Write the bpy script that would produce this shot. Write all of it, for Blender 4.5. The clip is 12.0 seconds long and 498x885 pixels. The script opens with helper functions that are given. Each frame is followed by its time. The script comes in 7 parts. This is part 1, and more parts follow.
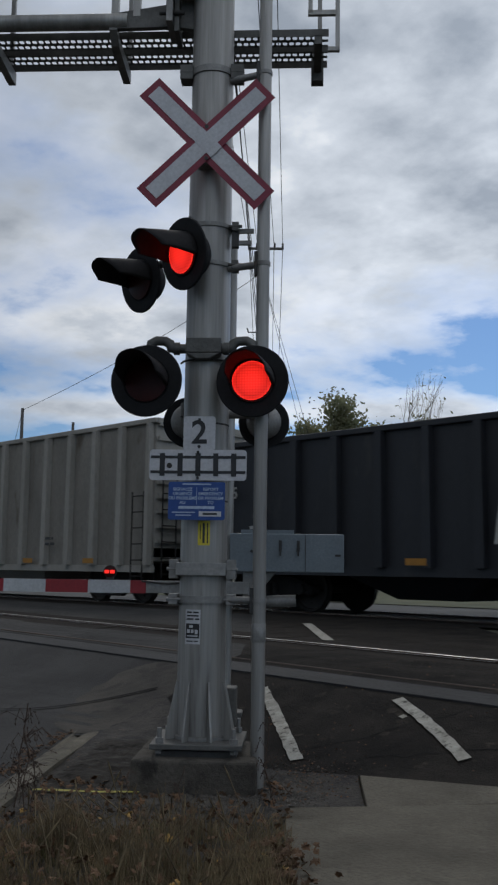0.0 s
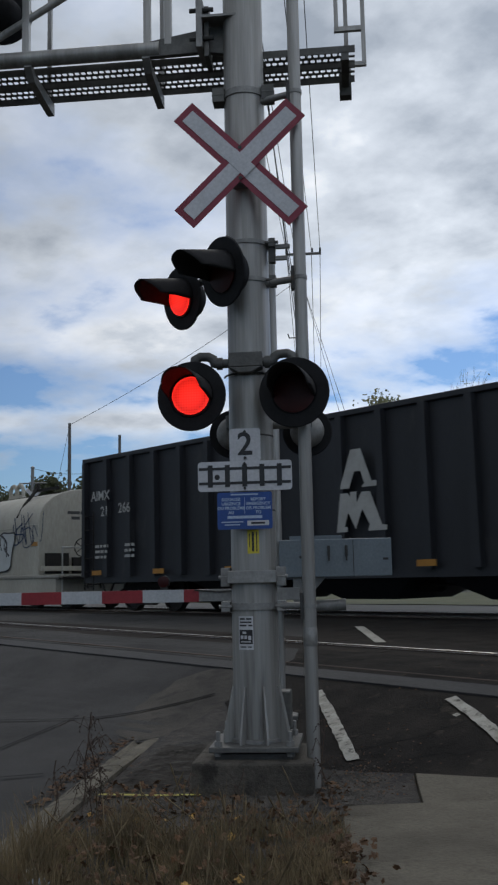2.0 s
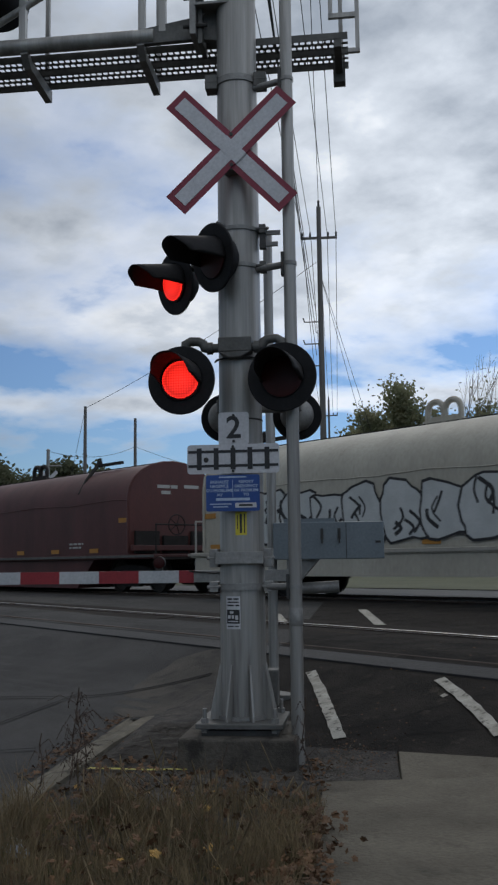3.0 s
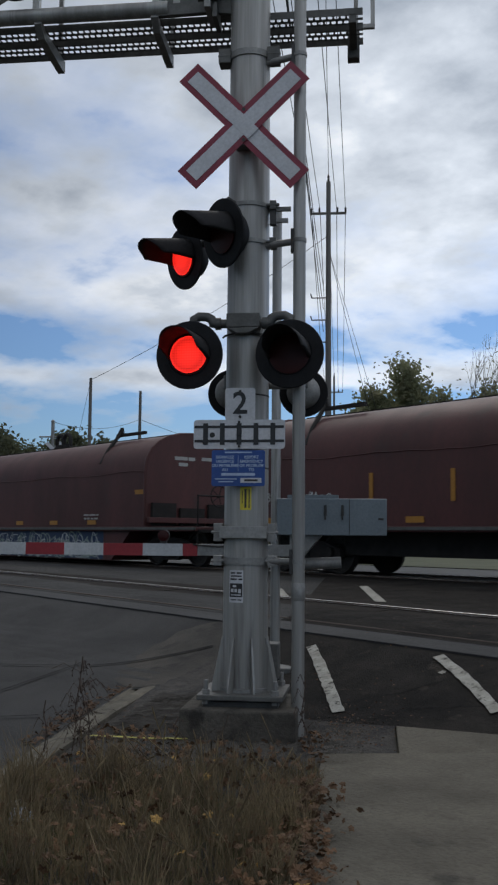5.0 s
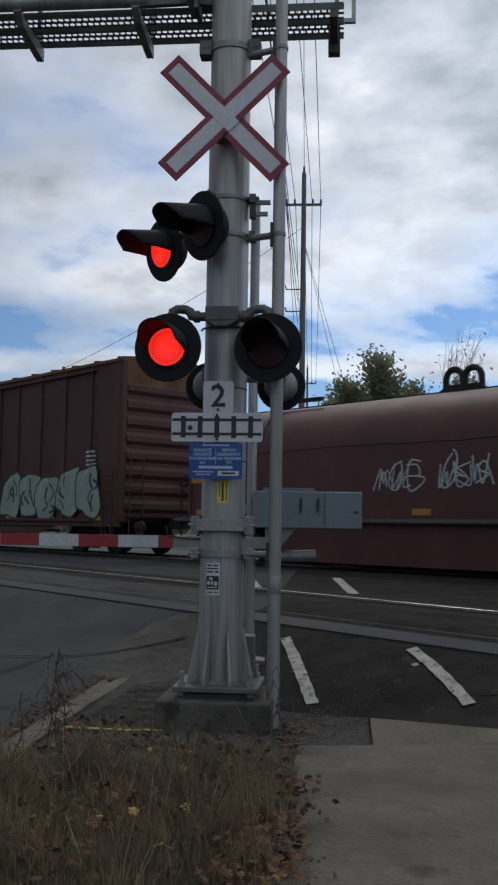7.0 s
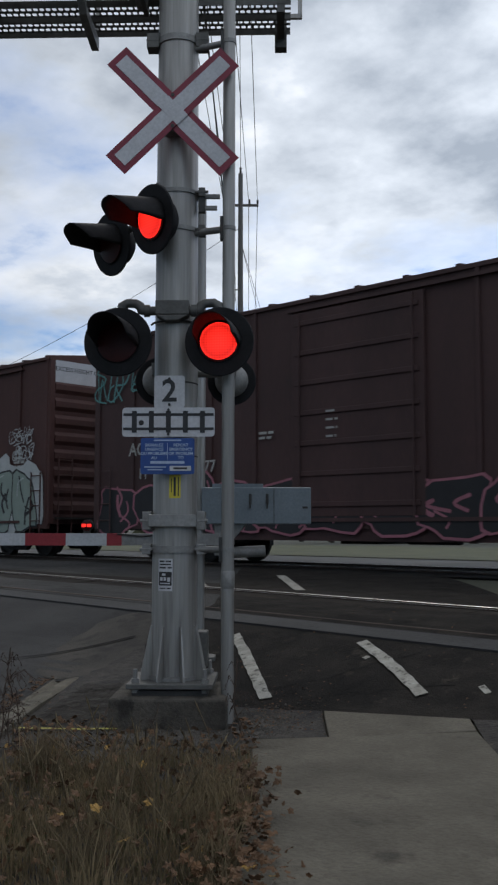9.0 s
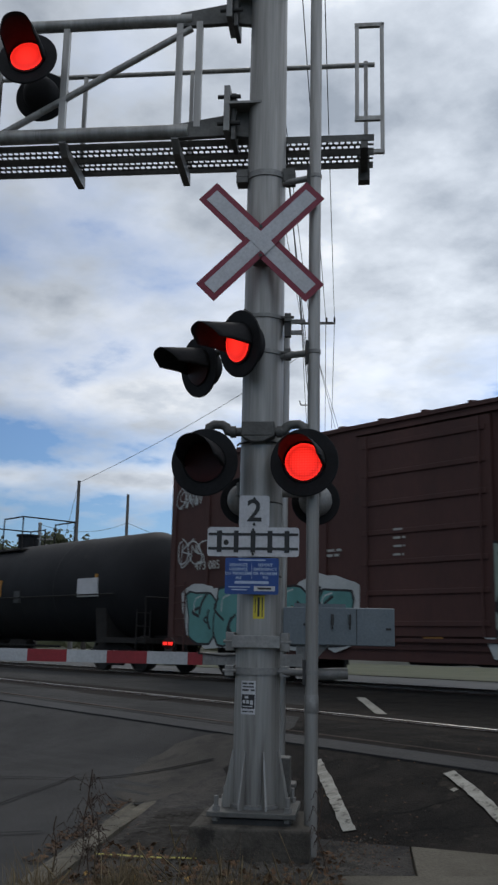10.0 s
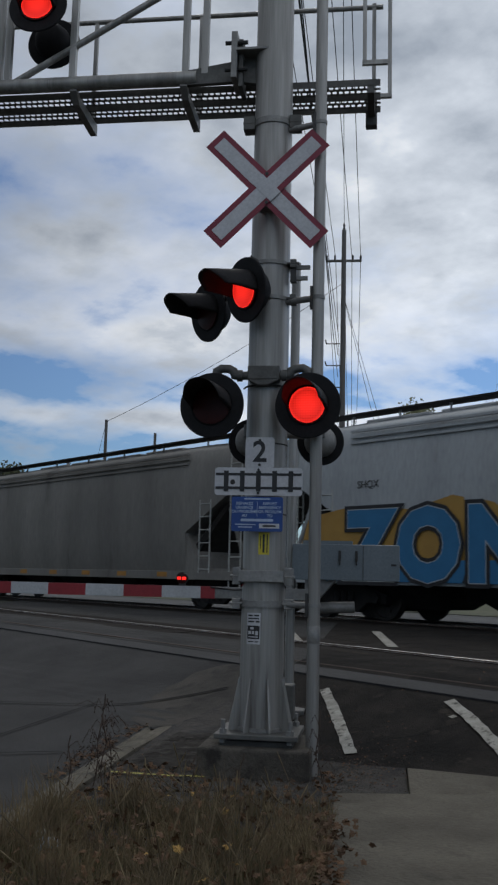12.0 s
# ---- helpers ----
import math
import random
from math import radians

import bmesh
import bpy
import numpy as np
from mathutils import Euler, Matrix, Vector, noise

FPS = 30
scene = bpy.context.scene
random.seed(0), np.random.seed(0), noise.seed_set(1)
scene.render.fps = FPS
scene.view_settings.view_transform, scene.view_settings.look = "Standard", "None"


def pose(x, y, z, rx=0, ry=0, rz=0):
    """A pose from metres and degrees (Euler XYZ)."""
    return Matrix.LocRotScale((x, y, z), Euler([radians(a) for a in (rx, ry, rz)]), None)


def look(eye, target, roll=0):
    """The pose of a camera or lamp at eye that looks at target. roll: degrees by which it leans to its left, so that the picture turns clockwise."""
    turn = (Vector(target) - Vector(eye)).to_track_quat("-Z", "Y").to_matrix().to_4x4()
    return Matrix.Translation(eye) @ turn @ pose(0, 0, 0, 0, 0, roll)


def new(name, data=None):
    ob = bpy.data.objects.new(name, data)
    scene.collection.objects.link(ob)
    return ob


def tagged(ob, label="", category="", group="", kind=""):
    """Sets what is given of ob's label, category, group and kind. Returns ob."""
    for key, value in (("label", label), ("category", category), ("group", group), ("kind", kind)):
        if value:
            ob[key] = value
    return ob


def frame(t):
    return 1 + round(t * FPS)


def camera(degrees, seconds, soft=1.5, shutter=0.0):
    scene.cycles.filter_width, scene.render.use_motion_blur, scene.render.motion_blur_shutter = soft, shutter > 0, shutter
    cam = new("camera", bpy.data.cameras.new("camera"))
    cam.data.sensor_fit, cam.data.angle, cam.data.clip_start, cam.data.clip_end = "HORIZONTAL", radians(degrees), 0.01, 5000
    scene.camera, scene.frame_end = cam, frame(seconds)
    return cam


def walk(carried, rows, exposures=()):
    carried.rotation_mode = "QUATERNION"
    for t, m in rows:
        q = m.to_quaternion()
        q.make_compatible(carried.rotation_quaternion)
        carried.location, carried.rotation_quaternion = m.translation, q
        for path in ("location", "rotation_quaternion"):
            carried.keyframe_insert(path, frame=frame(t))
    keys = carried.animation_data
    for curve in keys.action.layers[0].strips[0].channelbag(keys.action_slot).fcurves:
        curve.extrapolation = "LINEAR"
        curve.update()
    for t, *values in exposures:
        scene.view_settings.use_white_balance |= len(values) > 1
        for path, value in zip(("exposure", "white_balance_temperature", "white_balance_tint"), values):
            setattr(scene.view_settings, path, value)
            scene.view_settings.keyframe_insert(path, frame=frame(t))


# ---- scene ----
cam = camera(28.7, 12.0, 2.3, 0.08)

PATH = [
    (0, (5.157, -4.564, 1.461), (3.749, -3.169, 1.723), 0.8),
    (0.5, (5.165, -4.586, 1.464), (3.695, -3.256, 1.736), 0.3),
    (1, (5.235, -4.544, 1.47), (3.72, -3.268, 1.749), 0.2),
    (1.5, (5.27, -4.643, 1.472), (3.775, -3.344, 1.752), -0.5),
    (2, (5.307, -4.699, 1.468), (3.835, -3.372, 1.742), -1.2),
    (2.5, (5.434, -4.639, 1.455), (3.934, -3.343, 1.715), -1.0),
    (4.3, (5.62, -4.598, 1.433), (4.143, -3.263, 1.622), 0.1),
    (4.5, (5.618, -4.601, 1.434), (4.116, -3.292, 1.613), 0.1),
    (5, (5.569, -4.658, 1.445), (4.059, -3.36, 1.636), 0.5),
    (5.5, (5.547, -4.717, 1.443), (4.072, -3.381, 1.639), 0.7),
    (6, (5.553, -4.762, 1.443), (4.088, -3.412, 1.628), 0.4),
    (6.5, (5.569, -4.693, 1.452), (4.072, -3.379, 1.638), -0.1),
    (7, (5.559, -4.7, 1.463), (4.086, -3.359, 1.635), 0.9),
    (7.5, (5.508, -4.76, 1.45), (4.082, -3.365, 1.6), 1.5),
    (7.7, (5.485, -4.769, 1.449), (4.076, -3.355, 1.575), 1.4),
    (9.3, (5.449, -4.76, 1.411), (4.066, -3.329, 1.613), 0.1),
    (9.5, (5.413, -4.772, 1.44), (4.016, -3.361, 1.677), 0.7),
    (10, (5.45, -4.847, 1.458), (3.983, -3.549, 1.862), 1.2),
    (10.5, (5.545, -4.8, 1.503), (4.003, -3.654, 2.062), 1.4),
    (11, (5.66, -4.906, 1.469), (4.125, -3.733, 1.99), 0.5),
    (11.5, (5.701, -4.929, 1.469), (4.197, -3.666, 1.845), 0.3),
    (12, (5.774, -4.898, 1.446), (4.254, -3.628, 1.724), 1.4),
]
# exposure in stops
EXPOSURE = ((0.0, -0.42), (0.5, -0.22), (2.5, -0.26), (7.5, -0.24), (9.5, -0.12), (10.5, -0.32), (11.5, -0.47), (12.0, -0.43))
walk(cam, [(t, look(eye, goal, roll)) for t, eye, goal, roll in PATH], EXPOSURE)

# ---- world and light ----
SUN_DIR = Vector((-0.55, 0.45, 0.72)).normalized()   # from the place towards the sun
world = bpy.data.worlds.new("sky")
scene.world = world
world.use_nodes = True
wn, wl = world.node_tree.nodes, world.node_tree.links
wn.clear()


def wnode(kind, **vals):
    n = wn.new(kind)
    for k, v in vals.items():
        n.inputs[k].default_value = v
    return n


def wmath(op, a, b=None):
    n = wn.new("ShaderNodeMath")
    n.operation = op
    for i, q in enumerate((a, b)):
        if q is None:
            continue
        if isinstance(q, (int, float)):
            n.inputs[i].default_value = q
        else:
            wl.new(q, n.inputs[i])
    return n.outputs[0]


def wramp(fac, stops):
    n = wn.new("ShaderNodeValToRGB")
    el = n.color_ramp.elements
    while len(el) < len(stops):
        el.new(0.5)
    for e, (p, c) in zip(el, stops):
        e.position, e.color = p, (*c, 1) if len(c) == 3 else c
    wl.new(fac, n.inputs[0])
    return n.outputs[0]


coord = wn.new("ShaderNodeTexCoord")
sep = wn.new("ShaderNodeSeparateXYZ")
wl.new(coord.outputs["Generated"], sep.inputs[0])
lift = wmath("ADD", wmath("MAXIMUM", sep.outputs[2], 0.0), 0.22)
plane = wn.new("ShaderNodeCombineXYZ")
wl.new(wmath("DIVIDE", sep.outputs[0], lift), plane.inputs[0])
wl.new(wmath("DIVIDE", sep.outputs[1], lift), plane.inputs[1])
plane.inputs[2].default_value = 3.7
big = wnode("ShaderNodeTexNoise", Scale=1.25, Detail=8.0, Roughness=0.55, Distortion=0.15)
small = wnode("ShaderNodeTexNoise", Scale=3.4, Detail=7.0, Roughness=0.55, Distortion=0.0)
for n in (big, small):
    wl.new(plane.outputs[0], n.inputs["Vector"])
cover = wmath("ADD", wmath("MULTIPLY", big.outputs[0], 0.64), wmath("MULTIPLY", small.outputs[0], 0.36))
# more cloud overhead, clearer sky low down
cover = wmath("ADD", cover, wmath("MULTIPLY", wmath("SUBTRACT", wmath("MINIMUM", sep.outputs[2], 0.42), 0.275), 0.66))
# a long low bank of white cloud near the horizon, with clearer strips above and below
for height, narrow, more in ((0.160, 58.0, 0.19), (0.205, 42.0, -0.06), (0.125, 50.0, -0.05)):
    bank = wmath("POWER", wmath("MULTIPLY", wmath("SUBTRACT", sep.outputs[2], height), narrow), 2.0)
    cover = wmath("ADD", cover, wmath("MULTIPLY", wmath("DIVIDE", 1.0, wmath("ADD", 1.0, bank)), more))
amount = wramp(cover, [(0.42, (0, 0, 0)), (0.48, (0.50, 0.50, 0.50)), (0.56, (1, 1, 1))])
shade = wramp(wmath("ADD", wmath("MULTIPLY", small.outputs[0], 0.6), wmath("MULTIPLY", cover, 0.5)),
              [(0.45, (1.38, 1.40, 1.42)), (0.57, (0.82, 0.89, 0.99)), (0.74, (0.40, 0.46, 0.55))])
sky = wn.new("ShaderNodeTexSky")
sky.sky_type, sky.sun_disc = "NISHITA", False
sky.sun_elevation = math.asin(SUN_DIR.z)
sky.sun_rotation = math.atan2(SUN_DIR.x, SUN_DIR.y)
sky.air_density, sky.dust_density, sky.ozone_density = 1.0, 0.6, 1.5
blue = wn.new("ShaderNodeMix")
blue.data_type, blue.blend_type = "RGBA", "MULTIPLY"
blue.inputs[0].default_value = 1.0
wl.new(sky.outputs[0], blue.inputs[6])
blue.inputs[7].default_value = (0.050, 0.070, 0.096, 1)
both = wn.new("ShaderNodeMix")
both.data_type = "RGBA"
wl.new(amount, both.inputs[0])
wl.new(blue.outputs[2], both.inputs[6])
wl.new(shade, both.inputs[7])
back = wn.new("ShaderNodeBackground")
# the cloud thins slowly from one side of the sky to the other
towards = wmath("ADD", wmath("MULTIPLY", sep.outputs[0], 0.74), wmath("MULTIPLY", sep.outputs[1], 0.67))
side_light = wmath("MAXIMUM", wmath("MINIMUM", wmath("ADD", 0.95, wmath("MULTIPLY", towards, 0.70)), 1.12), 0.60)
bright = wn.new("ShaderNodeMix")
bright.data_type, bright.blend_type = "RGBA", "MULTIPLY"
bright.inputs[0].default_value = 1.0
wl.new(both.outputs[2], bright.inputs[6])
wl.new(side_light, bright.inputs[7])
wl.new(bright.outputs[2], back.inputs[0])
back.inputs[1].default_value = 1.08
wout = wn.new("ShaderNodeOutputWorld")
wl.new(back.outputs[0], wout.inputs[0])

sun = new("sun", bpy.data.lights.new("sun", "SUN"))
sun.data.energy, sun.data.angle, sun.data.color = 0.5, radians(14), (1.0, 0.95, 0.88)
sun.matrix_world = look(SUN_DIR * 50, (0, 0, 0))


# ---- materials ----
def mat(name, c1, c2=None, rough=0.6, metal=0.0, scale=3.0, stretch=(1, 1, 1), bump=0.15, fine=45.0, spot=None, spots=0.62,
        rand=0.0, coat=0.0, through_light=0.0, shine=0.5):
    """A surface of two tones in patches, with fine grain and relief; spot: a third colour (rust, dirt) in stains."""
    m = bpy.data.materials.new(name)
    m.use_nodes = True
    nt, ln = m.node_tree.nodes, m.node_tree.links
    b = nt["Principled BSDF"]
    c2 = c2 or tuple(0.72 * q for q in c1)
    tc = nt.new("ShaderNodeTexCoord")
    mp = nt.new("ShaderNodeMapping")
    mp.inputs["Scale"].default_value = stretch
    ln.new(tc.outputs["Object"], mp.inputs[0])

    def noise_of(sc, det=5.0):
        n = nt.new("ShaderNodeTexNoise")
        n.inputs["Scale"].default_value, n.inputs["Detail"].default_value, n.inputs["Roughness"].default_value = sc, det, 0.62
        ln.new(mp.outputs[0], n.inputs["Vector"])
        return n

    def ramp(src, a, z):
        n = nt.new("ShaderNodeMapRange")
        n.inputs[1].default_value, n.inputs[2].default_value = a, z
        ln.new(src, n.inputs[0])
        return n.outputs[0]

    def mix(fac, a, z):
        n = nt.new("ShaderNodeMix")
        n.data_type = "RGBA"
        ln.new(fac, n.inputs[0])
        for i, q in ((6, a), (7, z)):
            if isinstance(q, tuple):
                n.inputs[i].default_value = (*q, 1)
            else:
                ln.new(q, n.inputs[i])
        return n.outputs[2]

    wide, grain = noise_of(scale), noise_of(fine, 3.0)
    col = mix(ramp(wide.outputs[0], 0.35, 0.68), c1, c2)
    col = mix(ramp(grain.outputs[0], 0.3, 1.3), col, tuple(0.55 * q for q in c2))
    if spot:
        st = noise_of(scale * 1.9, 8.0)
        col = mix(ramp(st.outputs[0], spots, spots + 0.12), col, spot)
    if rand:
        info = nt.new("ShaderNodeObjectInfo")
        h = nt.new("ShaderNodeHueSaturation")
        ln.new(col, h.inputs["Color"])
        r = nt.new("ShaderNodeMapRange")
        r.inputs[3].default_value, r.inputs[4].default_value = 1 - rand, 1 + rand
        ln.new(info.outputs["Random"], r.inputs[0])
        ln.new(r.outputs[0], h.inputs["Value"])
        col = h.outputs[0]
    ln.new(col, b.inputs["Base Color"])
    rg = nt.new("ShaderNodeMapRange")
    rg.inputs[3].default_value, rg.inputs[4].default_value = max(0.05, rough - 0.12), min(1, rough + 0.12)
    ln.new(wide.outputs[0], rg.inputs[0])
    ln.new(rg.outputs[0], b.inputs["Roughness"])
    b.inputs["Metallic"].default_value = metal
    b.inputs["Specular IOR Level"].default_value = shine
    b.inputs["Coat Weight"].default_value = coat
    if bump:
        bp = nt.new("ShaderNodeBump")
        bp.inputs["Strength"].default_value, bp.inputs["Distance"].default_value = bump, 0.02
        ln.new(grain.outputs[0], bp.inputs["Height"])
        ln.new(bp.outputs[0], b.inputs["Normal"])
    if through_light:
        thin = nt.new("ShaderNodeBsdfTranslucent")
        ln.new(col, thin.inputs["Color"])
        blend = nt.new("ShaderNodeMixShader")
        blend.inputs[0].default_value = through_light
        ln.new(b.outputs[0], blend.inputs[1])
        ln.new(thin.outputs[0], blend.inputs[2])
        ln.new(blend.outputs[0], nt["Material Output"].inputs["Surface"])
    return m


def glow(name, col, strength):
    m = bpy.data.materials.new(name)
    m.use_nodes = True
    nt, ln = m.node_tree.nodes, m.node_tree.links
    b = nt["Principled BSDF"]
    tc = nt.new("ShaderNodeTexCoord")
    v = nt.new("ShaderNodeTexVoronoi")
    v.inputs["Scale"].default_value, v.inputs["Randomness"].default_value = 52.0, 0.0
    ln.new(tc.outputs["Object"], v.inputs["Vector"])
    r = nt.new("ShaderNodeMapRange")
    r.inputs[1].default_value, r.inputs[2].default_value = 0.30, 0.62
    r.inputs[3].default_value, r.inputs[4].default_value = strength, strength * 0.30
    ln.new(v.outputs["Distance"], r.inputs[0])
    b.inputs["Base Color"].default_value = (0.2, 0.01, 0.01, 1)
    b.inputs["Emission Color"].default_value = (*col, 1)
    ln.new(r.outputs[0], b.inputs["Emission Strength"])
    return m


GALV = mat("galvanised steel", (0.42, 0.41, 0.39), (0.21, 0.202, 0.19), 0.46, 0.4, 6, (1, 1, 0.05), 0.08, 30, (0.11, 0.10, 0.09), 0.60)
PLATE = mat("dirty steel plate", (0.14, 0.138, 0.13), (0.085, 0.083, 0.078), 0.6, 0.4, 5, bump=0.15)
GALV_DULL = mat("weathered galvanised steel", (0.29, 0.285, 0.275), (0.19, 0.187, 0.18), 0.55, 0.45, 5, bump=0.1, spot=(0.11, 0.10, 0.09), spots=0.64)
STEEL_DARK = mat("dark steel", (0.06, 0.06, 0.06), (0.035, 0.033, 0.03), 0.55, 0.5, 6, spot=(0.08, 0.05, 0.035))
BLACK = mat("black lamp enamel", (0.016, 0.016, 0.018), (0.011, 0.011, 0.012), 0.7, 0, 6, bump=0.05, shine=0.2)
HOOD = mat("matt black hood", (0.030, 0.028, 0.028), (0.020, 0.019, 0.020), 0.75, 0, 5, bump=0.06, shine=0.2, spot=(0.045, 0.043, 0.042), spots=0.66)
LENS = mat("unlit red lens", (0.045, 0.004, 0.004), (0.03, 0.003, 0.003), 0.45, 0, 8, bump=0.05, shine=0.25)
LED = glow("lit red lens", (1.0, 0.024, 0.015), 2.1)
SIGN_RED = mat("red reflective sheet", (0.235, 0.014, 0.040), (0.18, 0.011, 0.030), 0.5, 0, 5, bump=0.03)
SIGN_WHITE = mat("white reflective sheet", (0.56, 0.56, 0.58), (0.47, 0.47, 0.49), 0.5, 0, 3, bump=0.03, spot=(0.33, 0.32, 0.31), spots=0.68)
SIGN_BLACK = mat("black sign film", (0.015, 0.015, 0.017), rough=0.5, bump=0.02)
SIGN_BLUE = mat("blue sign film", (0.012, 0.062, 0.27), (0.010, 0.05, 0.21), 0.45, 0, 4, bump=0.02)
SIGN_YELLOW = mat("yellow sticker", (0.62, 0.50, 0.03), (0.50, 0.40, 0.03), 0.5, 0, 8, bump=0.02)
LETTER_BLUE = mat("pale blue lettering", (0.45, 0.55, 0.72), rough=0.5, bump=0)
CONCRETE = mat("old concrete", (0.115, 0.104, 0.088), (0.062, 0.056, 0.048), 0.9, 0, 3.2, bump=0.6, fine=50, spot=(0.036, 0.033, 0.029), spots=0.54, shine=0.15)
SLAB = mat("pavement concrete", (0.155, 0.138, 0.109), (0.090, 0.081, 0.065), 0.9, 0, 1.5, bump=0.8, fine=38, spot=(0.058, 0.052, 0.043), spots=0.575, shine=0.15)
KERB = mat("pale worn kerb concrete", (0.185, 0.165, 0.13), (0.10, 0.09, 0.072), 0.9, 0, 3.0, bump=0.6, fine=40, spot=(0.05, 0.046, 0.038), spots=0.55, shine=0.15)
ASPHALT = mat("worn asphalt", (0.032, 0.027, 0.0225), (0.013, 0.0115, 0.0105), 0.9, 0, 2.2, bump=0.9, fine=70, spot=(0.058, 0.049, 0.038), spots=0.61, shine=0.1)
ROAD = mat("grey road asphalt", (0.054, 0.052, 0.050), (0.034, 0.033, 0.032), 0.85, 0, 0.7, (1, 1, 1), 0.7, 70, spot=(0.025, 0.024, 0.023), spots=0.60, shine=0.2)
DUST = mat("dusty trodden asphalt", (0.088, 0.079, 0.067), (0.052, 0.048, 0.043), 0.95, 0, 1.6, bump=0.7, fine=60, spot=(0.040, 0.037, 0.034), spots=0.52, shine=0.15)
SLATE = mat("broken old asphalt", (0.062, 0.055, 0.047), (0.022, 0.020, 0.0175), 0.9, 0, 5.0, (1, 0.5, 1), 0.9, 45, spot=(0.10, 0.088, 0.07), spots=0.62, shine=0.15)
DIRT = mat("dirt and dead leaves", (0.052, 0.043, 0.034), (0.010, 0.0085, 0.0075), 0.95, 0, 5.0, (1, 1, 1), 1.0, 40, spot=(0.085, 0.068, 0.049), spots=0.62)
EARTH = mat("rough ground", (0.080, 0.075, 0.050), (0.050, 0.052, 0.032), 0.95, 0, 0.35, bump=0.6, fine=8)
APRON = mat("smooth grey patching asphalt", (0.046, 0.046, 0.046), (0.030, 0.029, 0.029), 0.8, 0, 1.2, (0.3, 1, 1), 0.5, 50, shine=0.25)
TAR = mat("tar and rubber strip", (0.014, 0.0135, 0.013), (0.009, 0.009, 0.009), 0.85, 0, 3, bump=0.4, shine=0.08)
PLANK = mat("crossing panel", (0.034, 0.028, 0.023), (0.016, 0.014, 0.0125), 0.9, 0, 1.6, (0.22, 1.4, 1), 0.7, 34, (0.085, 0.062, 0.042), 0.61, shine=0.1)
RAIL_TOP = mat("polished rail head", (0.80, 0.78, 0.75), (0.60, 0.58, 0.56), 0.32, 0.95, 3, (0.1, 1, 1), 0.02)
RAIL_SIDE = mat("rusty rail web", (0.075, 0.05, 0.035), (0.05, 0.035, 0.025), 0.8, 0.3, 4)
LINE = mat("worn white road paint", (0.44, 0.42, 0.37), (0.27, 0.255, 0.22), 0.85, 0, 7, bump=0.5, fine=50, spot=(0.07, 0.064, 0.055), spots=0.545, shine=0.2)
YELLOW_PAINT = mat("faded yellow spray paint", (0.42, 0.38, 0.06), (0.24, 0.21, 0.05), 0.85, 0, 9, spot=(0.06, 0.055, 0.045), spots=0.58)
GATE_WHITE = mat("white gate sheet", (0.50, 0.51, 0.52), (0.42, 0.43, 0.44), 0.5, 0, 3, bump=0.03)
GATE_RED = mat("red gate sheet", (0.30, 0.020, 0.028), (0.24, 0.016, 0.022), 0.5, 0, 3, bump=0.03)
BOX_GREY = mat("grey painted cabinet", (0.165, 0.195, 0.215), (0.13, 0.155, 0.172), 0.5, 0.1, 2, bump=0.05, spot=(0.09, 0.096, 0.10), spots=0.64)
WOOD_POLE = mat("weathered pole wood", (0.17, 0.16, 0.15), (0.11, 0.10, 0.094), 0.9, 0, 3, (1, 1, 0.1), 0.4)
WIRE = mat("black cable", (0.02, 0.02, 0.022), rough=0.6, bump=0)
BARK = mat("bark", (0.065, 0.052, 0.042), (0.04, 0.033, 0.027), 0.95, 0, 6, (1, 1, 0.2), 0.6)
LEAF_GREEN = mat("autumn green leaves", (0.20, 0.23, 0.13), (0.27, 0.25, 0.15), 0.7, 0, 1.2, bump=0, through_light=0.65)
LEAF_DARK = mat("dark green leaves", (0.09, 0.105, 0.06), (0.12, 0.12, 0.07), 0.75, 0, 0.6, bump=0, through_light=0.45)
TWIG = mat("pale grey twigs", (0.20, 0.175, 0.15), (0.14, 0.12, 0.105), 0.9, 0, 6, bump=0)
STRAW = mat("dry grass", (0.28, 0.21, 0.115), (0.085, 0.065, 0.040), 0.9, 0, 4.0, bump=0, through_light=0.3)
GRASS = mat("tired green grass", (0.085, 0.10, 0.038), (0.12, 0.105, 0.05), 0.85, 0, 3, bump=0, through_light=0.3)
WEED = mat("dead brown weed", (0.07, 0.045, 0.032), (0.045, 0.03, 0.022), 0.9, 0, 6, bump=0)
LEAF_BROWN = mat("fallen brown leaf", (0.16, 0.080, 0.033), (0.058, 0.033, 0.018), 0.85, 0, 3, bump=0.1)
LEAF_YELLOW = mat("fallen yellow leaf", (0.42, 0.25, 0.06), (0.33, 0.19, 0.05), 0.8, 0, 8, bump=0.1)
STONE = mat("crushed stone", (0.135, 0.122, 0.105), (0.055, 0.050, 0.044), 0.9, 0, 9, bump=0.3, shine=0.2)
LITTER = mat("pale crumpled litter", (0.36, 0.41, 0.48), (0.28, 0.32, 0.38), 0.6, 0, 6, bump=0.2)
BLACK_CAR = mat("black freight car paint", (0.020, 0.021, 0.026), (0.014, 0.015, 0.018), 0.55, 0, 0.9, (1, 1, 0.35), 0.1, 20, (0.035, 0.033, 0.033), 0.6)
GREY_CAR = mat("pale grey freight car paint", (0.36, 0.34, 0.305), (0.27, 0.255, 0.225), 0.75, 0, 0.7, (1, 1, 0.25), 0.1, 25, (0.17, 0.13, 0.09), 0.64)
# grime stains, plus a darker tone painting the shade between the ribs
GREY_SHEET_SHADED = mat("grimy pale grey side sheet", (0.27, 0.25, 0.22), (0.17, 0.158, 0.137), 0.8, 0, 1.1, (1, 1, 0.3), 0.12, 25, (0.10, 0.082, 0.062), 0.60)
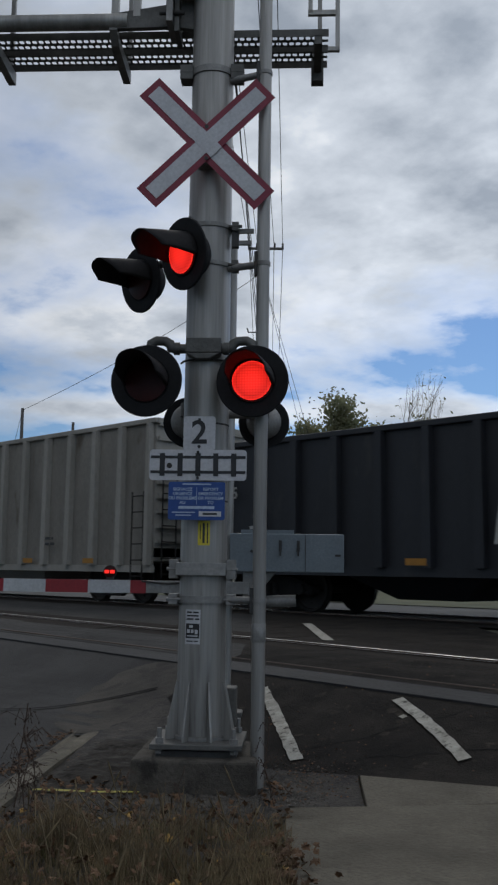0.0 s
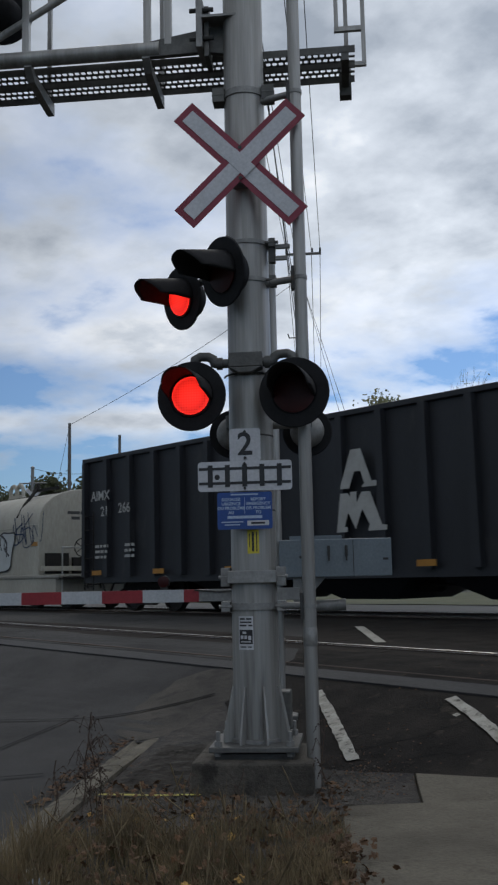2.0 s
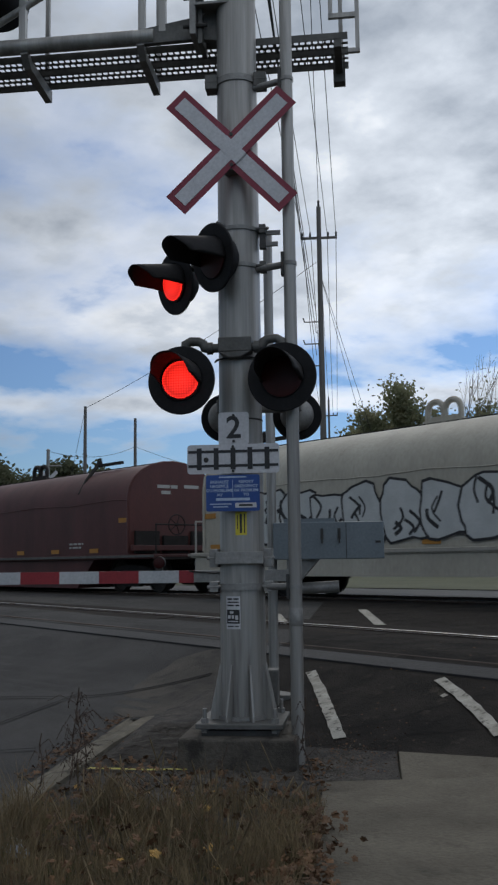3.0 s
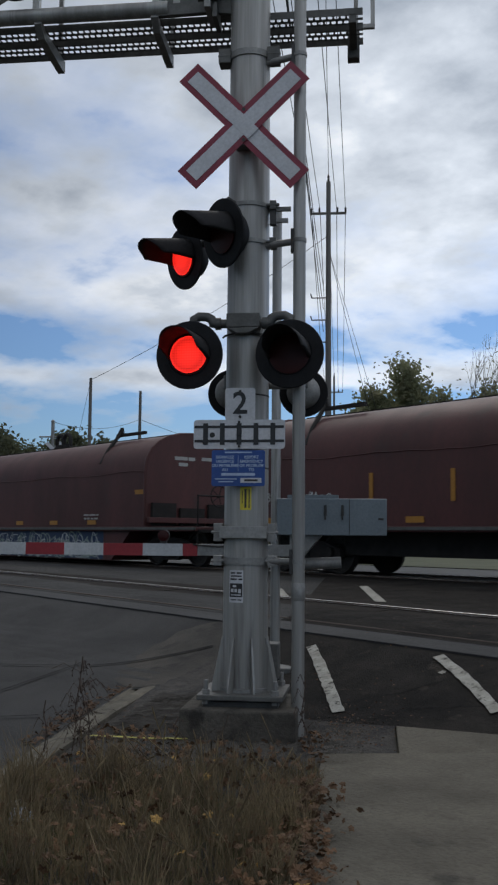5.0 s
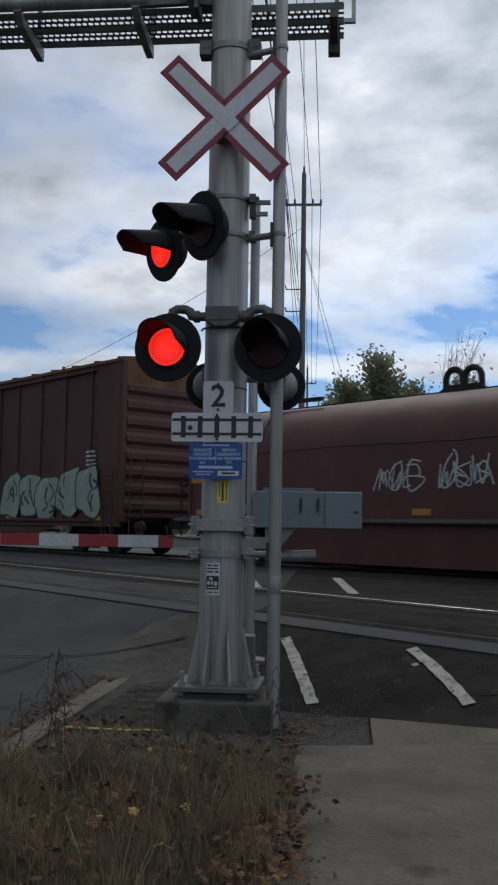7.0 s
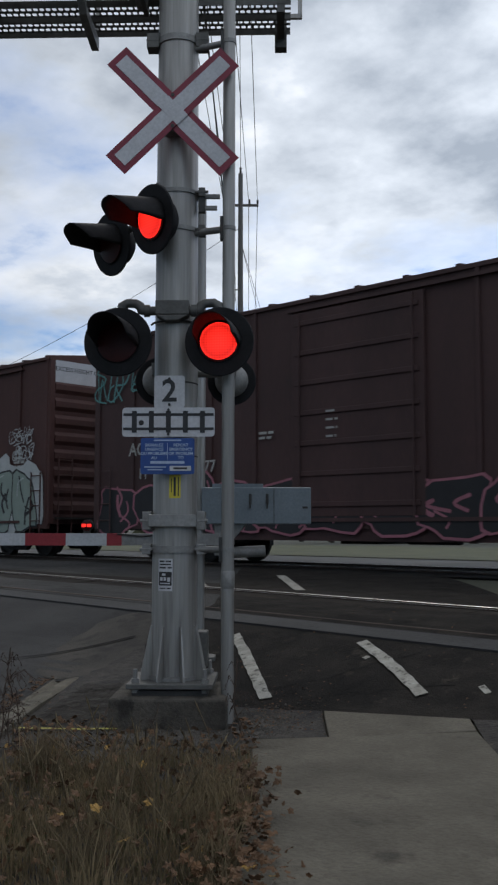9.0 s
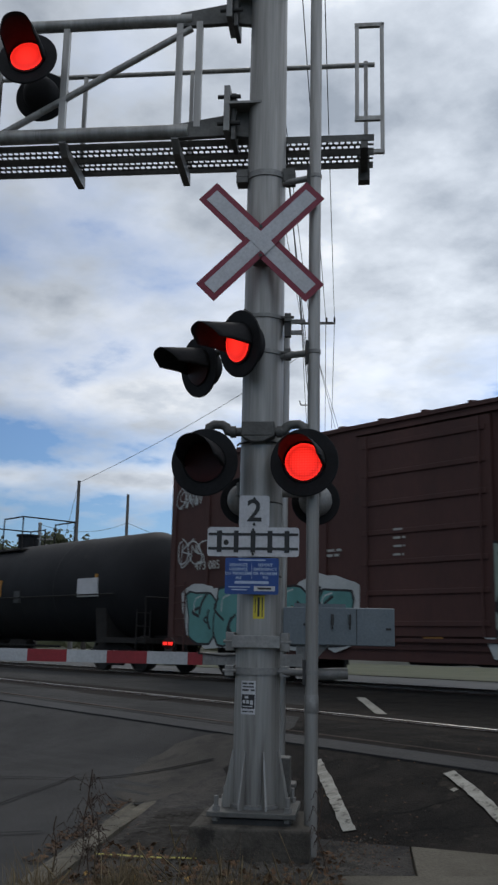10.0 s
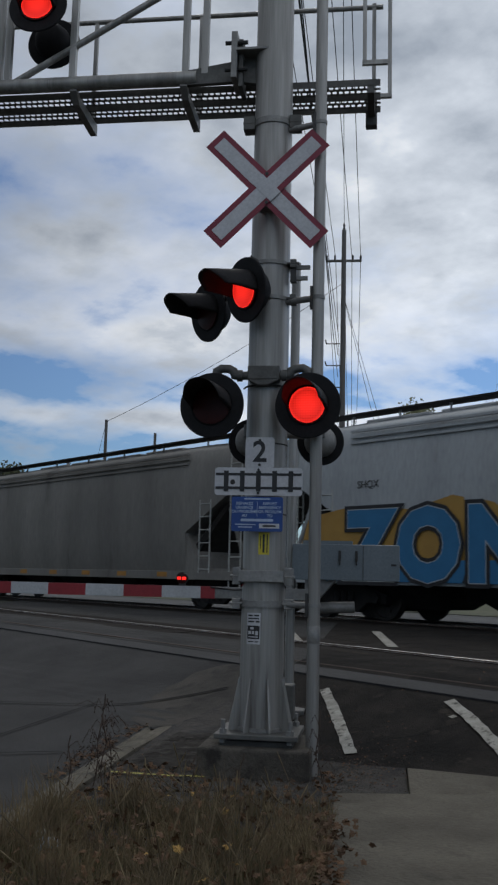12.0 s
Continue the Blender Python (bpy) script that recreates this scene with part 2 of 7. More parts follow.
CREAM_CAR = mat("cream coil car paint", (0.42, 0.40, 0.34), (0.33, 0.31, 0.26), 0.65, 0, 0.8, (1, 1, 0.3), 0.1, 20, (0.19, 0.16, 0.12), 0.66)
RED_CAR = mat("oxide red coil car paint", (0.085, 0.0204, 0.01785), (0.051, 0.0153, 0.0136), 0.6, 0, 0.8, (1, 1, 0.35), 0.1, 20, (0.0425, 0.0221, 0.0187), 0.6)
BROWN_CAR = mat("brown boxcar paint", (0.0756, 0.02448, 0.01872), (0.0504, 0.018, 0.01512), 0.7, 0, 0.7, (1, 1, 0.3), 0.12, 20, (0.03024, 0.01584, 0.01296), 0.6)
MAROON_CAR = mat("dark maroon boxcar paint", (0.066, 0.028, 0.026), (0.045, 0.021, 0.02), 0.7, 0, 0.7, (1, 1, 0.3), 0.12, 20, (0.03, 0.018, 0.016), 0.6)
TANK_CAR = mat("black tank paint", (0.014, 0.0145, 0.017), (0.010, 0.010, 0.012), 0.7, 0, 0.8, bump=0.06, spot=(0.022, 0.021, 0.020), spots=0.62, shine=0.25)
HOPPER_CAR = mat("pale grey hopper paint", (0.40, 0.42, 0.43), (0.31, 0.325, 0.335), 0.6, 0, 0.6, (1, 1, 0.22), 0.06, 20, (0.19, 0.175, 0.155), 0.66)
HOPPER_OLD = mat("grimy grey hopper paint", (0.216, 0.204, 0.184), (0.136, 0.128, 0.116), 0.7, 0, 0.6, (1, 1, 0.18), 0.06, 20, (0.068, 0.06, 0.052), 0.60)
RUST = mat("rust", (0.20, 0.090, 0.038), (0.10, 0.048, 0.026), 0.9, 0.1, 2.5, (1, 1, 0.4), 0.2)
SPRAY_SAND = mat("sand spray paint", (0.20, 0.155, 0.115), (0.15, 0.115, 0.085), 0.65, 0, 2, bump=0)
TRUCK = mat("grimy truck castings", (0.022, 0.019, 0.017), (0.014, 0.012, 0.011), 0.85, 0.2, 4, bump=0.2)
WHEEL = mat("worn wheel steel", (0.045, 0.038, 0.033), (0.03, 0.026, 0.023), 0.6, 0.5, 4)
MARK_WHITE = mat("white stencil paint", (0.42, 0.42, 0.40), (0.33, 0.33, 0.31), 0.7, 0, 3, bump=0)
MARK_TAN = mat("faded tan lettering", (0.20, 0.17, 0.13), (0.14, 0.12, 0.09), 0.7, 0, 3, bump=0)
MARK_DARK = mat("dark stencil paint", (0.06, 0.06, 0.06), rough=0.7, bump=0)
MARK_YELLOW = mat("amber reflective strip", (0.42, 0.19, 0.02), (0.33, 0.15, 0.02), 0.5, 0, 3, bump=0)
SPRAY_BLUE = mat("blue spray paint", (0.022, 0.165, 0.34), (0.018, 0.135, 0.28), 0.6, 0, 2, bump=0)
SPRAY_NAVY = mat("navy spray paint", (0.016, 0.038, 0.10), (0.012, 0.03, 0.08), 0.6, 0, 2, bump=0)
SPRAY_WHITE = mat("white spray paint", (0.50, 0.52, 0.52), (0.40, 0.42, 0.42), 0.65, 0, 2, bump=0)
SPRAY_MINT = mat("pale green spray paint", (0.26, 0.32, 0.28), (0.20, 0.25, 0.22), 0.65, 0, 1.5, bump=0)
SPRAY_BLACK = mat("black spray paint", (0.013, 0.012, 0.014), rough=0.6, bump=0)
SPRAY_AMBER = mat("amber spray paint", (0.42, 0.24, 0.045), (0.34, 0.19, 0.04), 0.65, 0, 2, bump=0)
SPRAY_PINK = mat("pink spray paint", (0.38, 0.14, 0.18), (0.28, 0.10, 0.13), 0.65, 0, 2, bump=0)
SPRAY_TEAL = mat("teal spray paint", (0.10, 0.28, 0.27), (0.08, 0.22, 0.21), 0.65, 0, 2, bump=0)
FAR_PAVING = mat("pale far paving", (0.085, 0.083, 0.078), (0.05, 0.049, 0.047), 0.9, 0, 0.5, bump=0.2, fine=20)
FAR_GRASS = mat("far verge grass", (0.085, 0.085, 0.038), (0.055, 0.06, 0.026), 0.95, 0, 0.8, bump=0.4, fine=10)


# ---- mesh helpers ----
class Geo:
    """Vertices and faces of one mesh."""

    def __init__(self):
        self.v, self.f = [], []

    def add(self, vs, fs):
        k = len(self.v)
        self.v += [tuple(p) for p in vs]
        self.f += [tuple(i + k for i in q) for q in fs]
        return self

    def box(self, x0, x1, y0, y1, z0, z1):
        vs = [(x, y, z) for z in (z0, z1) for y in (y0, y1) for x in (x0, x1)]
        return self.add(vs, [(0, 2, 3, 1), (4, 5, 7, 6), (0, 1, 5, 4), (2, 6, 7, 3), (0, 4, 6, 2), (1, 3, 7, 5)])

    def slab(self, p, q, w, t, up=(0, 0, 1)):
        """A bar from p to q, w across and t along up."""
        p, q, up = Vector(p), Vector(q), Vector(up)
        side = (q - p).cross(up).normalized() * (w / 2)
        top = side.cross(q - p).normalized() * (t / 2)
        vs = [c + a * side + b * top for c in (p, q) for a, b in ((-1, -1), (1, -1), (1, 1), (-1, 1))]
        return self.add(vs, [(3, 2, 1, 0), (4, 5, 6, 7), (0, 1, 5, 4), (1, 2, 6, 5), (2, 3, 7, 6), (3, 0, 4, 7)])

    def tube(self, p, q, r, r2=None, n=16, caps=True):
        p, q = Vector(p), Vector(q)
        r2 = r if r2 is None else r2
        ax = (q - p).normalized()
        a = ax.orthogonal().normalized()
        b = ax.cross(a)
        vs = []
        for c, rr in ((p, r), (q, r2)):
            vs += [c + rr * (math.cos(2 * math.pi * i / n) * a + math.sin(2 * math.pi * i / n) * b) for i in range(n)]
        fs = [(i, (i + 1) % n, n + (i + 1) % n, n + i) for i in range(n)]
        if caps:
            fs += [tuple(reversed(range(n))), tuple(range(n, 2 * n))]
        return self.add(vs, fs)

    def path(self, pts, r, n=8):
        """One bent bar of round section through the points, mitred at its bends."""
        P = [Vector(p) for p in pts]
        rings, a = [], None
        for i, p in enumerate(P):
            t0 = (p - P[i - 1]).normalized() if i else (P[1] - p).normalized()
            t1 = (P[i + 1] - p).normalized() if i + 1 < len(P) else t0
            t = t0 + t1
            t = t.normalized() if t.length > 1e-6 else t1
            a = t.orthogonal().normalized() if a is None else (a - t * a.dot(t)).normalized()
            b = t.cross(a)
            out = t1 - t0
            out = out.normalized() if out.length > 1e-6 else Vector((0, 0, 0))
            wide = min(1.6, 1 / max(0.3, t.dot(t1))) - 1
            ring = []
            for k in range(n):
                q = r * (math.cos(2 * math.pi * k / n) * a + math.sin(2 * math.pi * k / n) * b)
                ring.append(p + q + out * (q.dot(out) * wide))
            rings.append(ring)
        return self.loft(rings)

    def lathe(self, prof, n=24, axis="y", c=(0, 0, 0), close=False):
        """prof: (radius, along) pairs turned round an axis through c."""
        vs = []
        for r, h in prof:
            for i in range(n):
                a = 2 * math.pi * i / n
                x, y = r * math.cos(a), r * math.sin(a)
                p = {"y": (x, h, y), "z": (x, y, h), "x": (h, x, y)}[axis]
                vs.append((p[0] + c[0], p[1] + c[1], p[2] + c[2]))
        fs = []
        for j in range(len(prof) - 1):
            fs += [(j * n + i, j * n + (i + 1) % n, (j + 1) * n + (i + 1) % n, (j + 1) * n + i) for i in range(n)]
        fs += [tuple(range(n)), tuple(reversed(range((len(prof) - 1) * n, len(prof) * n)))]
        return self.add(vs, fs)

    def prism(self, poly, h, plane="xz", at=0.0):
        """A flat polygon given in a plane, pushed out by h from at."""
        def p3(a, b, c):
            return {"xz": (a, c, b), "xy": (a, b, c), "yz": (c, a, b)}[plane]
        n = len(poly)
        vs = [p3(a, b, at) for a, b in poly] + [p3(a, b, at + h) for a, b in poly]
        return self.add(vs, [tuple(range(n)), tuple(reversed(range(n, 2 * n)))] + [(i, n + i, n + (i + 1) % n, (i + 1) % n) for i in range(n)])

    def loft(self, rings, closed=True, caps=True):
        n = len(rings[0])
        vs = [p for ring in rings for p in ring]
        fs = []
        for j in range(len(rings) - 1):
            for i in range(n if closed else n - 1):
                fs.append((j * n + i, j * n + (i + 1) % n, (j + 1) * n + (i + 1) % n, (j + 1) * n + i))
        if caps and closed:
            fs += [tuple(reversed(range(n))), tuple(range((len(rings) - 1) * n, len(rings) * n))]
        return self.add(vs, fs)


def mesh_of(name, geo, material, smooth=0.0):
    me = bpy.data.meshes.new(name)
    me.from_pydata(geo.v, [], geo.f)
    bm = bmesh.new()
    bm.from_mesh(me)
    bmesh.ops.recalc_face_normals(bm, faces=bm.faces)
    bm.to_mesh(me)
    bm.free()
    me.materials.append(material)
    if smooth:
        me.shade_smooth()
        me.set_sharp_from_angle(angle=radians(smooth))
    return me


def part(name, geo, material, parent=None, label="", smooth=0.0, bevel=0.0, m=None):
    ob = new(name, mesh_of(name, geo, material, smooth))
    ob.parent = parent
    if m is not None:
        ob.matrix_basis = m
    if bevel:
        b = ob.modifiers.new("bevel", "BEVEL")
        b.width, b.segments, b.limit_method = bevel, 2, "ANGLE"
    return tagged(ob, label)


def thing(name, label, category, m=None, group="", kind=""):
    ob = new(name)
    ob.empty_display_size = 0.2
    if m is not None:
        ob.matrix_basis = m
    return tagged(ob, label, category, group, kind)


def writing(name, text, size, material, parent, m, thick=0.002, bold=0.0, space=1.0, align="CENTER", label=""):
    """Lettering in the built-in font as a mesh; it reads in its own xy plane."""
    cu = bpy.data.curves.new(name, "FONT")
    cu.body, cu.size, cu.extrude, cu.offset, cu.space_character = text, size, thick, bold, space
    cu.align_x, cu.align_y = align, "CENTER"
    cu.resolution_u = 3
    tmp = bpy.data.objects.new("tmp", cu)
    me = bpy.data.meshes.new_from_object(tmp)
    bpy.data.objects.remove(tmp)
    me.materials.clear()
    me.materials.append(material)
    ob = new(name, me)
    ob.parent, ob.matrix_basis = parent, m
    return tagged(ob, label)


# ---- plan ----
ANG = 42.2                               # the road's way, turned from the tracks' normal
D = Vector((-math.sin(radians(ANG)), math.cos(radians(ANG)), 0))
R = Vector((D.y, -D.x, 0))
RAIL_Z, TRACK_Y = 0.66, 11.2             # the train's track
SPEED = 17.3


def uv(v, u, z=0.0):
    """A place from metres right of and along the road's way."""
    p = R * v + D * u
    return Vector((p.x, p.y, z))


def ss(a, b, x):
    k = min(1.0, max(0.0, (x - a) / (b - a)))
    return k * k * (3 - 2 * k)


def rise(p):
    """The ground climbs from the pavement to the near track, then on a little."""
    y = p[1] + 0.087 * max(-12.0, min(6.0, p[0]))
    return 0.555 * ss(0.6, 3.3, y) + 0.055 * ss(4.4, 8.2, y)


def sheet(name, poly, material, lift, label="", kind="structure", step=0.25, thick=0.0, wob=0.0):
    """A paved or bare area: a polygon on the plan draped over the ground, a little above it."""
    bm = bmesh.new()
    bm.faces.new([bm.verts.new((p[0], p[1], 0)) for p in poly])
    ys = [p[1] for p in poly]
    lo, hi = min(ys), max(ys)
    k = max(lo, 0.6) if lo < 9.6 else lo
    while k < min(hi, 9.6):
        g = bm.verts[:] + bm.edges[:] + bm.faces[:]
        bmesh.ops.bisect_plane(bm, geom=g, plane_co=(0, k, 0), plane_no=(0, 1, 0))
        k += step
    for k in (-12, -9, -6, -4, -2, -1, 0, 1, 2, 4, 6):
        g = bm.verts[:] + bm.edges[:] + bm.faces[:]
        bmesh.ops.bisect_plane(bm, geom=g, plane_co=(k, 0, 0), plane_no=(1, 0, 0))
    for v in bm.verts:
        v.co.z = rise(v.co) + lift + (wob * noise.noise(v.co * 2.5) if wob else 0)
    bmesh.ops.recalc_face_normals(bm, faces=bm.faces)
    me = bpy.data.meshes.new(name)
    bm.to_mesh(me)
    bm.free()
    if me.polygons and me.polygons[0].normal.z < 0:
        me.flip_normals()
    me.materials.append(material)
    ob = new(name, me)
    if thick:
        s = ob.modifiers.new("solid", "SOLIDIFY")
        s.thickness, s.offset = thick, -1
    return tagged(ob, label, "", "", kind)


# ---- ground, road, tracks ----
def ground():
    g = Geo()
    ys = [-600, -60, -12, -4, 0, 0.8] + [0.8 + 0.2 * i for i in range(1, 18)] + [5, 6, 7, 8, 9.5, 14, 24, 60, 200, 900]
    xs = [-900, -300, -100, -40, -20, -12, -8, -5, -3, -1, 0, 1, 3, 6, 15, 40, 120, 600]
    vs = [(x, y, rise((x, y)) - 0.03) for y in ys for x in xs]
    n = len(xs)
    g.add(vs, [(j * n + i, j * n + i + 1, (j + 1) * n + i + 1, (j + 1) * n + i) for j in range(len(ys) - 1) for i in range(n - 1)])
    tagged(part("ground", g, EARTH), "brownish rough ground rising gently to the tracks", kind="structure")


def area(name, pts, material, lift, label, **kw):
    return sheet(name, [uv(*p)[:2] for p in pts], material, lift, label, **kw)


def paving():
    # the road across the tracks, left of the kerb, flaring past its end
    area("road", [(-10, -9), (-1.22, -9), (-1.22, 1.9), (-0.95, 1.95), (-0.4, 3.0), (0.1, 4.2), (0.1, 22), (-10, 22)], ROAD, 0.006,
         "grey patched road asphalt leading over the crossing")
    area("path", [(0.1, 0.75), (0.6, 0.55), (0.72, 0.32), (1.17, 0.24), (2.16, -0.36), (2.62, -0.62), (3.6, 2.2), (3.6, 22), (0.1, 22), (0.1, 4.2), (-0.55, 3.05)], ASPHALT, 0.010,
         "dark asphalt footpath towards the tracks")
    area("verge", [(-1.02, -9), (0.70, -9), (0.70, -0.55), (1.17, -0.6), (1.17, 0.235), (0.6, 0.54), (0.1, 0.74), (-0.56, 3.04), (-0.62, 2.98),
                   (-1.02, 2.15)], DIRT, 0.014, "bare dirt and dead leaves round the signal base", wob=0.018)
    area("verge", [(2.17, -9), (6, -9), (6, 2.2), (3.62, 2.2), (2.64, -0.62), (2.17, -0.37)], DIRT, 0.012, "bare dirt strip beside the pavement")
    # asphalt beyond the tracks
    sheet("road", [(-60, 12.6), (14, 12.6), (14, 16.5), (-60, 16.5)], FAR_PAVING, 0.012, "pale paving on the far side of the tracks")
    sheet("verge", [(-60, 16.6), (40, 16.6), (40, 30), (-60, 30)], FAR_GRASS, 0.03, "yellowing grass on the far side of the tracks")
    # pavement slabs, each with its own edge
    walk_way = tagged(new("pavement"), "worn concrete pavement of large slabs", kind="structure")
    joints = [-8.6, -4.7, -0.62]
    for a, b in zip(joints, joints[1:]):
        slab("slab", [(0.68, a + 0.008), (2.15, a + 0.008), (2.15, b - 0.008), (0.68, b - 0.008)], walk_way)
    slab("slab", [(1.18, -0.604), (2.15, -0.604), (2.15, -0.38), (1.18, 0.22)], walk_way)
    # kerb stones with a rounded end
    kerb = tagged(new("kerb"), "worn concrete kerb along the road", kind="structure")
    us = [-9, -7, -5, -3, -1.2, 0.55, 2.12]
    for a, b in zip(us, us[1:]):
        g = Geo()
        rings = []
        for u in (a + 0.006, b - 0.006):
            zz = rise(uv(-1.1, u))
            drop = 0.05 if u > 2 else 0.0
            rings.append([uv(-1.25, u, zz - 0.1), uv(-1.02, u, zz - 0.1), uv(-1.02, u, zz + 0.045 - drop), uv(-1.05, u, zz + 0.06 - drop),
                          uv(-1.14, u, zz + 0.055 - drop), uv(-1.19, u, zz + 0.03 - drop), uv(-1.25, u, zz + 0.012)])
        g.loft(rings)
        part("kerb_stone", g, KERB, kerb)


def slab(name, pts, parent):
    g = Geo()
    n = len(pts)
    vs = [uv(v, u, rise(uv(v, u)) - 0.06) for v, u in pts] + [uv(v, u, rise(uv(v, u)) + 0.028) for v, u in pts]
    g.add(vs, [tuple(reversed(range(n))), tuple(range(n, 2 * n))] + [(i, (i + 1) % n, n + (i + 1) % n, n + i) for i in range(n)])
    part(name, g, SLAB, parent, bevel=0.008)


def paint(name, pts, w, label, material=LINE, lift=0.026):
    """A worn stripe along a bent line on the plan, with an uneven edge."""
    g = Geo()
    rnd = random.Random(len(pts) * 7 + int(w * 1000))
    P = []
    for (a, b) in zip(pts, pts[1:]):
        k = max(2, int((Vector(b) - Vector(a)).length / 0.08))
        P += [Vector(a).lerp(Vector(b), i / k) for i in range(k)]
    P.append(Vector(pts[-1]))
    vs = []
    for i, p in enumerate(P):
        t = (P[min(i + 1, len(P) - 1)] - P[max(i - 1, 0)]).normalized()
        s = Vector((t.y, -t.x))
        for q in (p - s * w * (0.5 + rnd.uniform(-0.07, 0.06)), p + s * w * (0.5 + rnd.uniform(-0.07, 0.06))):
            vs.append((q.x, q.y, rise(q) + lift))
    g.add(vs, [(2 * i, 2 * i + 1, 2 * i + 3, 2 * i + 2) for i in range(len(P) - 1)])
    tagged(part(name, g, material), label, kind="structure")


NEAR = pose(0, 4.29, 0, 0, 0, -5.0)      # the near track, slightly turned against the train's


def rail(y, z, m=None, x0=-90.0, x1=40.0, head_mat=None, label="steel rail set flush in the crossing with a polished head"):
    """One rail: rusty web and foot, polished head."""
    base = tagged(new("rail"), label, kind="structure")
    if m is not None:
        base.matrix_basis = m
    g = Geo().box(x0, x1, y - 0.07, y + 0.07, z - 0.17, z - 0.14).box(x0, x1, y - 0.012, y + 0.012, z - 0.14, z - 0.04)
    g.box(x0, x1, y - 0.036, y + 0.036, z - 0.04, z - 0.018)
    part("web", g, RAIL_SIDE, base)
    head = [(y - 0.036, z - 0.022), (y - 0.036, z - 0.006), (y - 0.030, z), (y + 0.026, z), (y + 0.034, z - 0.008), (y + 0.036, z - 0.022)]
    part("head", Geo().prism(head, x1 - x0, "yz", x0), RAIL_SIDE, base)
    if head_mat is not None:
        part("running_band", Geo().prism([(y - 0.0368, z - 0.019), (y - 0.031, z - 0.006), (y - 0.014, z + 0.0015), (y + 0.010, z + 0.0015), (y + 0.010, z - 0.019)], x1 - x0, "yz", x0), head_mat, base)


def strip(name, y0, y1, z0, z1, material, label, x0=-60.0, x1=30.0):
    """A long strip along the near track."""
    g = Geo().add([(x0, y0, z0), (x1, y0, z0), (x1, y1, z1), (x0, y1, z1), (x0, y0, z0 - 0.1), (x1, y0, z0 - 0.1), (x1, y1, z1 - 0.1), (x0, y1, z1 - 0.1)],
                  [(0, 1, 2, 3), (4, 5, 1, 0), (7, 3, 2, 6), (4, 0, 3, 7), (1, 5, 6, 2), (7, 6, 5, 4)])
    ob = part(name, g, material, m=NEAR)
    return tagged(ob, label, kind="structure")


def crossing():
    # rails of the empty near track, its far one raised, and of the train's track
    zn, zf = 0.530, 0.606
    rail(-1.45, zn - 0.012, NEAR, label="rusty dull rail sunk in a dark groove of the crossing")
    rail(0.0, zf, NEAR, head_mat=RAIL_TOP)
    for y in (TRACK_Y - 0.75, TRACK_Y + 0.75):
        rail(y, RAIL_Z, head_mat=RAIL_TOP)
    # dark flangeways along the rails
    strip("flangeway", -1.60, -1.32, zn - 0.035, zn - 0.035, TAR, "dark rubber strip beside the rail")
    strip("flangeway", -0.13, 0.10, zf - 0.035, zf - 0.035, TAR, "dark rubber strip beside the rail")
    strip("apron", -1.86, -1.60, zn - 0.085, zn - 0.036, APRON, "smooth grey asphalt apron along the near rail")
    panels = tagged(new("crossing_panels"), "worn dark crossing panels between the rails", kind="structure")
    panels.matrix_basis = NEAR
    rnd = random.Random(8)
    for y0, y1, z0, z1 in ((-1.315, -0.14, zn - 0.012, zf - 0.028), (0.11, 0.95, zf - 0.020, zf - 0.030)):
        x = -22.0 + rnd.uniform(0, 1)
        while x < 6:
            L = 2.44
            d = rnd.uniform(-0.006, 0.004)
            g = Geo()
            vs = [(x + 0.012, y0, z0 + d), (x + L - 0.012, y0, z0 + d), (x + L - 0.012, y1, z1 + d), (x + 0.012, y1, z1 + d)]
            vs += [(a, b, c - 0.10) for a, b, c in vs]
            g.add(vs, [(0, 1, 2, 3), (7, 6, 5, 4), (0, 4, 5, 1), (1, 5, 6, 2), (2, 6, 7, 3), (3, 7, 4, 0)])
            part("panel", g, PLANK, panels)
            x += L
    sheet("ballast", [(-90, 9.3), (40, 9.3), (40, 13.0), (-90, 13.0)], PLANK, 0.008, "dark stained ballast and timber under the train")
    paint("path_line", [(0.07, 1.03), (-0.47, 1.47), (-1.02, 1.90), (-1.50, 2.26)], 0.102, "worn white path edge line")
    paint("path_line", [(1.27, 1.45), (0.9, 1.73), (0.49, 2.02), (0.06, 2.30)], 0.100, "worn white path edge line")
    paint("path_line", [(-3.25, 5.28), (-5.67, 7.56)], 0.15, "worn white path edge line across the tracks")
    paint("path_line", [(-4.9, 5.05), (-6.3, 6.2)], 0.12, "worn white path edge line across the tracks")
    paint("paint_mark", [uv(-0.98, -0.30)[:2], uv(-0.55, -0.33)[:2], uv(-0.28, -0.30)[:2]], 0.05, "faded yellow survey spray mark on the ground", YELLOW_PAINT)
    # hairline cracks in the near slab and the path
    for k, (a, b) in enumerate((((0.72, -1.6), (2.1, -1.25)), ((1.25, -3.1), (1.9, -0.7)), ((1.2, 0.62), (2.2, 0.3)), ((0.75, 0.95), (2.9, 1.25)))):
        pts = [uv(a[0] + (b[0] - a[0]) * i / 9 + 0.03 * math.sin(3.1 * i + k), a[1] + (b[1] - a[1]) * i / 9 + 0.035 * math.sin(2.3 * i + 2 * k))[:2] for i in range(10)]
        paint("crack", pts, 0.006 if k < 2 else 0.012, "thin dark crack in the paving", TAR, 0.0305 if k < 2 else 0.014)
    for p, q in (((1.62, 1.70), (1.74, 1.60)), ((1.80, 1.86), (1.86, 1.80)), ((0.30, 2.02), (0.36, 2.00))):
        paint("paint_mark", [p, q], 0.05, "small worn dab of white road paint", LINE, 0.016)
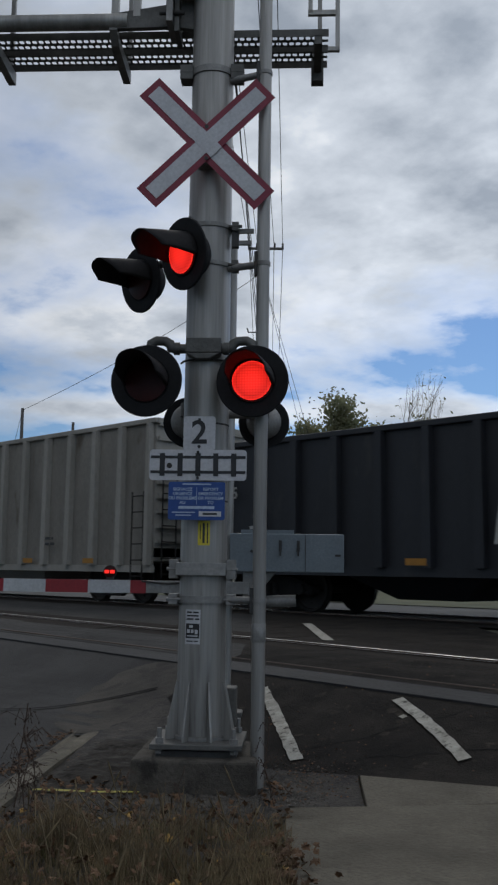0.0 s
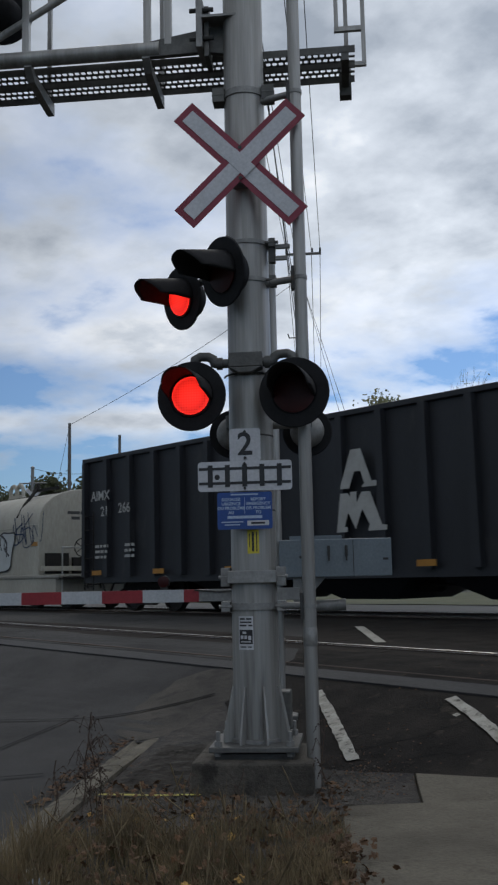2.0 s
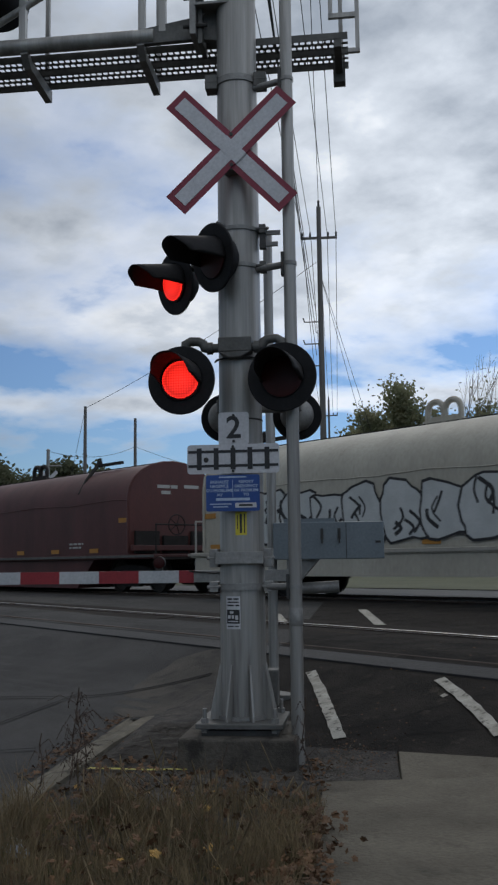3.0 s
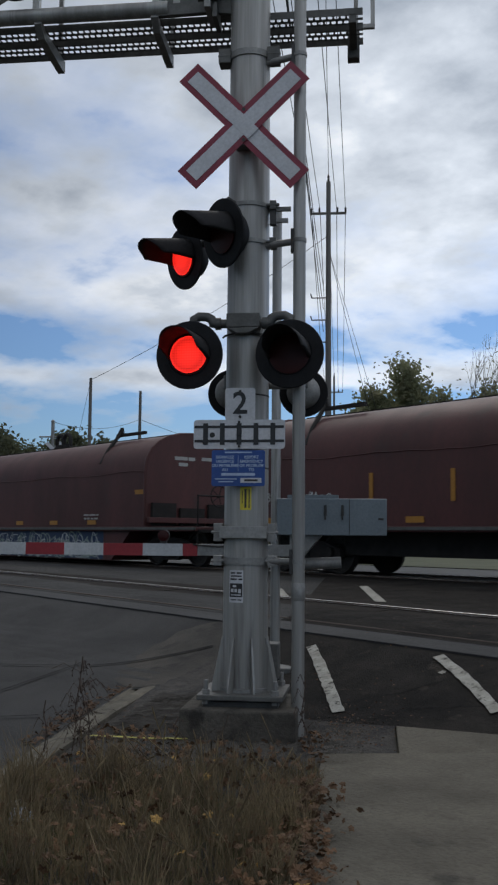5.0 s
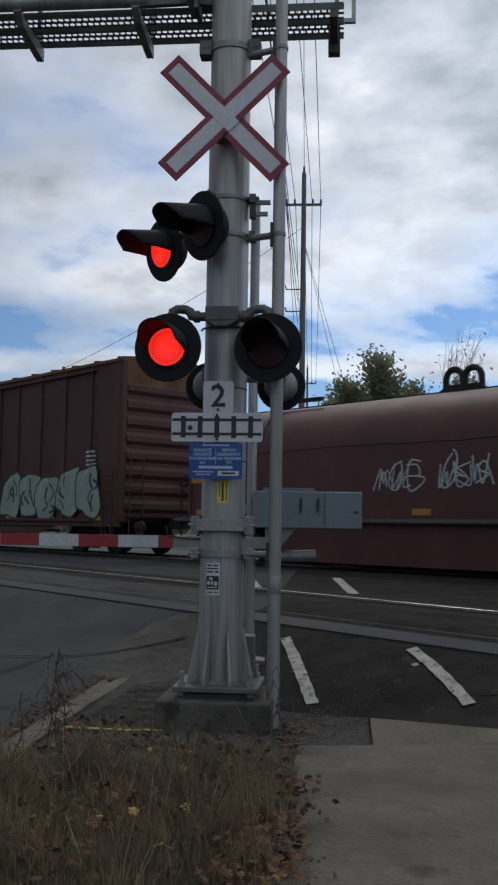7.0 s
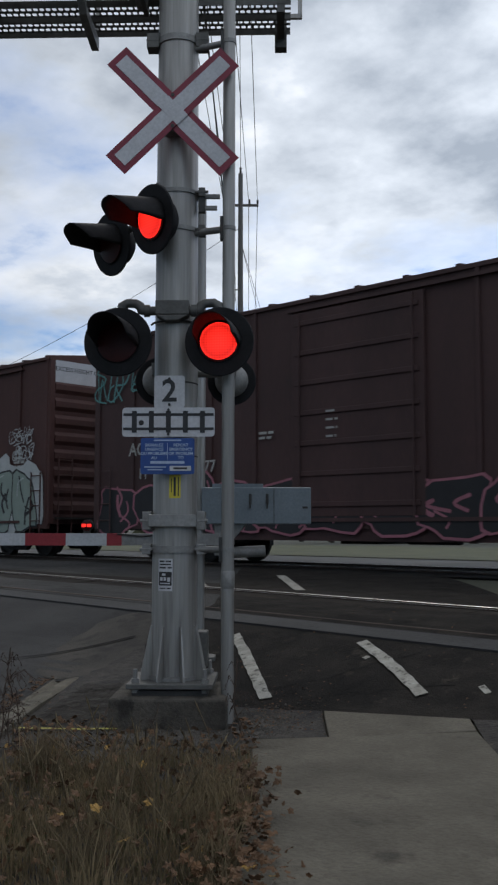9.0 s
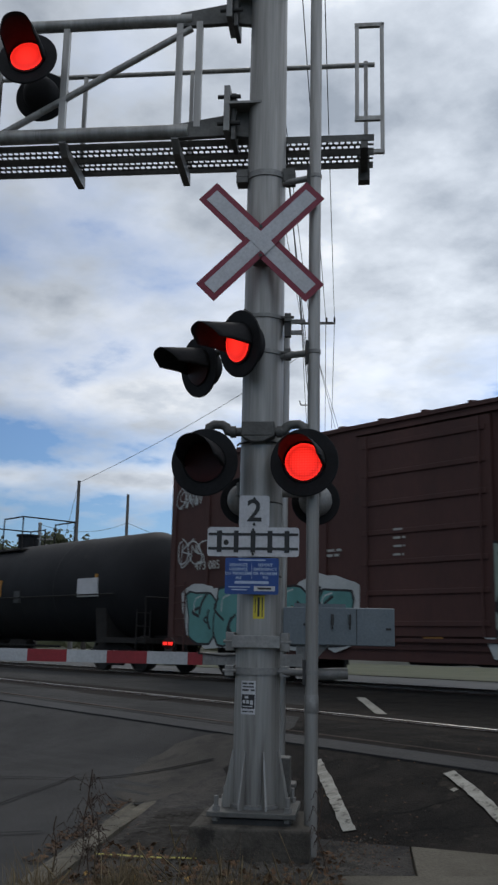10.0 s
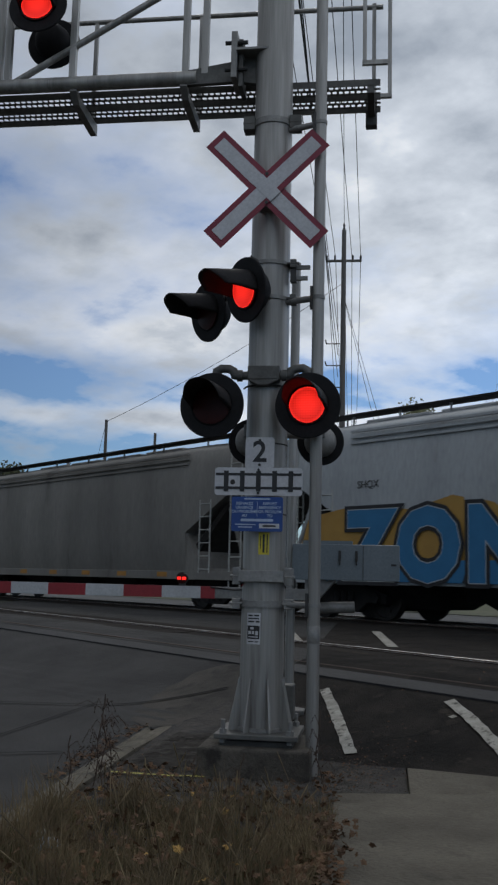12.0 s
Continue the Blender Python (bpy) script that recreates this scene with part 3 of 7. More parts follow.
    # tar joints in the road
    for a, b, w in (((-5.2, -1.2), (-1.6, 0.4), 0.03), ((-6.0, 3.0), (-0.7, 3.4), 0.04), ((-2.9, -6), (-2.2, 3.5), 0.02)):
        paint("tar_joint", [uv(*a)[:2], uv(*b)[:2]], w, "dark tar joint in the road", TAR)


def worn_ground():
    """Dusty asphalt at the road's edge and broken old asphalt beside the foundation."""
    edge = [(-1.50, 2.35), (-1.62, 3.0), (-1.60, 3.6), (-1.25, 4.35), (-0.65, 4.45), (-0.42, 3.75), (-0.55, 3.1), (-0.98, 2.2), (-1.21, 1.95)]
    pts = []
    for i, p in enumerate(edge):
        q = edge[(i + 1) % len(edge)]
        for k in range(7):
            a = Vector(p).lerp(Vector(q), k / 7)
            n = noise.noise(Vector((a.x * 5, a.y * 5, 2.0)))
            pts.append((a.x + 0.10 * n, a.y + 0.16 * noise.noise(Vector((a.y * 6, a.x * 4, 7.0)))))
    area("trodden_edge", pts, DUST, 0.011, "pale dusty trodden asphalt at the road's edge")
    g = Geo()
    v0, v1, u0, u1, step = -0.99, -0.365, -0.25, 1.75, 0.025
    nv, nu = int((v1 - v0) / step), int((u1 - u0) / step)
    vs = []
    for j in range(nu + 1):
        for i in range(nv + 1):
            v, u = v0 + step * i, u0 + step * j
            far = min(i, j, nv - i, nu - j) / 6
            q = Vector((v * 3.2 + 0.5 * u, u * 7.5, 1.0))
            flake = 0.030 * (1 - abs(noise.noise(q))) ** 3 + 0.012 * noise.noise(q * 3.1) - 0.012
            vs.append(uv(v, u, rise(uv(v, u)) + 0.006 + min(1.0, far) * (0.014 + flake)))
    w = nv + 1
    g.add(vs, [(j * w + i, j * w + i + 1, (j + 1) * w + i + 1, (j + 1) * w + i) for j in range(nu) for i in range(nv)])
    tagged(part("broken_asphalt", g, SLATE, smooth=35), "broken slaty old asphalt beside the foundation", kind="structure")


ground()
paving()
crossing()
worn_ground()

# ---- the signal mast and what it carries ----
BASE = pose(0, 0, 0, 0, 0, ANG)          # local x to the right of the road's way, y along it
MX, MY = 0.07, 0.11                      # the mast's axis in that frame


def mast_radius(z):
    return 0.170 - 0.0026 * z


def signal_mast():
    f = thing("foundation", "weathered square concrete foundation of the signal mast", "foundation", BASE)
    part("block", Geo().box(MX - 0.42, MX + 0.41, MY - 0.40, MY + 0.42, -0.15, 0.225), CONCRETE, f, bevel=0.018)
    # added dark block: the shade of the open gap below the base plate
    part("grout_pad", Geo().box(MX - 0.27, MX + 0.27, MY - 0.27, MY + 0.27, 0.222, 0.262), STEEL_DARK, f, "dark block standing in for the shaded gap under the plate")
    m = thing("signal_mast", "tall galvanised steel cantilever signal mast on a base plate", "signal mast", BASE)
    rings, n = [], 40
    for z in (0.30, 1.5, 3.0, 4.5, 6.0, 7.02):
        r = mast_radius(z)
        rings.append([(MX + r * math.cos(2 * math.pi * i / n), MY + r * math.sin(2 * math.pi * i / n), z) for i in range(n)])
    part("pole", Geo().loft(rings), GALV, m, smooth=40)
    part("cap", Geo().lathe([(0.158, 7.02), (0.158, 7.05), (0.12, 7.085), (0.05, 7.10), (0.05, 7.14)], 32, "z", (MX, MY, 0)), GALV_DULL, m, smooth=40)
    part("base_plate", Geo().box(MX - 0.31, MX + 0.31, MY - 0.31, MY + 0.31, 0.275, 0.312), PLATE, m, bevel=0.006)
    part("skirt_ring", Geo().lathe([(0.19, 0.312), (0.19, 0.335), (0.172, 0.34)], 32, "z", (MX, MY, 0)), GALV_DULL, m, smooth=40)
    for i in range(8):
        a = radians(22.5 + 45 * i)
        c, s = math.cos(a), math.sin(a)
        g = Geo()
        poly = [(0.160, 0.312), (0.252, 0.312), (0.252, 0.345), (0.178, 0.70), (0.160, 0.70)]
        vs = []
        for o in (-0.007, 0.007):
            vs += [(MX + r * c - o * s, MY + r * s + o * c, z) for r, z in poly]
        g.add(vs, [(0, 1, 2, 3, 4), (9, 8, 7, 6, 5)] + [(j, 5 + j, 5 + (j + 1) % 5, (j + 1) % 5) for j in range(5)])
        part("gusset", g, GALV, m)
    for x in (-0.25, 0.25):
        for y in (-0.25, 0.25):
            g = Geo().tube((MX + x, MY + y, 0.2), (MX + x, MY + y, 0.41), 0.016, n=10).tube((MX + x, MY + y, 0.312), (MX + x, MY + y, 0.345), 0.03, n=6)
            g.tube((MX + x, MY + y, 0.245), (MX + x, MY + y, 0.275), 0.03, n=6)
            part("anchor_bolt", g, GALV_DULL, m)
    # clamp bands with their lugs
    for z, tall, big in ((6.98, 0.06, 1), (5.18, 0.05, 1), (3.97, 0.03, 0), (3.68, 0.03, 0), (1.47, 0.09, 2), (1.26, 0.05, 1)):
        r = mast_radius(z)
        g = Geo().lathe([(r + 0.001, -tall / 2), (r + 0.012, -tall / 2), (r + 0.012, tall / 2), (r + 0.001, tall / 2)], 36, "z", (MX, MY, z))
        b = part("clamp_band", g, GALV_DULL, m, smooth=30)
        for sx in (-1, 1):
            w = (0.095 if z > 2 else 0.065) if big else 0.05
            lug = Geo().box(MX + sx * (r + 0.035) - w / 2, MX + sx * (r + 0.035) + w / 2, MY - 0.10, MY + 0.02, z - tall * (1.15 if z > 2 else 0.75), z + tall * (1.15 if z > 2 else 0.75))
            lug.tube((MX + sx * (r + 0.035) - 0.05, MY - 0.09, z), (MX + sx * (r + 0.035) + 0.05, MY - 0.09, z), 0.013, n=8)
            part("lug", lug, GALV_DULL if z < 2 else PLATE, b, bevel=0.004)
        if big == 2:
            part("collar_plate", Geo().box(MX - 0.175, MX + 0.175, MY - r - 0.03, MY - r + 0.03, z - 0.045, z + 0.045), GALV_DULL, m, bevel=0.005)
    part("handhole_box", Geo().box(MX + 0.15, MX + 0.24, MY + 0.10, MY + 0.26, 0.37, 0.64), PLATE, m, bevel=0.01)
    for z in (2.5, 2.2, 1.95):
        part("cable_tie", Geo().lathe([(mast_radius(z) + 0.001, -0.006), (mast_radius(z) + 0.004, 0), (mast_radius(z) + 0.001, 0.006)], 30, "z", (MX, MY, z)), STEEL_DARK, m)


def conduit():
    c = thing("conduit_pipe", "grey steel conduit pipe standing off the mast", "conduit pipe", BASE)
    x, y = 0.475, -0.05
    part("pipe", Geo().tube((x, y, 0.02), (x, y, 6.98), 0.047, n=20).lathe([(0.055, 6.94), (0.055, 6.99), (0.03, 7.0)], 20, "z", (x, y, 0)), GALV, c, smooth=40)
    for z in (6.85, 5.12, 3.66, 1.26):
        r = mast_radius(z)
        b = part("standoff", Geo().tube((MX + r - 0.02, MY - 0.06, z), (x, y, z), 0.026, n=12), GALV_DULL, c, smooth=40)
        part("channel", Geo().box(x - 0.065, x - 0.04, y - 0.03, y + 0.03, z - 0.09, z + 0.09), STEEL_DARK, b, bevel=0.003)
        part("strap", Geo().lathe([(0.048, -0.014), (0.053, -0.014), (0.053, 0.014), (0.048, 0.014)], 20, "z", (x, y, z)), GALV_DULL, b)
    part("sleeve", Geo().lathe([(0.048, 0.98), (0.0505, 0.985), (0.0505, 1.10), (0.048, 1.105)], 20, "z", (x, y, 0)), GALV_DULL, c, smooth=40)
    # a thin aerial bracket by the upper clamp
    a = part("bracket", Geo().box(0.26, 0.40, 0.04, 0.07, 3.93, 3.96).box(0.26, 0.38, 0.04, 0.07, 3.84, 3.87), GALV_DULL, c)
    part("bracket_clip", Geo().box(0.24, 0.29, 0.03, 0.08, 3.82, 3.98), STEEL_DARK, a)


def crossbuck():
    cb = thing("crossbuck_sign", "white crossbuck sign with red borders on the mast", "crossing sign", BASE @ pose(0.058, -0.165, 4.53, 0, 0, 3.4))
    for k, a in enumerate((45, -45)):
        y = -0.012 if k else 0.0
        m = pose(0, y, 0, 0, a, 0)
        bl = part("blade", Geo().box(-0.60, 0.60, -0.003, 0.003, -0.10, 0.10), SIGN_RED, cb, "red-bordered white blade", m=m)
        part("white_panel", Geo().box(-0.552, 0.552, -0.0062, -0.0034, -0.056, 0.056), SIGN_WHITE, bl)
    part("centre_panel", Geo().box(-0.104, 0.104, -0.0205, -0.0188, -0.056, 0.056), SIGN_WHITE, cb, m=pose(0, 0, 0, 0, 45, 0))
    for z in (0.12, -0.12):
        part("bolt", Geo().tube((0, -0.022, z), (0, 0.0, z), 0.014, n=8), STEEL_DARK, cb)
    for z in (0.115, -0.115):
        part("bracket", Geo().box(-0.06, 0.06, 0.004, 0.13, z - 0.035, z + 0.035), GALV_DULL, cb)


def flat_sign(name, label, w, h, x, z, y, material, r=0.02, thick=0.003):
    s = thing(name, label, "sign", BASE @ pose(x, y, z))
    pts = []
    for cx, cz, a0 in ((w / 2 - r, h / 2 - r, 0), (-w / 2 + r, h / 2 - r, 90), (-w / 2 + r, -h / 2 + r, 180), (w / 2 - r, -h / 2 + r, 270)):
        pts += [(cx + r * math.cos(radians(a0 + 22.5 * i)), cz + r * math.sin(radians(a0 + 22.5 * i))) for i in range(5)]
    part("plate", Geo().prism(pts, thick, "xz", 0), material, s)
    return s


def bars(parent, x, z, w, h, material, y=-0.003, name="bar"):
    part(name, Geo().box(x - w / 2, x + w / 2, y, y + 0.002, z - h / 2, z + h / 2), material, parent)


def signs():
    front = -0.115
    s = flat_sign("number_plate", "small white plate with a black two", 0.225, 0.24, 0.045, 2.415, front, SIGN_WHITE)
    writing("digit", "2", 0.23, SIGN_BLACK, s, pose(0, -0.002, 0.0, 90), 0.0015, 0.004)
    for z in (0.095, -0.095):
        part("bolt", Geo().tube((0, -0.012, z), (0, 0, z), 0.011, n=8), STEEL_DARK, s)
    t = flat_sign("track_sign", "white plate with a black railway track drawing", 0.68, 0.215, 0.04, 2.19, front - 0.006, SIGN_WHITE, 0.025)
    for z in (0.055, -0.05):
        bars(t, 0, z, 0.665, 0.020, SIGN_BLACK, name="track_rail")
    for i in range(5):
        part("tie", Geo().box(-0.25 + 0.125 * i - 0.018, -0.25 + 0.125 * i + 0.018, -0.0052, -0.0032, -0.078, 0.082), SIGN_BLACK, t)
    for z in (0.09, -0.002, -0.09):
        part("bolt", Geo().tube((0, -0.014, z), (0, 0, z), 0.010, n=8), STEEL_DARK, t)
    part("bullet_dent", Geo().lathe([(0.0, -0.005), (0.016, -0.004), (0.02, 0.0)], 10, "y", (-0.20, 0, -0.005)), STEEL_DARK, t)
    b = flat_sign("emergency_sign", "blue sign with pale emergency lettering in two languages", 0.395, 0.265, 0.035, 1.94, front - 0.004, SIGN_BLUE, 0.015)
    for x, lines in ((-0.098, ("SIGNALEZ", "URGENCE", "OU PROBLÈME", "AU")), (0.098, ("REPORT", "EMERGENCY", "OR PROBLEM", "TO"))):
        for i, w in enumerate(lines):
            writing("lettering", w, 0.030, LETTER_BLUE, b, pose(x, -0.002, 0.080 - 0.031 * i, 90), 0.001, 0.0006)
    bars(b, 0, 0.116, 0.20, 0.010, LETTER_BLUE)
    bars(b, 0.0, 0.035, 0.003, 0.12, LETTER_BLUE, name="rule")
    bars(b, 0.0, -0.046, 0.25, 0.020, LETTER_BLUE)
    bars(b, -0.09, -0.080, 0.16, 0.008, LETTER_BLUE)
    bars(b, -0.09, -0.100, 0.11, 0.008, LETTER_BLUE)
    bars(b, 0.095, -0.090, 0.155, 0.036, SIGN_WHITE, name="number_label")
    bars(b, 0.095, -0.090, 0.10, 0.014, SIGN_BLACK, y=-0.0045)
    y = curved_sticker("yellow_sticker", "yellow sticker with small black print on the mast", 0.085, 0.17, 0.085, 1.72, SIGN_YELLOW)
    st = curved_sticker("advert_sticker", "black and white printed sticker on the mast", 0.115, 0.235, 0.015, 1.075, SIGN_WHITE)
    for par, items in ((y, ((0.025, 0.0, 0.008, 0.14), (-0.002, 0.0, 0.016, 0.14), (-0.026, 0.01, 0.006, 0.10))),
                       (st, ((-0.025, 0.098, 0.042, 0.012), (0.026, 0.098, 0.04, 0.012), (0, 0.075, 0.09, 0.010), (-0.02, 0.052, 0.055, 0.012), (0.036, 0.052, 0.03, 0.012), (0, -0.028, 0.104, 0.10), (-0.02, -0.098, 0.05, 0.008), (0.03, -0.098, 0.03, 0.008)))):
        for x, z, w, h in items:
            sticker_bar(par, x, z, w, h, SIGN_BLACK)
    for x, z, w, h in ((-0.01, 0.002, 0.03, 0.016), (-0.03, -0.030, 0.024, 0.024), (0.0, -0.030, 0.02, 0.024), (0.03, -0.034, 0.022, 0.03), (0.0, -0.062, 0.08, 0.008)):
        sticker_bar(st, x, z, w, h, SIGN_WHITE, 0.0016)


def wrap(x0, x1, z0, z1, zc, out):
    """A patch that hugs the mast, x measured round it from the front."""
    g = Geo()
    r = mast_radius(zc) + out
    k = 8
    vs = []
    for i in range(k + 1):
        a = (x0 + (x1 - x0) * i / k) / r
        for z in (z0, z1):
            vs.append((MX + r * math.sin(a), MY - r * math.cos(a), z))
    return g.add(vs, [(2 * i, 2 * i + 2, 2 * i + 3, 2 * i + 1) for i in range(k)])


def curved_sticker(name, label, w, h, x, z, material):
    s = thing(name, label, "sticker", BASE)
    s["cx"], s["cz"] = x - MX, z
    part("sheet", wrap(x - MX - w / 2, x - MX + w / 2, z - h / 2, z + h / 2, z, 0.0012), material, s)
    return s


def sticker_bar(s, x, z, w, h, material, extra=0.0):
    cx, cz = s["cx"], s["cz"]
    part("print", wrap(cx + x - w / 2, cx + x + w / 2, cz + z - h / 2, cz + z + h / 2, cz, 0.0020 + extra), material, s)


# lamp heads: the lens glows by a lit board that slides out past the dark one
LIT_A, LIT_B = [], []                    # boards lit in the first and in the second beat
PROTO = {}


def lamp(parent, m, lit, back=False, name="lamp"):
    """A round signal lamp that faces its own -y: black disc, bowl, hood and red lens."""
    if not PROTO:
        PROTO["disc"] = mesh_of("background", Geo().lathe([(0.02, 0.004), (0.245, 0.018), (0.255, 0.012), (0.255, 0.0), (0.248, -0.004), (0.165, -0.002), (0.16, 0.004)], 40), BLACK, 30)
        PROTO["bowl"] = mesh_of("housing", Geo().lathe([(0.17, 0.012), (0.172, 0.05), (0.15, 0.13), (0.10, 0.175), (0.03, 0.185)], 28), BLACK, 40)
        PROTO["back"] = mesh_of("housing", Geo().lathe([(0.17, 0.012), (0.175, 0.05), (0.165, 0.11), (0.125, 0.165), (0.07, 0.188), (0.02, 0.192)], 28), GALV_DULL, 40)
        PROTO["lens"] = mesh_of("lens", Geo().lathe([(0.150, -0.006), (0.150, -0.014), (0.10, -0.022), (0.02, -0.026)], 32), LENS, 40)
        PROTO["led"] = mesh_of("lit_board", Geo().lathe([(0.138, 0.0), (0.138, -0.004), (0.10, -0.012), (0.02, -0.016)], 32), LED, 40)
        g = Geo()
        n = 24
        vs = []
        rings = 6
        for j in range(rings + 1):
            k = j / rings
            for i in range(n + 1):
                a = radians(-12 + 204 * i / n)
                up = math.sin(a)
                reach = hood_reach(up) * k
                r = 0.160 + 0.004 * k
                vs.append((r * math.cos(a) * (1 - 0.14 * k ** 4), -reach, r * math.sin(a) * (1 - 0.10 * k) - 0.004 * k))
        g.add(vs, [(j * (n + 1) + i, j * (n + 1) + i + 1, (j + 1) * (n + 1) + i + 1, (j + 1) * (n + 1) + i) for j in range(rings) for i in range(n)])
        PROTO["hood"] = mesh_of("hood", g, HOOD, 40)
    head = new(name, PROTO["disc"])
    head.parent, head.matrix_basis = parent, m
    for key, label in (("back" if back else "bowl", "pale grey metal housing" if back else ""), ("hood", ""), ("lens", "dark red lens")):
        o = new(PROTO[key].name, PROTO[key])
        o.parent = head
        if key == "hood":
            so = o.modifiers.new("solid", "SOLIDIFY")
            so.thickness = 0.004
        tagged(o, label)
    if lit is not None:
        o = new("lit_board", PROTO["led"])
        o.parent = head
        tagged(o, "red light board that flashes")
        lit.append(o)
    return head


def hood_reach(up):
    return 0.022 + 0.270 * ss(-0.18, 0.08, up) + 0.090 * ss(0.0, 0.9, up)


def lamps():
    # front pair on a crossarm, facing the road
    p = thing("flashing_lights", "pair of black round flashing red lamps on a crossarm, one lit", "crossing light", BASE, "flashing lights")
    z = 2.772
    hub = Geo().box(MX - 0.135, MX + 0.115, MY - 0.24, MY - 0.12, 2.99, 3.10)
    hub.prism([(MX - 0.135, 2.99), (MX + 0.115, 2.99), (MX + 0.03, 2.945), (MX - 0.06, 2.945)], 0.12, "xz", MY - 0.24)
    part("hub", hub, PLATE, p, bevel=0.008)
    part("hub_strap", Geo().path([(MX + 0.19 * math.sin(radians(k)), MY - 0.19 * math.cos(radians(k)), 2.955) for k in range(-80, 81, 20)], 0.008, 6), STEEL_DARK, p)
    for sx, lx in ((-1, -0.328), (1, 0.415)):
        x0 = MX + sx * 0.10
        hook = [(lx - sx * 0.155, 3.035), (lx - sx * 0.145, 3.065), (lx - sx * 0.11, 3.085), (lx - sx * 0.05, 3.088), (lx - sx * 0.01, 3.065), (lx, 2.97)]
        part("arm", Geo().path([(x0, MY - 0.18, 3.03), (lx - sx * 0.18, MY - 0.18, 3.03)] + [(a, MY - 0.18, b) for a, b in hook], 0.034, 12), PLATE, p, smooth=50)
        part("elbow_collar", Geo().tube((lx - sx * 0.215, MY - 0.18, 3.03), (lx - sx * 0.175, MY - 0.18, 3.03), 0.046, n=14), PLATE, p, smooth=40)
    lamp(p, pose(-0.328, -0.20, z, 0, 0, -6), LIT_B)
    lamp(p, pose(0.415, -0.20, z, 0, 0, -7), LIT_A)
    # upper pair, turned to the side road
    q = thing("flashing_lights", "pair of hooded red lamps turned towards the side", "crossing light", BASE, "flashing lights")
    a, b = Vector((-0.085, -0.21, 3.685)), Vector((-0.505, 0.46, 3.70))
    part("arm", Geo().path([a + Vector((0.10, 0.03, 0.10)), b + Vector((0.10, 0.03, 0.10))], 0.03, 12).box(-0.12, MX, 0.0, 0.16, 3.72, 3.90), GALV_DULL, q, smooth=40)
    for c, lit in ((a, LIT_A), (b, LIT_B)):
        lamp(q, pose(*c, 8, 0, -46), lit)
        part("swivel", Geo().tube(c + Vector((0.08, 0.03, 0.22)), c + Vector((0.02, 0.0, 0.25)), 0.035, n=12), STEEL_DARK, q, smooth=40)
    # the pair for the far side, seen from behind
    k = thing("flashing_lights", "pair of black lamps facing away, seen from behind", "crossing light", BASE, "flashing lights")
    part("arm", Geo().tube((-0.12, MY + 0.20, 2.62), (0.50, MY + 0.20, 2.62), 0.034, n=12), GALV_DULL, k, smooth=40)
    for x in (-0.10, 0.475):
        lamp(k, pose(x, MY + 0.36, 2.58, 0, 0, 180) @ Matrix.Scale(0.76, 4), None, back=True)
        part("swivel", Geo().tube((x, MY + 0.20, 2.60), (x, MY + 0.20, 2.70), 0.045, n=12), PLATE, k, smooth=40)


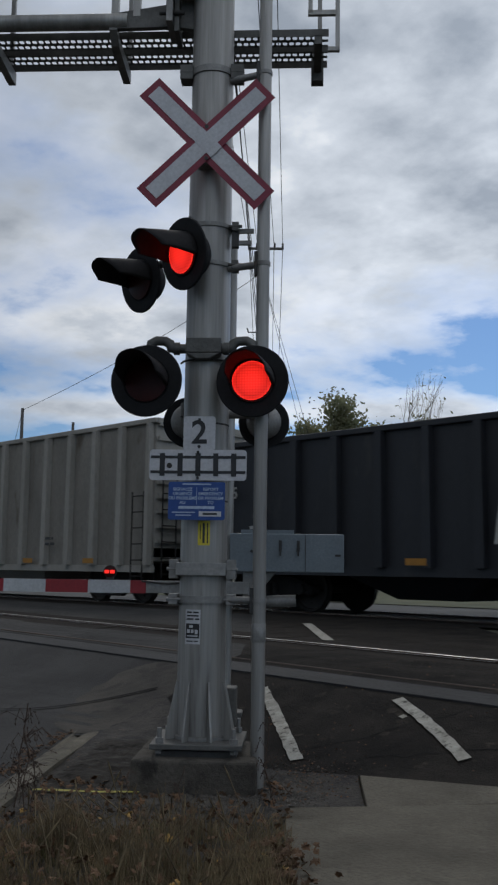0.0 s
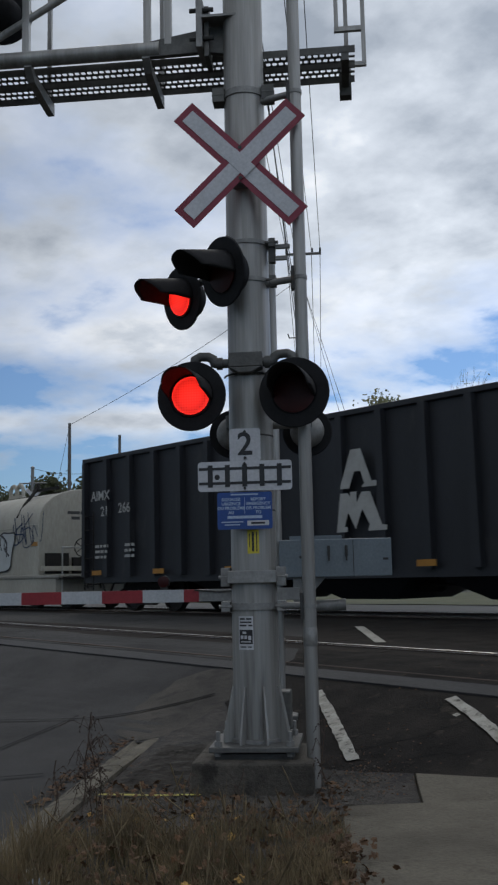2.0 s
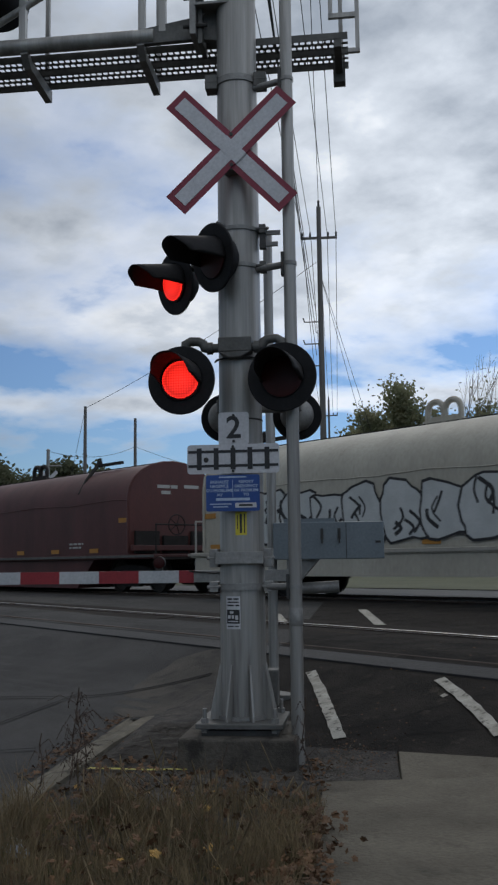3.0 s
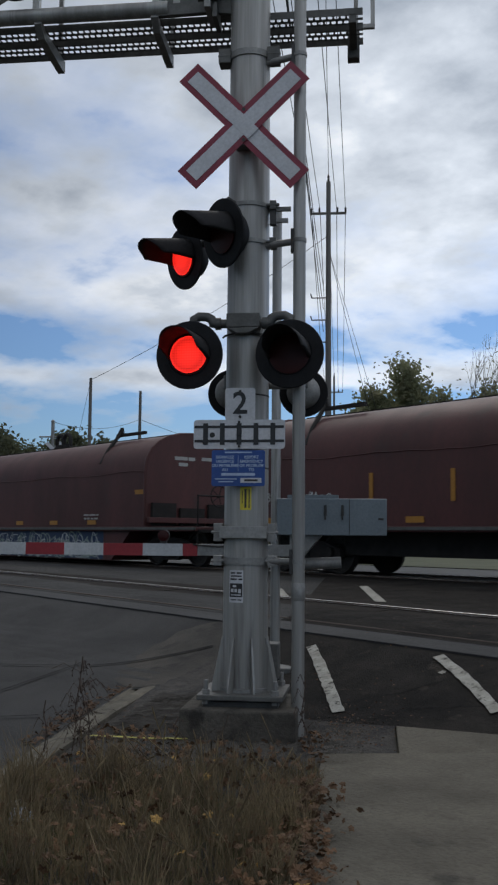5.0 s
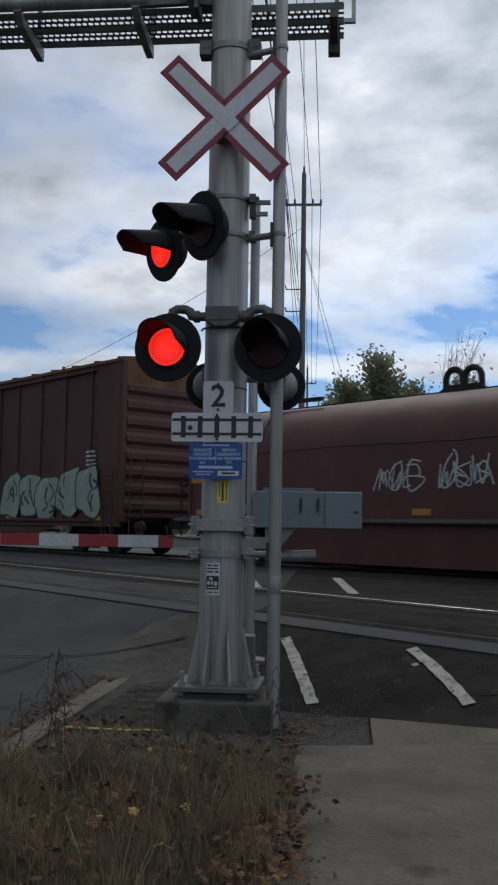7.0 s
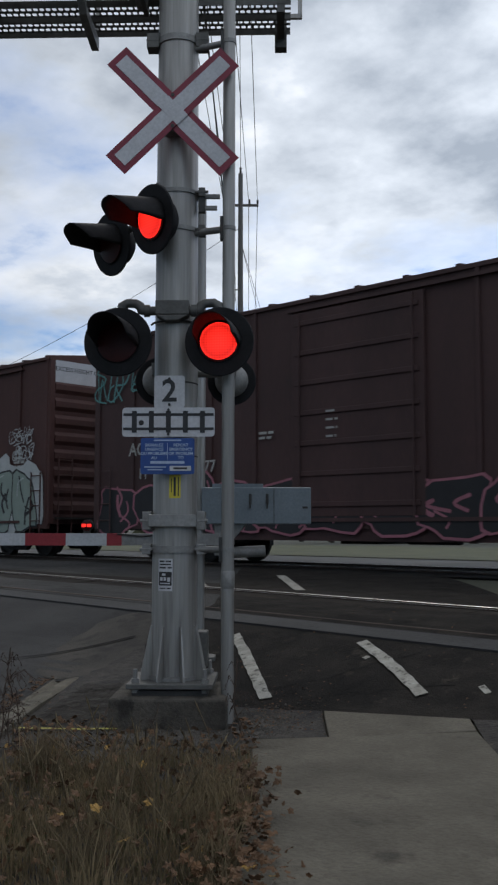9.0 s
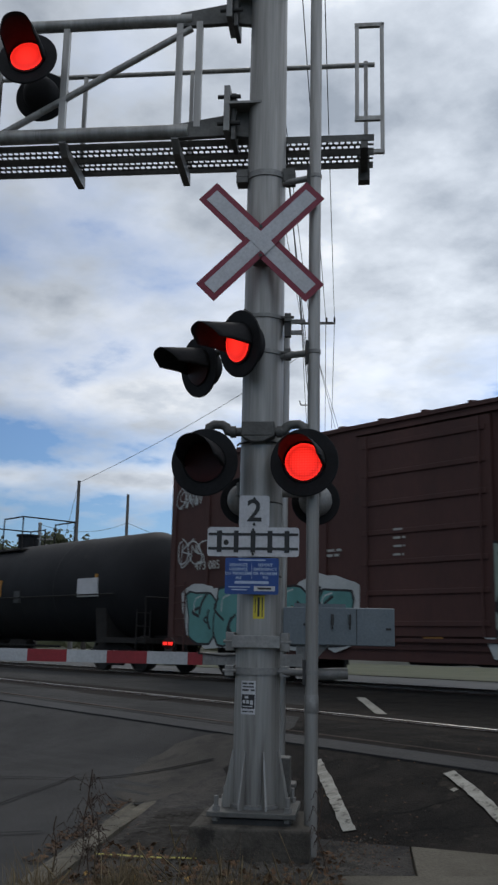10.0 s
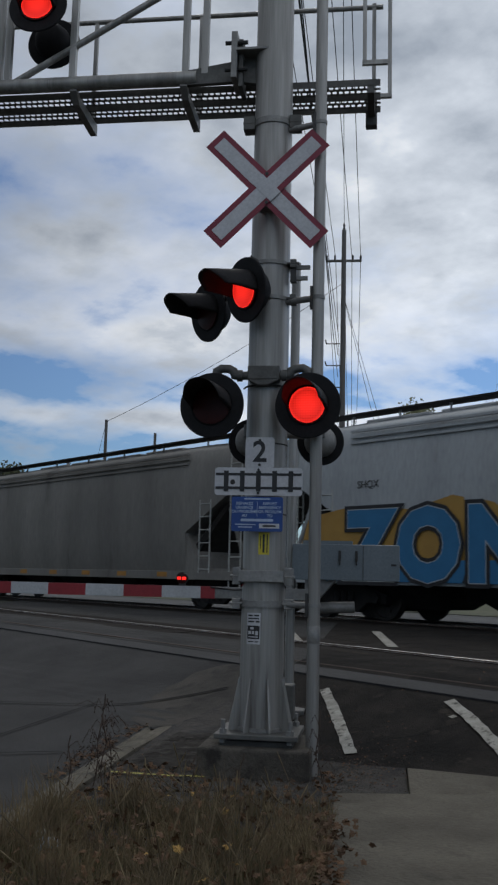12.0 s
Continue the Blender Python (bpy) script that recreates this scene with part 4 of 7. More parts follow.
def truss():
    t = thing("cantilever_truss", "galvanised cantilever truss arm with a grating walkway over the road", "cantilever arm", BASE)
    y0, left = 0.13, -7.5
    for z, r in ((6.71, 0.052), (5.66, 0.062)):
        part("chord", Geo().tube((-0.60, y0, z), (left, y0, z), r, n=16), GALV, t, smooth=40)
        part("chord_plate", Geo().prism([(0.0, z - 0.10), (0.0, z + 0.20), (-0.25, z + 0.13), (-0.70, z + 0.06), (-0.70, z - 0.07), (-0.25, z - 0.06)], 0.05, "xz", y0 - 0.025), PLATE, t, "dark tapered steel plate", bevel=0.004)
        pl = part("flange_plate", Geo().box(-0.285, -0.235, y0 - 0.15, y0 + 0.16, z - 0.085, z + 0.325), GALV_DULL, t, bevel=0.004)
        part("flange_plate", Geo().box(-0.228, -0.19, y0 - 0.10, y0 + 0.16, z - 0.14, z + 0.28), PLATE, t, bevel=0.004)
        for dz in (0.0, 0.24):
            part("bolt", Geo().tube((-0.34, y0 - 0.11, z + dz), (-0.15, y0 - 0.11, z + dz), 0.018, n=8), STEEL_DARK, pl)
        part("gusset", Geo().box(-0.24, 0.10, y0 - 0.17, y0 - 0.03, z + 0.145, z + 0.165), GALV_DULL, t)
    for x in (-0.53, -0.70, -1.70, -2.29, -2.37, -3.0, -4.0, -5.0, -6.0, -7.0):
        part("upright", Geo().slab((x, y0, 5.69), (x, y0, 6.68), 0.055, 0.055, (0, 1, 0)), GALV, t)
    for a, b in ((-0.60, -2.22), (-3.95, -2.42), (-4.0, -5.6)):
        part("brace", Geo().tube((a, y0, 6.63), (b, y0, 5.70), 0.030, n=12), GALV, t, smooth=40)
    # the walkway behind, with its brackets
    gy0, gy1, gz = 0.24, 0.72, 5.64
    for x in (-0.74, -1.71, -2.89, -4.1, -5.3, -6.5):
        part("bracket", Geo().prism([(0.12, 5.64), (0.22, 5.575), (0.74, 5.575), (0.74, 5.47), (0.66, 5.47), (0.20, 5.50), (0.10, 5.58)], 0.06, "yz", x), GALV_DULL, t)
    part("bracket", Geo().box(0.84, 0.90, gy0, gy1 + 0.02, 5.52, 5.59).box(0.82, 0.92, gy1 - 0.04, gy1 + 0.06, 5.45, 5.70), PLATE, t)
    for i in range(2):
        grating(t, -7.4, 0.95, gy0 + 0.245 * i, gy0 + 0.245 * i + 0.235, gz)
    part("hand_rail", Geo().tube((-7.4, gy1, 6.59), (0.97, gy1, 6.59), 0.022, n=10), GALV, t, smooth=40)
    for x in (-0.69, -1.69, -2.7, -3.7, -4.7, -5.7):
        part("rail_post", Geo().slab((x, gy1, 5.64), (x, gy1, 6.59), 0.035, 0.035, (0, 1, 0)), GALV, t)
    e = part("end_gate", Geo().slab((0.79, 0.55, 6.87), (1.05, 0.55, 6.87), 0.035, 0.035).slab((0.79, 0.55, 5.96), (1.03, 0.55, 5.96), 0.035, 0.04)
             .slab((0.81, 0.55, 6.88), (0.81, 0.55, 5.95), 0.035, 0.035, (0, 1, 0)).slab((1.03, 0.55, 6.88), (1.03, 0.55, 5.63), 0.035, 0.035, (0, 1, 0))
             .slab((0.90, 0.55, 5.645), (1.045, 0.55, 5.645), 0.035, 0.035), GALV, t)
    part("end_post", Geo().slab((0.89, gy1, 5.64), (0.89, gy1, 6.62), 0.035, 0.035, (0, 1, 0)), GALV, e)
    # lamps on the truss, each with a second head facing away
    for x, z, lit in ((-2.75, 6.29, LIT_B), (-1.965, 6.27, LIT_A), (-5.2, 6.27, LIT_B), (-4.3, 6.27, LIT_A)):
        h = thing("flashing_light", "black round lamp with a tall hood clamped to the truss", "crossing light", BASE, "truss lights")
        part("clamp", Geo().path([(x + 0.16, y0, z + 0.13), (x + 0.10, y0 - 0.10, z + 0.22), (x, y0 - 0.16, z + 0.24)], 0.03, 10), STEEL_DARK, h, smooth=40)
        lamp(h, pose(x, y0 - 0.22, z, -7, 0, 1), lit)
        lamp(h, pose(x - 0.03, y0 + 0.30, z - 0.05, 0, 0, 182) @ Matrix.Scale(0.94, 4), None)


def grating(t, x0, x1, y0, y1, z):
    """A safety-grating plank: edge channels and a web with three staggered rows of holes."""
    g = Geo().box(x0, x1, y0, y0 + 0.006, z - 0.06, z).box(x0, x1, y1 - 0.006, y1, z - 0.06, z)
    row = (y1 - y0) / 3
    for j in range(4):
        c = y0 + row * j
        g.box(x0, x1, max(y0 + 0.006, c - 0.014), min(y1 - 0.006, c + 0.014), z - 0.010, z - 0.004)
    pitch = 0.052
    for j in range(3):
        c = y0 + row * (j + 0.5)
        k = int((x1 - x0) / pitch) - 1
        for i in range(k):
            x = x0 + pitch * (i + 0.5 + 0.5 * (j % 2))
            g.add([(x - 0.017, c - row / 2, z - 0.007), (x + 0.017, c - row / 2, z - 0.007), (x + 0.006, c, z - 0.007), (x + 0.017, c + row / 2, z - 0.007), (x - 0.017, c + row / 2, z - 0.007), (x - 0.006, c, z - 0.007)],
                  [(0, 1, 2, 5), (5, 2, 3, 4)])
    # the darker plate colour puts the walkway's underside shade into the steel
    part("grating", g, PLATE, t)


def gate():
    """The barrier: post, mechanism box and lowered arm."""
    U = 2.2
    g0 = thing("crossing_gate", "lowered red and white striped crossing gate with a grey mechanism box", "crossing gate", BASE)
    zg = rise(uv(0.09, U))
    part("post", Geo().tube((0.09, U, zg - 0.05), (0.09, U, 4.70), 0.046, n=16), GALV, g0, smooth=40)
    part("post_base", Geo().box(-0.07, 0.25, U - 0.16, U + 0.16, zg - 0.05, zg + 0.05), PLATE, g0, bevel=0.01)
    b = part("mechanism_box", Geo().box(0.12, 1.15, U - 0.22, U + 0.16, 1.455, 1.80), BOX_GREY, g0, bevel=0.008)
    part("cover_seam", Geo().box(0.80, 0.806, U - 0.224, U - 0.221, 1.46, 1.79), STEEL_DARK, b)
    for x in (0.58, 0.74):
        h = part("latch", Geo().box(x - 0.013, x + 0.013, U - 0.235, U - 0.221, 1.64, 1.74), STEEL_DARK, b, bevel=0.003)
        part("handle", Geo().box(x - 0.008, x + 0.008, U - 0.25, U - 0.235, 1.60, 1.66), STEEL_DARK, h)
    part("stud", Geo().tube((0.32, U - 0.235, 1.64), (0.32, U - 0.22, 1.64), 0.014, n=8), STEEL_DARK, b)
    part("badge", Geo().box(1.07, 1.12, U - 0.224, U - 0.221, 1.60, 1.62), STEEL_DARK, b)
    part("hinge_bar", Geo().box(0.22, 0.70, U - 0.20, U - 0.12, 1.80, 1.835).tube((0.35, U - 0.16, 1.82), (0.35, U - 0.16, 1.88), 0.02, n=8), BOX_GREY, b)
    part("bracket", Geo().prism([(0.24, 1.454), (0.54, 1.454), (0.28, 1.16), (0.24, 1.16)], 0.25, "xz", U - 0.16), GALV_DULL, g0)
    part("counter_arm", Geo().tube((0.30, U - 0.05, 1.18), (0.72, U - 0.05, 1.20), 0.055, n=14), GALV_DULL, g0, smooth=40)
    arm = part("arm_root", Geo().box(-0.62, 0.30, U - 0.30, U - 0.24, 1.255, 1.365), GALV_DULL, g0, bevel=0.004)
    part("root_cable", Geo().path([(-0.66, U - 0.31, 1.36), (-0.42, U - 0.31, 1.34), (-0.15, U - 0.31, 1.365)], 0.008, 6), STEEL_DARK, arm)
    x, red, first = -0.62, True, True
    while x > -9.0:
        w = 0.14 if first else 0.384
        part("red_stripe" if red else "white_stripe", Geo().box(x - w, x, U - 0.305, U - 0.255, 1.252, 1.366), GATE_RED if red else GATE_WHITE, g0)
        x, red, first = x - w, not red, False
    for lx, lit in ((-0.95, LIT_A), (-3.18, LIT_B), (-8.6, LIT_A)):
        ho = part("arm_light", Geo().box(lx - 0.03, lx + 0.03, U - 0.30, U - 0.25, 1.366, 1.41).lathe([(0.054, 0.03), (0.054, 0.0), (0.058, -0.004), (0.058, 0.034)], 20, "y", (lx, U - 0.29, 1.44)), STEEL_DARK, g0)
        part("red_lens", Geo().lathe([(0.052, 0.0), (0.052, -0.012), (0.03, -0.02)], 20, "y", (lx, U - 0.29, 1.44)), LENS, ho, smooth=40)
        gl = part("lit_board", Geo().box(lx - 0.045, lx - 0.006, U - 0.298, U - 0.29, 1.425, 1.455).box(lx + 0.006, lx + 0.045, U - 0.298, U - 0.29, 1.425, 1.455), LED, ho, "red light board that flashes")
        lit.append(gl)


signal_mast()
conduit()
crossbuck()
signs()
lamps()
truss()
gate()


# ---- the train ----
CARS = []                                # (car, its place along the track at the clip's start)
WHEELS = []
TRAIN = {}


def bogie(parent, x):
    """A two-axle truck: side frames, bolster, springs and two wheelsets."""
    if not TRAIN:
        g = Geo()
        for s in (-1, 1):
            y = s * 1.0
            g.prism([(-1.15, 0.52), (-0.75, 0.66), (-0.35, 0.72), (0.35, 0.72), (0.75, 0.66), (1.15, 0.52), (1.15, 0.36), (0.62, 0.36), (0.36, 0.16),
                     (-0.36, 0.16), (-0.62, 0.36), (-1.15, 0.36)], 0.14, "xz", y - 0.07)
            for k in (-0.2, 0.0, 0.2):
                g.tube((k, y + s * 0.09, 0.24), (k, y + s * 0.09, 0.58), 0.07, n=10)
            for k in (-0.89, 0.89):
                g.tube((k, y + s * 0.04, 0.457), (k, y + s * 0.16, 0.457), 0.11, n=12)
        g.box(-0.22, 0.22, -1.05, 1.05, 0.50, 0.74)
        TRAIN["frame"] = mesh_of("side_frames", g, TRUCK)
        w = Geo().tube((0, -0.85, 0), (0, 0.85, 0), 0.08, n=10)
        for s in (-1, 1):
            w.lathe([(0.49, s * 0.69), (0.485, s * 0.72), (0.457, s * 0.725), (0.452, s * 0.82), (0.40, s * 0.825), (0.38, s * 0.78), (0.18, s * 0.76), (0.14, s * 0.84), (0.02, s * 0.84)], 28, "y")
            for i in range(4):
                a = math.pi * i / 2
                w.tube((0.27 * math.cos(a), s * 0.78, 0.27 * math.sin(a)), (0.27 * math.cos(a), s * 0.80, 0.27 * math.sin(a)), 0.03, n=6)
        TRAIN["wheels"] = mesh_of("wheelset", w, WHEEL, 40)
    b = new("bogie", TRAIN["frame"])
    b.parent, b.matrix_basis = parent, pose(x, 0, 0)
    for k in (-0.89, 0.89):
        o = new("wheelset", TRAIN["wheels"])
        o.parent, o.matrix_basis = b, pose(k, 0, 0.457)
        WHEELS.append((o, k, CARS[-1][1] + x))
    return b


def running_gear(c, L, inset=2.0, sill=0.95, deck=None):
    for x in (-L / 2 + inset, L / 2 - inset):
        bogie(c, x)
    part("centre_sill", Geo().box(-L / 2 + 0.1, L / 2 - 0.1, -0.28, 0.28, 0.74, sill), TRUCK, c)
    for s in (-1, 1):
        g = Geo().box(-0.28, 0.28, -0.13, 0.13, 0.70, 0.98)
        g.box(0.28 if s > 0 else -0.62, 0.62 if s > 0 else -0.28, -0.16, 0.16, 0.72, 0.98)
        part("coupler", g, TRUCK, c, m=pose(s * (L / 2 + 0.25), 0, 0))
        part("air_hose", Geo().path([(s * (L / 2 + 0.3), -0.35, 0.78), (s * (L / 2 + 0.5), -0.38, 0.45), (s * (L / 2 + 0.72), -0.25, 0.36)], 0.03, 8), TRUCK, c)
    part("brake_rigging", Geo().box(-1.2, -0.3, -0.6, 0.5, 0.45, 0.75).tube((0.4, -0.5, 0.62), (1.5, -0.5, 0.62), 0.17, n=14)
         .tube((-3.6, -0.7, 0.6), (3.6, -0.7, 0.6), 0.03, n=8), TRUCK, c)


def ladder(parent, x, y, z0, z1, w=0.42, axis="x", material=None):
    g = Geo()
    n = int((z1 - z0) / 0.36)
    for s in (-w / 2, w / 2):
        p = (x + s, y, z0) if axis == "x" else (x, y + s, z0)
        q = (p[0], p[1], z1)
        g.tube(p, q, 0.018, n=6)
    for i in range(n + 1):
        z = z0 + 0.1 + i * (z1 - z0 - 0.2) / max(1, n)
        g.tube((x - w / 2, y, z) if axis == "x" else (x, y - w / 2, z), (x + w / 2, y, z) if axis == "x" else (x, y + w / 2, z), 0.014, n=6)
    part("ladder", g, material or TRUCK, parent)


def side(x, z, y=-1.6):
    """The pose of lettering on a car's near side."""
    return pose(x, y, z, 90)


def data_block(c, x, z, y, rows, w, material=MARK_WHITE, h=0.045, gap=0.085):
    g = Geo()
    rnd = random.Random(int(x * 100) + rows)
    for i in range(rows):
        k = x
        end = x + w * rnd.uniform(0.7, 1.0)
        while k < end:
            e = min(end, k + rnd.uniform(0.10, 0.3))
            g.box(k, e, y - 0.004, y, z - i * gap - h, z - i * gap)
            k = e + 0.05
    part("stencil", g, material, c)


def reflectors(c, xs, z, y):
    for x in xs:
        part("reflector", Geo().box(x - 0.22, x + 0.22, y - 0.005, y, z - 0.06, z + 0.06), MARK_YELLOW, c)


def ribbon(pts, w, y, thick=0.003):
    """A flat brush stroke on a car's side through points in x and z."""
    g = Geo()
    P = [Vector(p) for p in pts]
    vs = []
    for i, p in enumerate(P):
        t = (P[min(i + 1, len(P) - 1)] - P[max(0, i - 1)])
        t = t.normalized() if t.length else Vector((1, 0))
        s = Vector((-t.y, t.x)) * (w / 2)
        vs += [(p.x + s.x, y - thick, p.y + s.y), (p.x - s.x, y - thick, p.y - s.y)]
    return g.add(vs, [(2 * i, 2 * i + 1, 2 * i + 3, 2 * i + 2) for i in range(len(P) - 1)])


def smooth_line(pts, k=6):
    P = [Vector(p) for p in pts]
    out = []
    for i in range(len(P) - 1):
        a, b, c, d = P[max(0, i - 1)], P[i], P[i + 1], P[min(len(P) - 1, i + 2)]
        for j in range(k):
            t = j / k
            out.append(0.5 * ((2 * b) + (c - a) * t + (2 * a - 5 * b + 4 * c - d) * t * t + (3 * b - a - 3 * c + d) * t ** 3))
    out.append(P[-1])
    return out


STROKES = (((0, 0), (0.15, 1), (0.45, 0.5), (0.6, 1), (0.9, 0.05)), ((0.8, 0.95), (0.2, 0.85), (0.25, 0.55), (0.8, 0.45), (0.75, 0.1), (0.1, 0.0)),
           ((0.1, 1), (0.3, 0.05), (0.5, 0.6), (0.7, 0.05), (0.95, 1)), ((0.5, 1), (0.1, 0.7), (0.1, 0.2), (0.5, 0.0), (0.9, 0.25), (0.85, 0.75), (0.5, 1)),
           ((0.1, 0), (0.15, 1), (0.75, 0.85), (0.7, 0.5), (0.15, 0.45), (0.9, -0.05)), ((0.85, 0.9), (0.3, 1), (0.1, 0.4), (0.4, 0.0), (0.9, 0.15), (0.85, 0.45), (0.5, 0.45)))


def scrawl(c, x0, x1, z0, z1, y, material, seed, w=0.035, name="graffiti_tag"):
    """A quick spray tag: a row of looping single strokes; shapes only, no words."""
    rnd = random.Random(seed)
    g = Geo()
    step = 0.62 * (z1 - z0)
    n = max(2, round((x1 - x0) / step))
    step = (x1 - x0) / n
    for i in range(n):
        for _ in range(2):
            s = STROKES[rnd.randrange(6)]
            turn, flip = rnd.random() < 0.5, rnd.random() < 0.5
            s = [(1 - a if turn else a, 1 - b if flip else b) for a, b in s]
            lean, tall = rnd.uniform(-0.15, 0.35), (z1 - z0) * rnd.uniform(0.55, 1.05)
            off = rnd.uniform(-0.3, 0.3)
            q = ribbon(smooth_line([(x0 + step * (i + off + rnd.uniform(0.8, 1.4) * a) + lean * tall * b, z0 + tall * b + rnd.uniform(-0.05, 0.05)) for a, b in s]), w * rnd.uniform(0.7, 1.0), y)
            g.add(q.v, q.f)
    tagged(part(name, g, material, c), kind="stuff")


def blob(cx, cz, w, h, rnd, lean=0.0, n=18):
    """The outline of one fat sprayed letter."""
    pts = []
    ph = rnd.uniform(0, 6.28)
    for i in range(n):
        a = 2 * math.pi * i / n
        ca, sa = math.cos(a), math.sin(a)
        q = 0.62                      # squarish
        px = math.copysign(abs(ca) ** q, ca) * w / 2
        pz = math.copysign(abs(sa) ** q, sa) * h / 2
        k = 1 + 0.10 * math.sin(3 * a + ph) + 0.07 * math.sin(5 * a + 2 * ph)
        pts.append((cx + px * k + lean * pz, cz + pz * k))
    return pts


def bubble(c, x0, x1, z0, z1, y, fill, line, seed, n=5, shine=None, halo=None):
    """A row of overlapping fat sprayed letters with outlines, strokes and slits; shapes only, no words."""
    rnd = random.Random(seed)
    w = (x1 - x0) / n
    if halo:
        for i in range(n * 2):
            part("graffiti_cloud", Geo().prism(blob(x0 + w * (i / 2 + 0.3), (z0 + z1) / 2 + rnd.uniform(-0.1, 0.2), w * 1.1, (z1 - z0) * rnd.uniform(0.95, 1.15), rnd), -0.0008, "xz", y - 0.0012 - 0.00015 * i), halo, c)
    for i in range(n):
        cx = x0 + w * (i + 0.5) + rnd.uniform(-0.08, 0.08) * w
        hh = (z1 - z0) * rnd.uniform(0.82, 1.0)
        cz = z0 + hh / 2 + rnd.uniform(0, 0.1)
        lean = rnd.uniform(-0.25, 0.25)
        state = rnd.getstate()
        yy = y - 0.004 - 0.0016 * i
        outer = Geo().prism(blob(cx, cz, w * 1.08 + 0.10, hh + 0.10, rnd, lean), -0.0006, "xz", yy)
        rnd.setstate(state)
        body = part("graffiti_letter", Geo().prism(blob(cx, cz, w * 1.08, hh, rnd, lean), -0.0006, "xz", yy - 0.0008), fill, c)
        part("outline", outer, line, body)
        for k in range(4):
            a = (cx + rnd.uniform(-0.38, 0.38) * w, cz + rnd.uniform(-0.45, 0.1) * hh)
            b = (a[0] + rnd.uniform(-0.3, 0.3) * w, a[1] + rnd.uniform(0.15, 0.5) * hh)
            m = ((a[0] + b[0]) / 2 + rnd.uniform(-0.25, 0.25) * w, (a[1] + b[1]) / 2)
            part("stroke", ribbon(smooth_line([a, m, b]), rnd.uniform(0.04, 0.09), yy - 0.0016, 0.0), line, body)
        if shine:
            a = (cx - 0.3 * w, cz + 0.1 * hh)
            part("shine", ribbon(smooth_line([a, (a[0] + 0.05, a[1] + 0.25 * hh), (a[0] + 0.3 * w, a[1] + 0.33 * hh)]), 0.03, yy - 0.0019, 0.0), shine, body)


def begin(name, label, category, front, rear):
    c = thing(name, label, category, pose((front + rear) / 2, TRACK_Y, RAIL_Z), "cars of the train")
    CARS.append((c, (front + rear) / 2))
    return c, front - rear


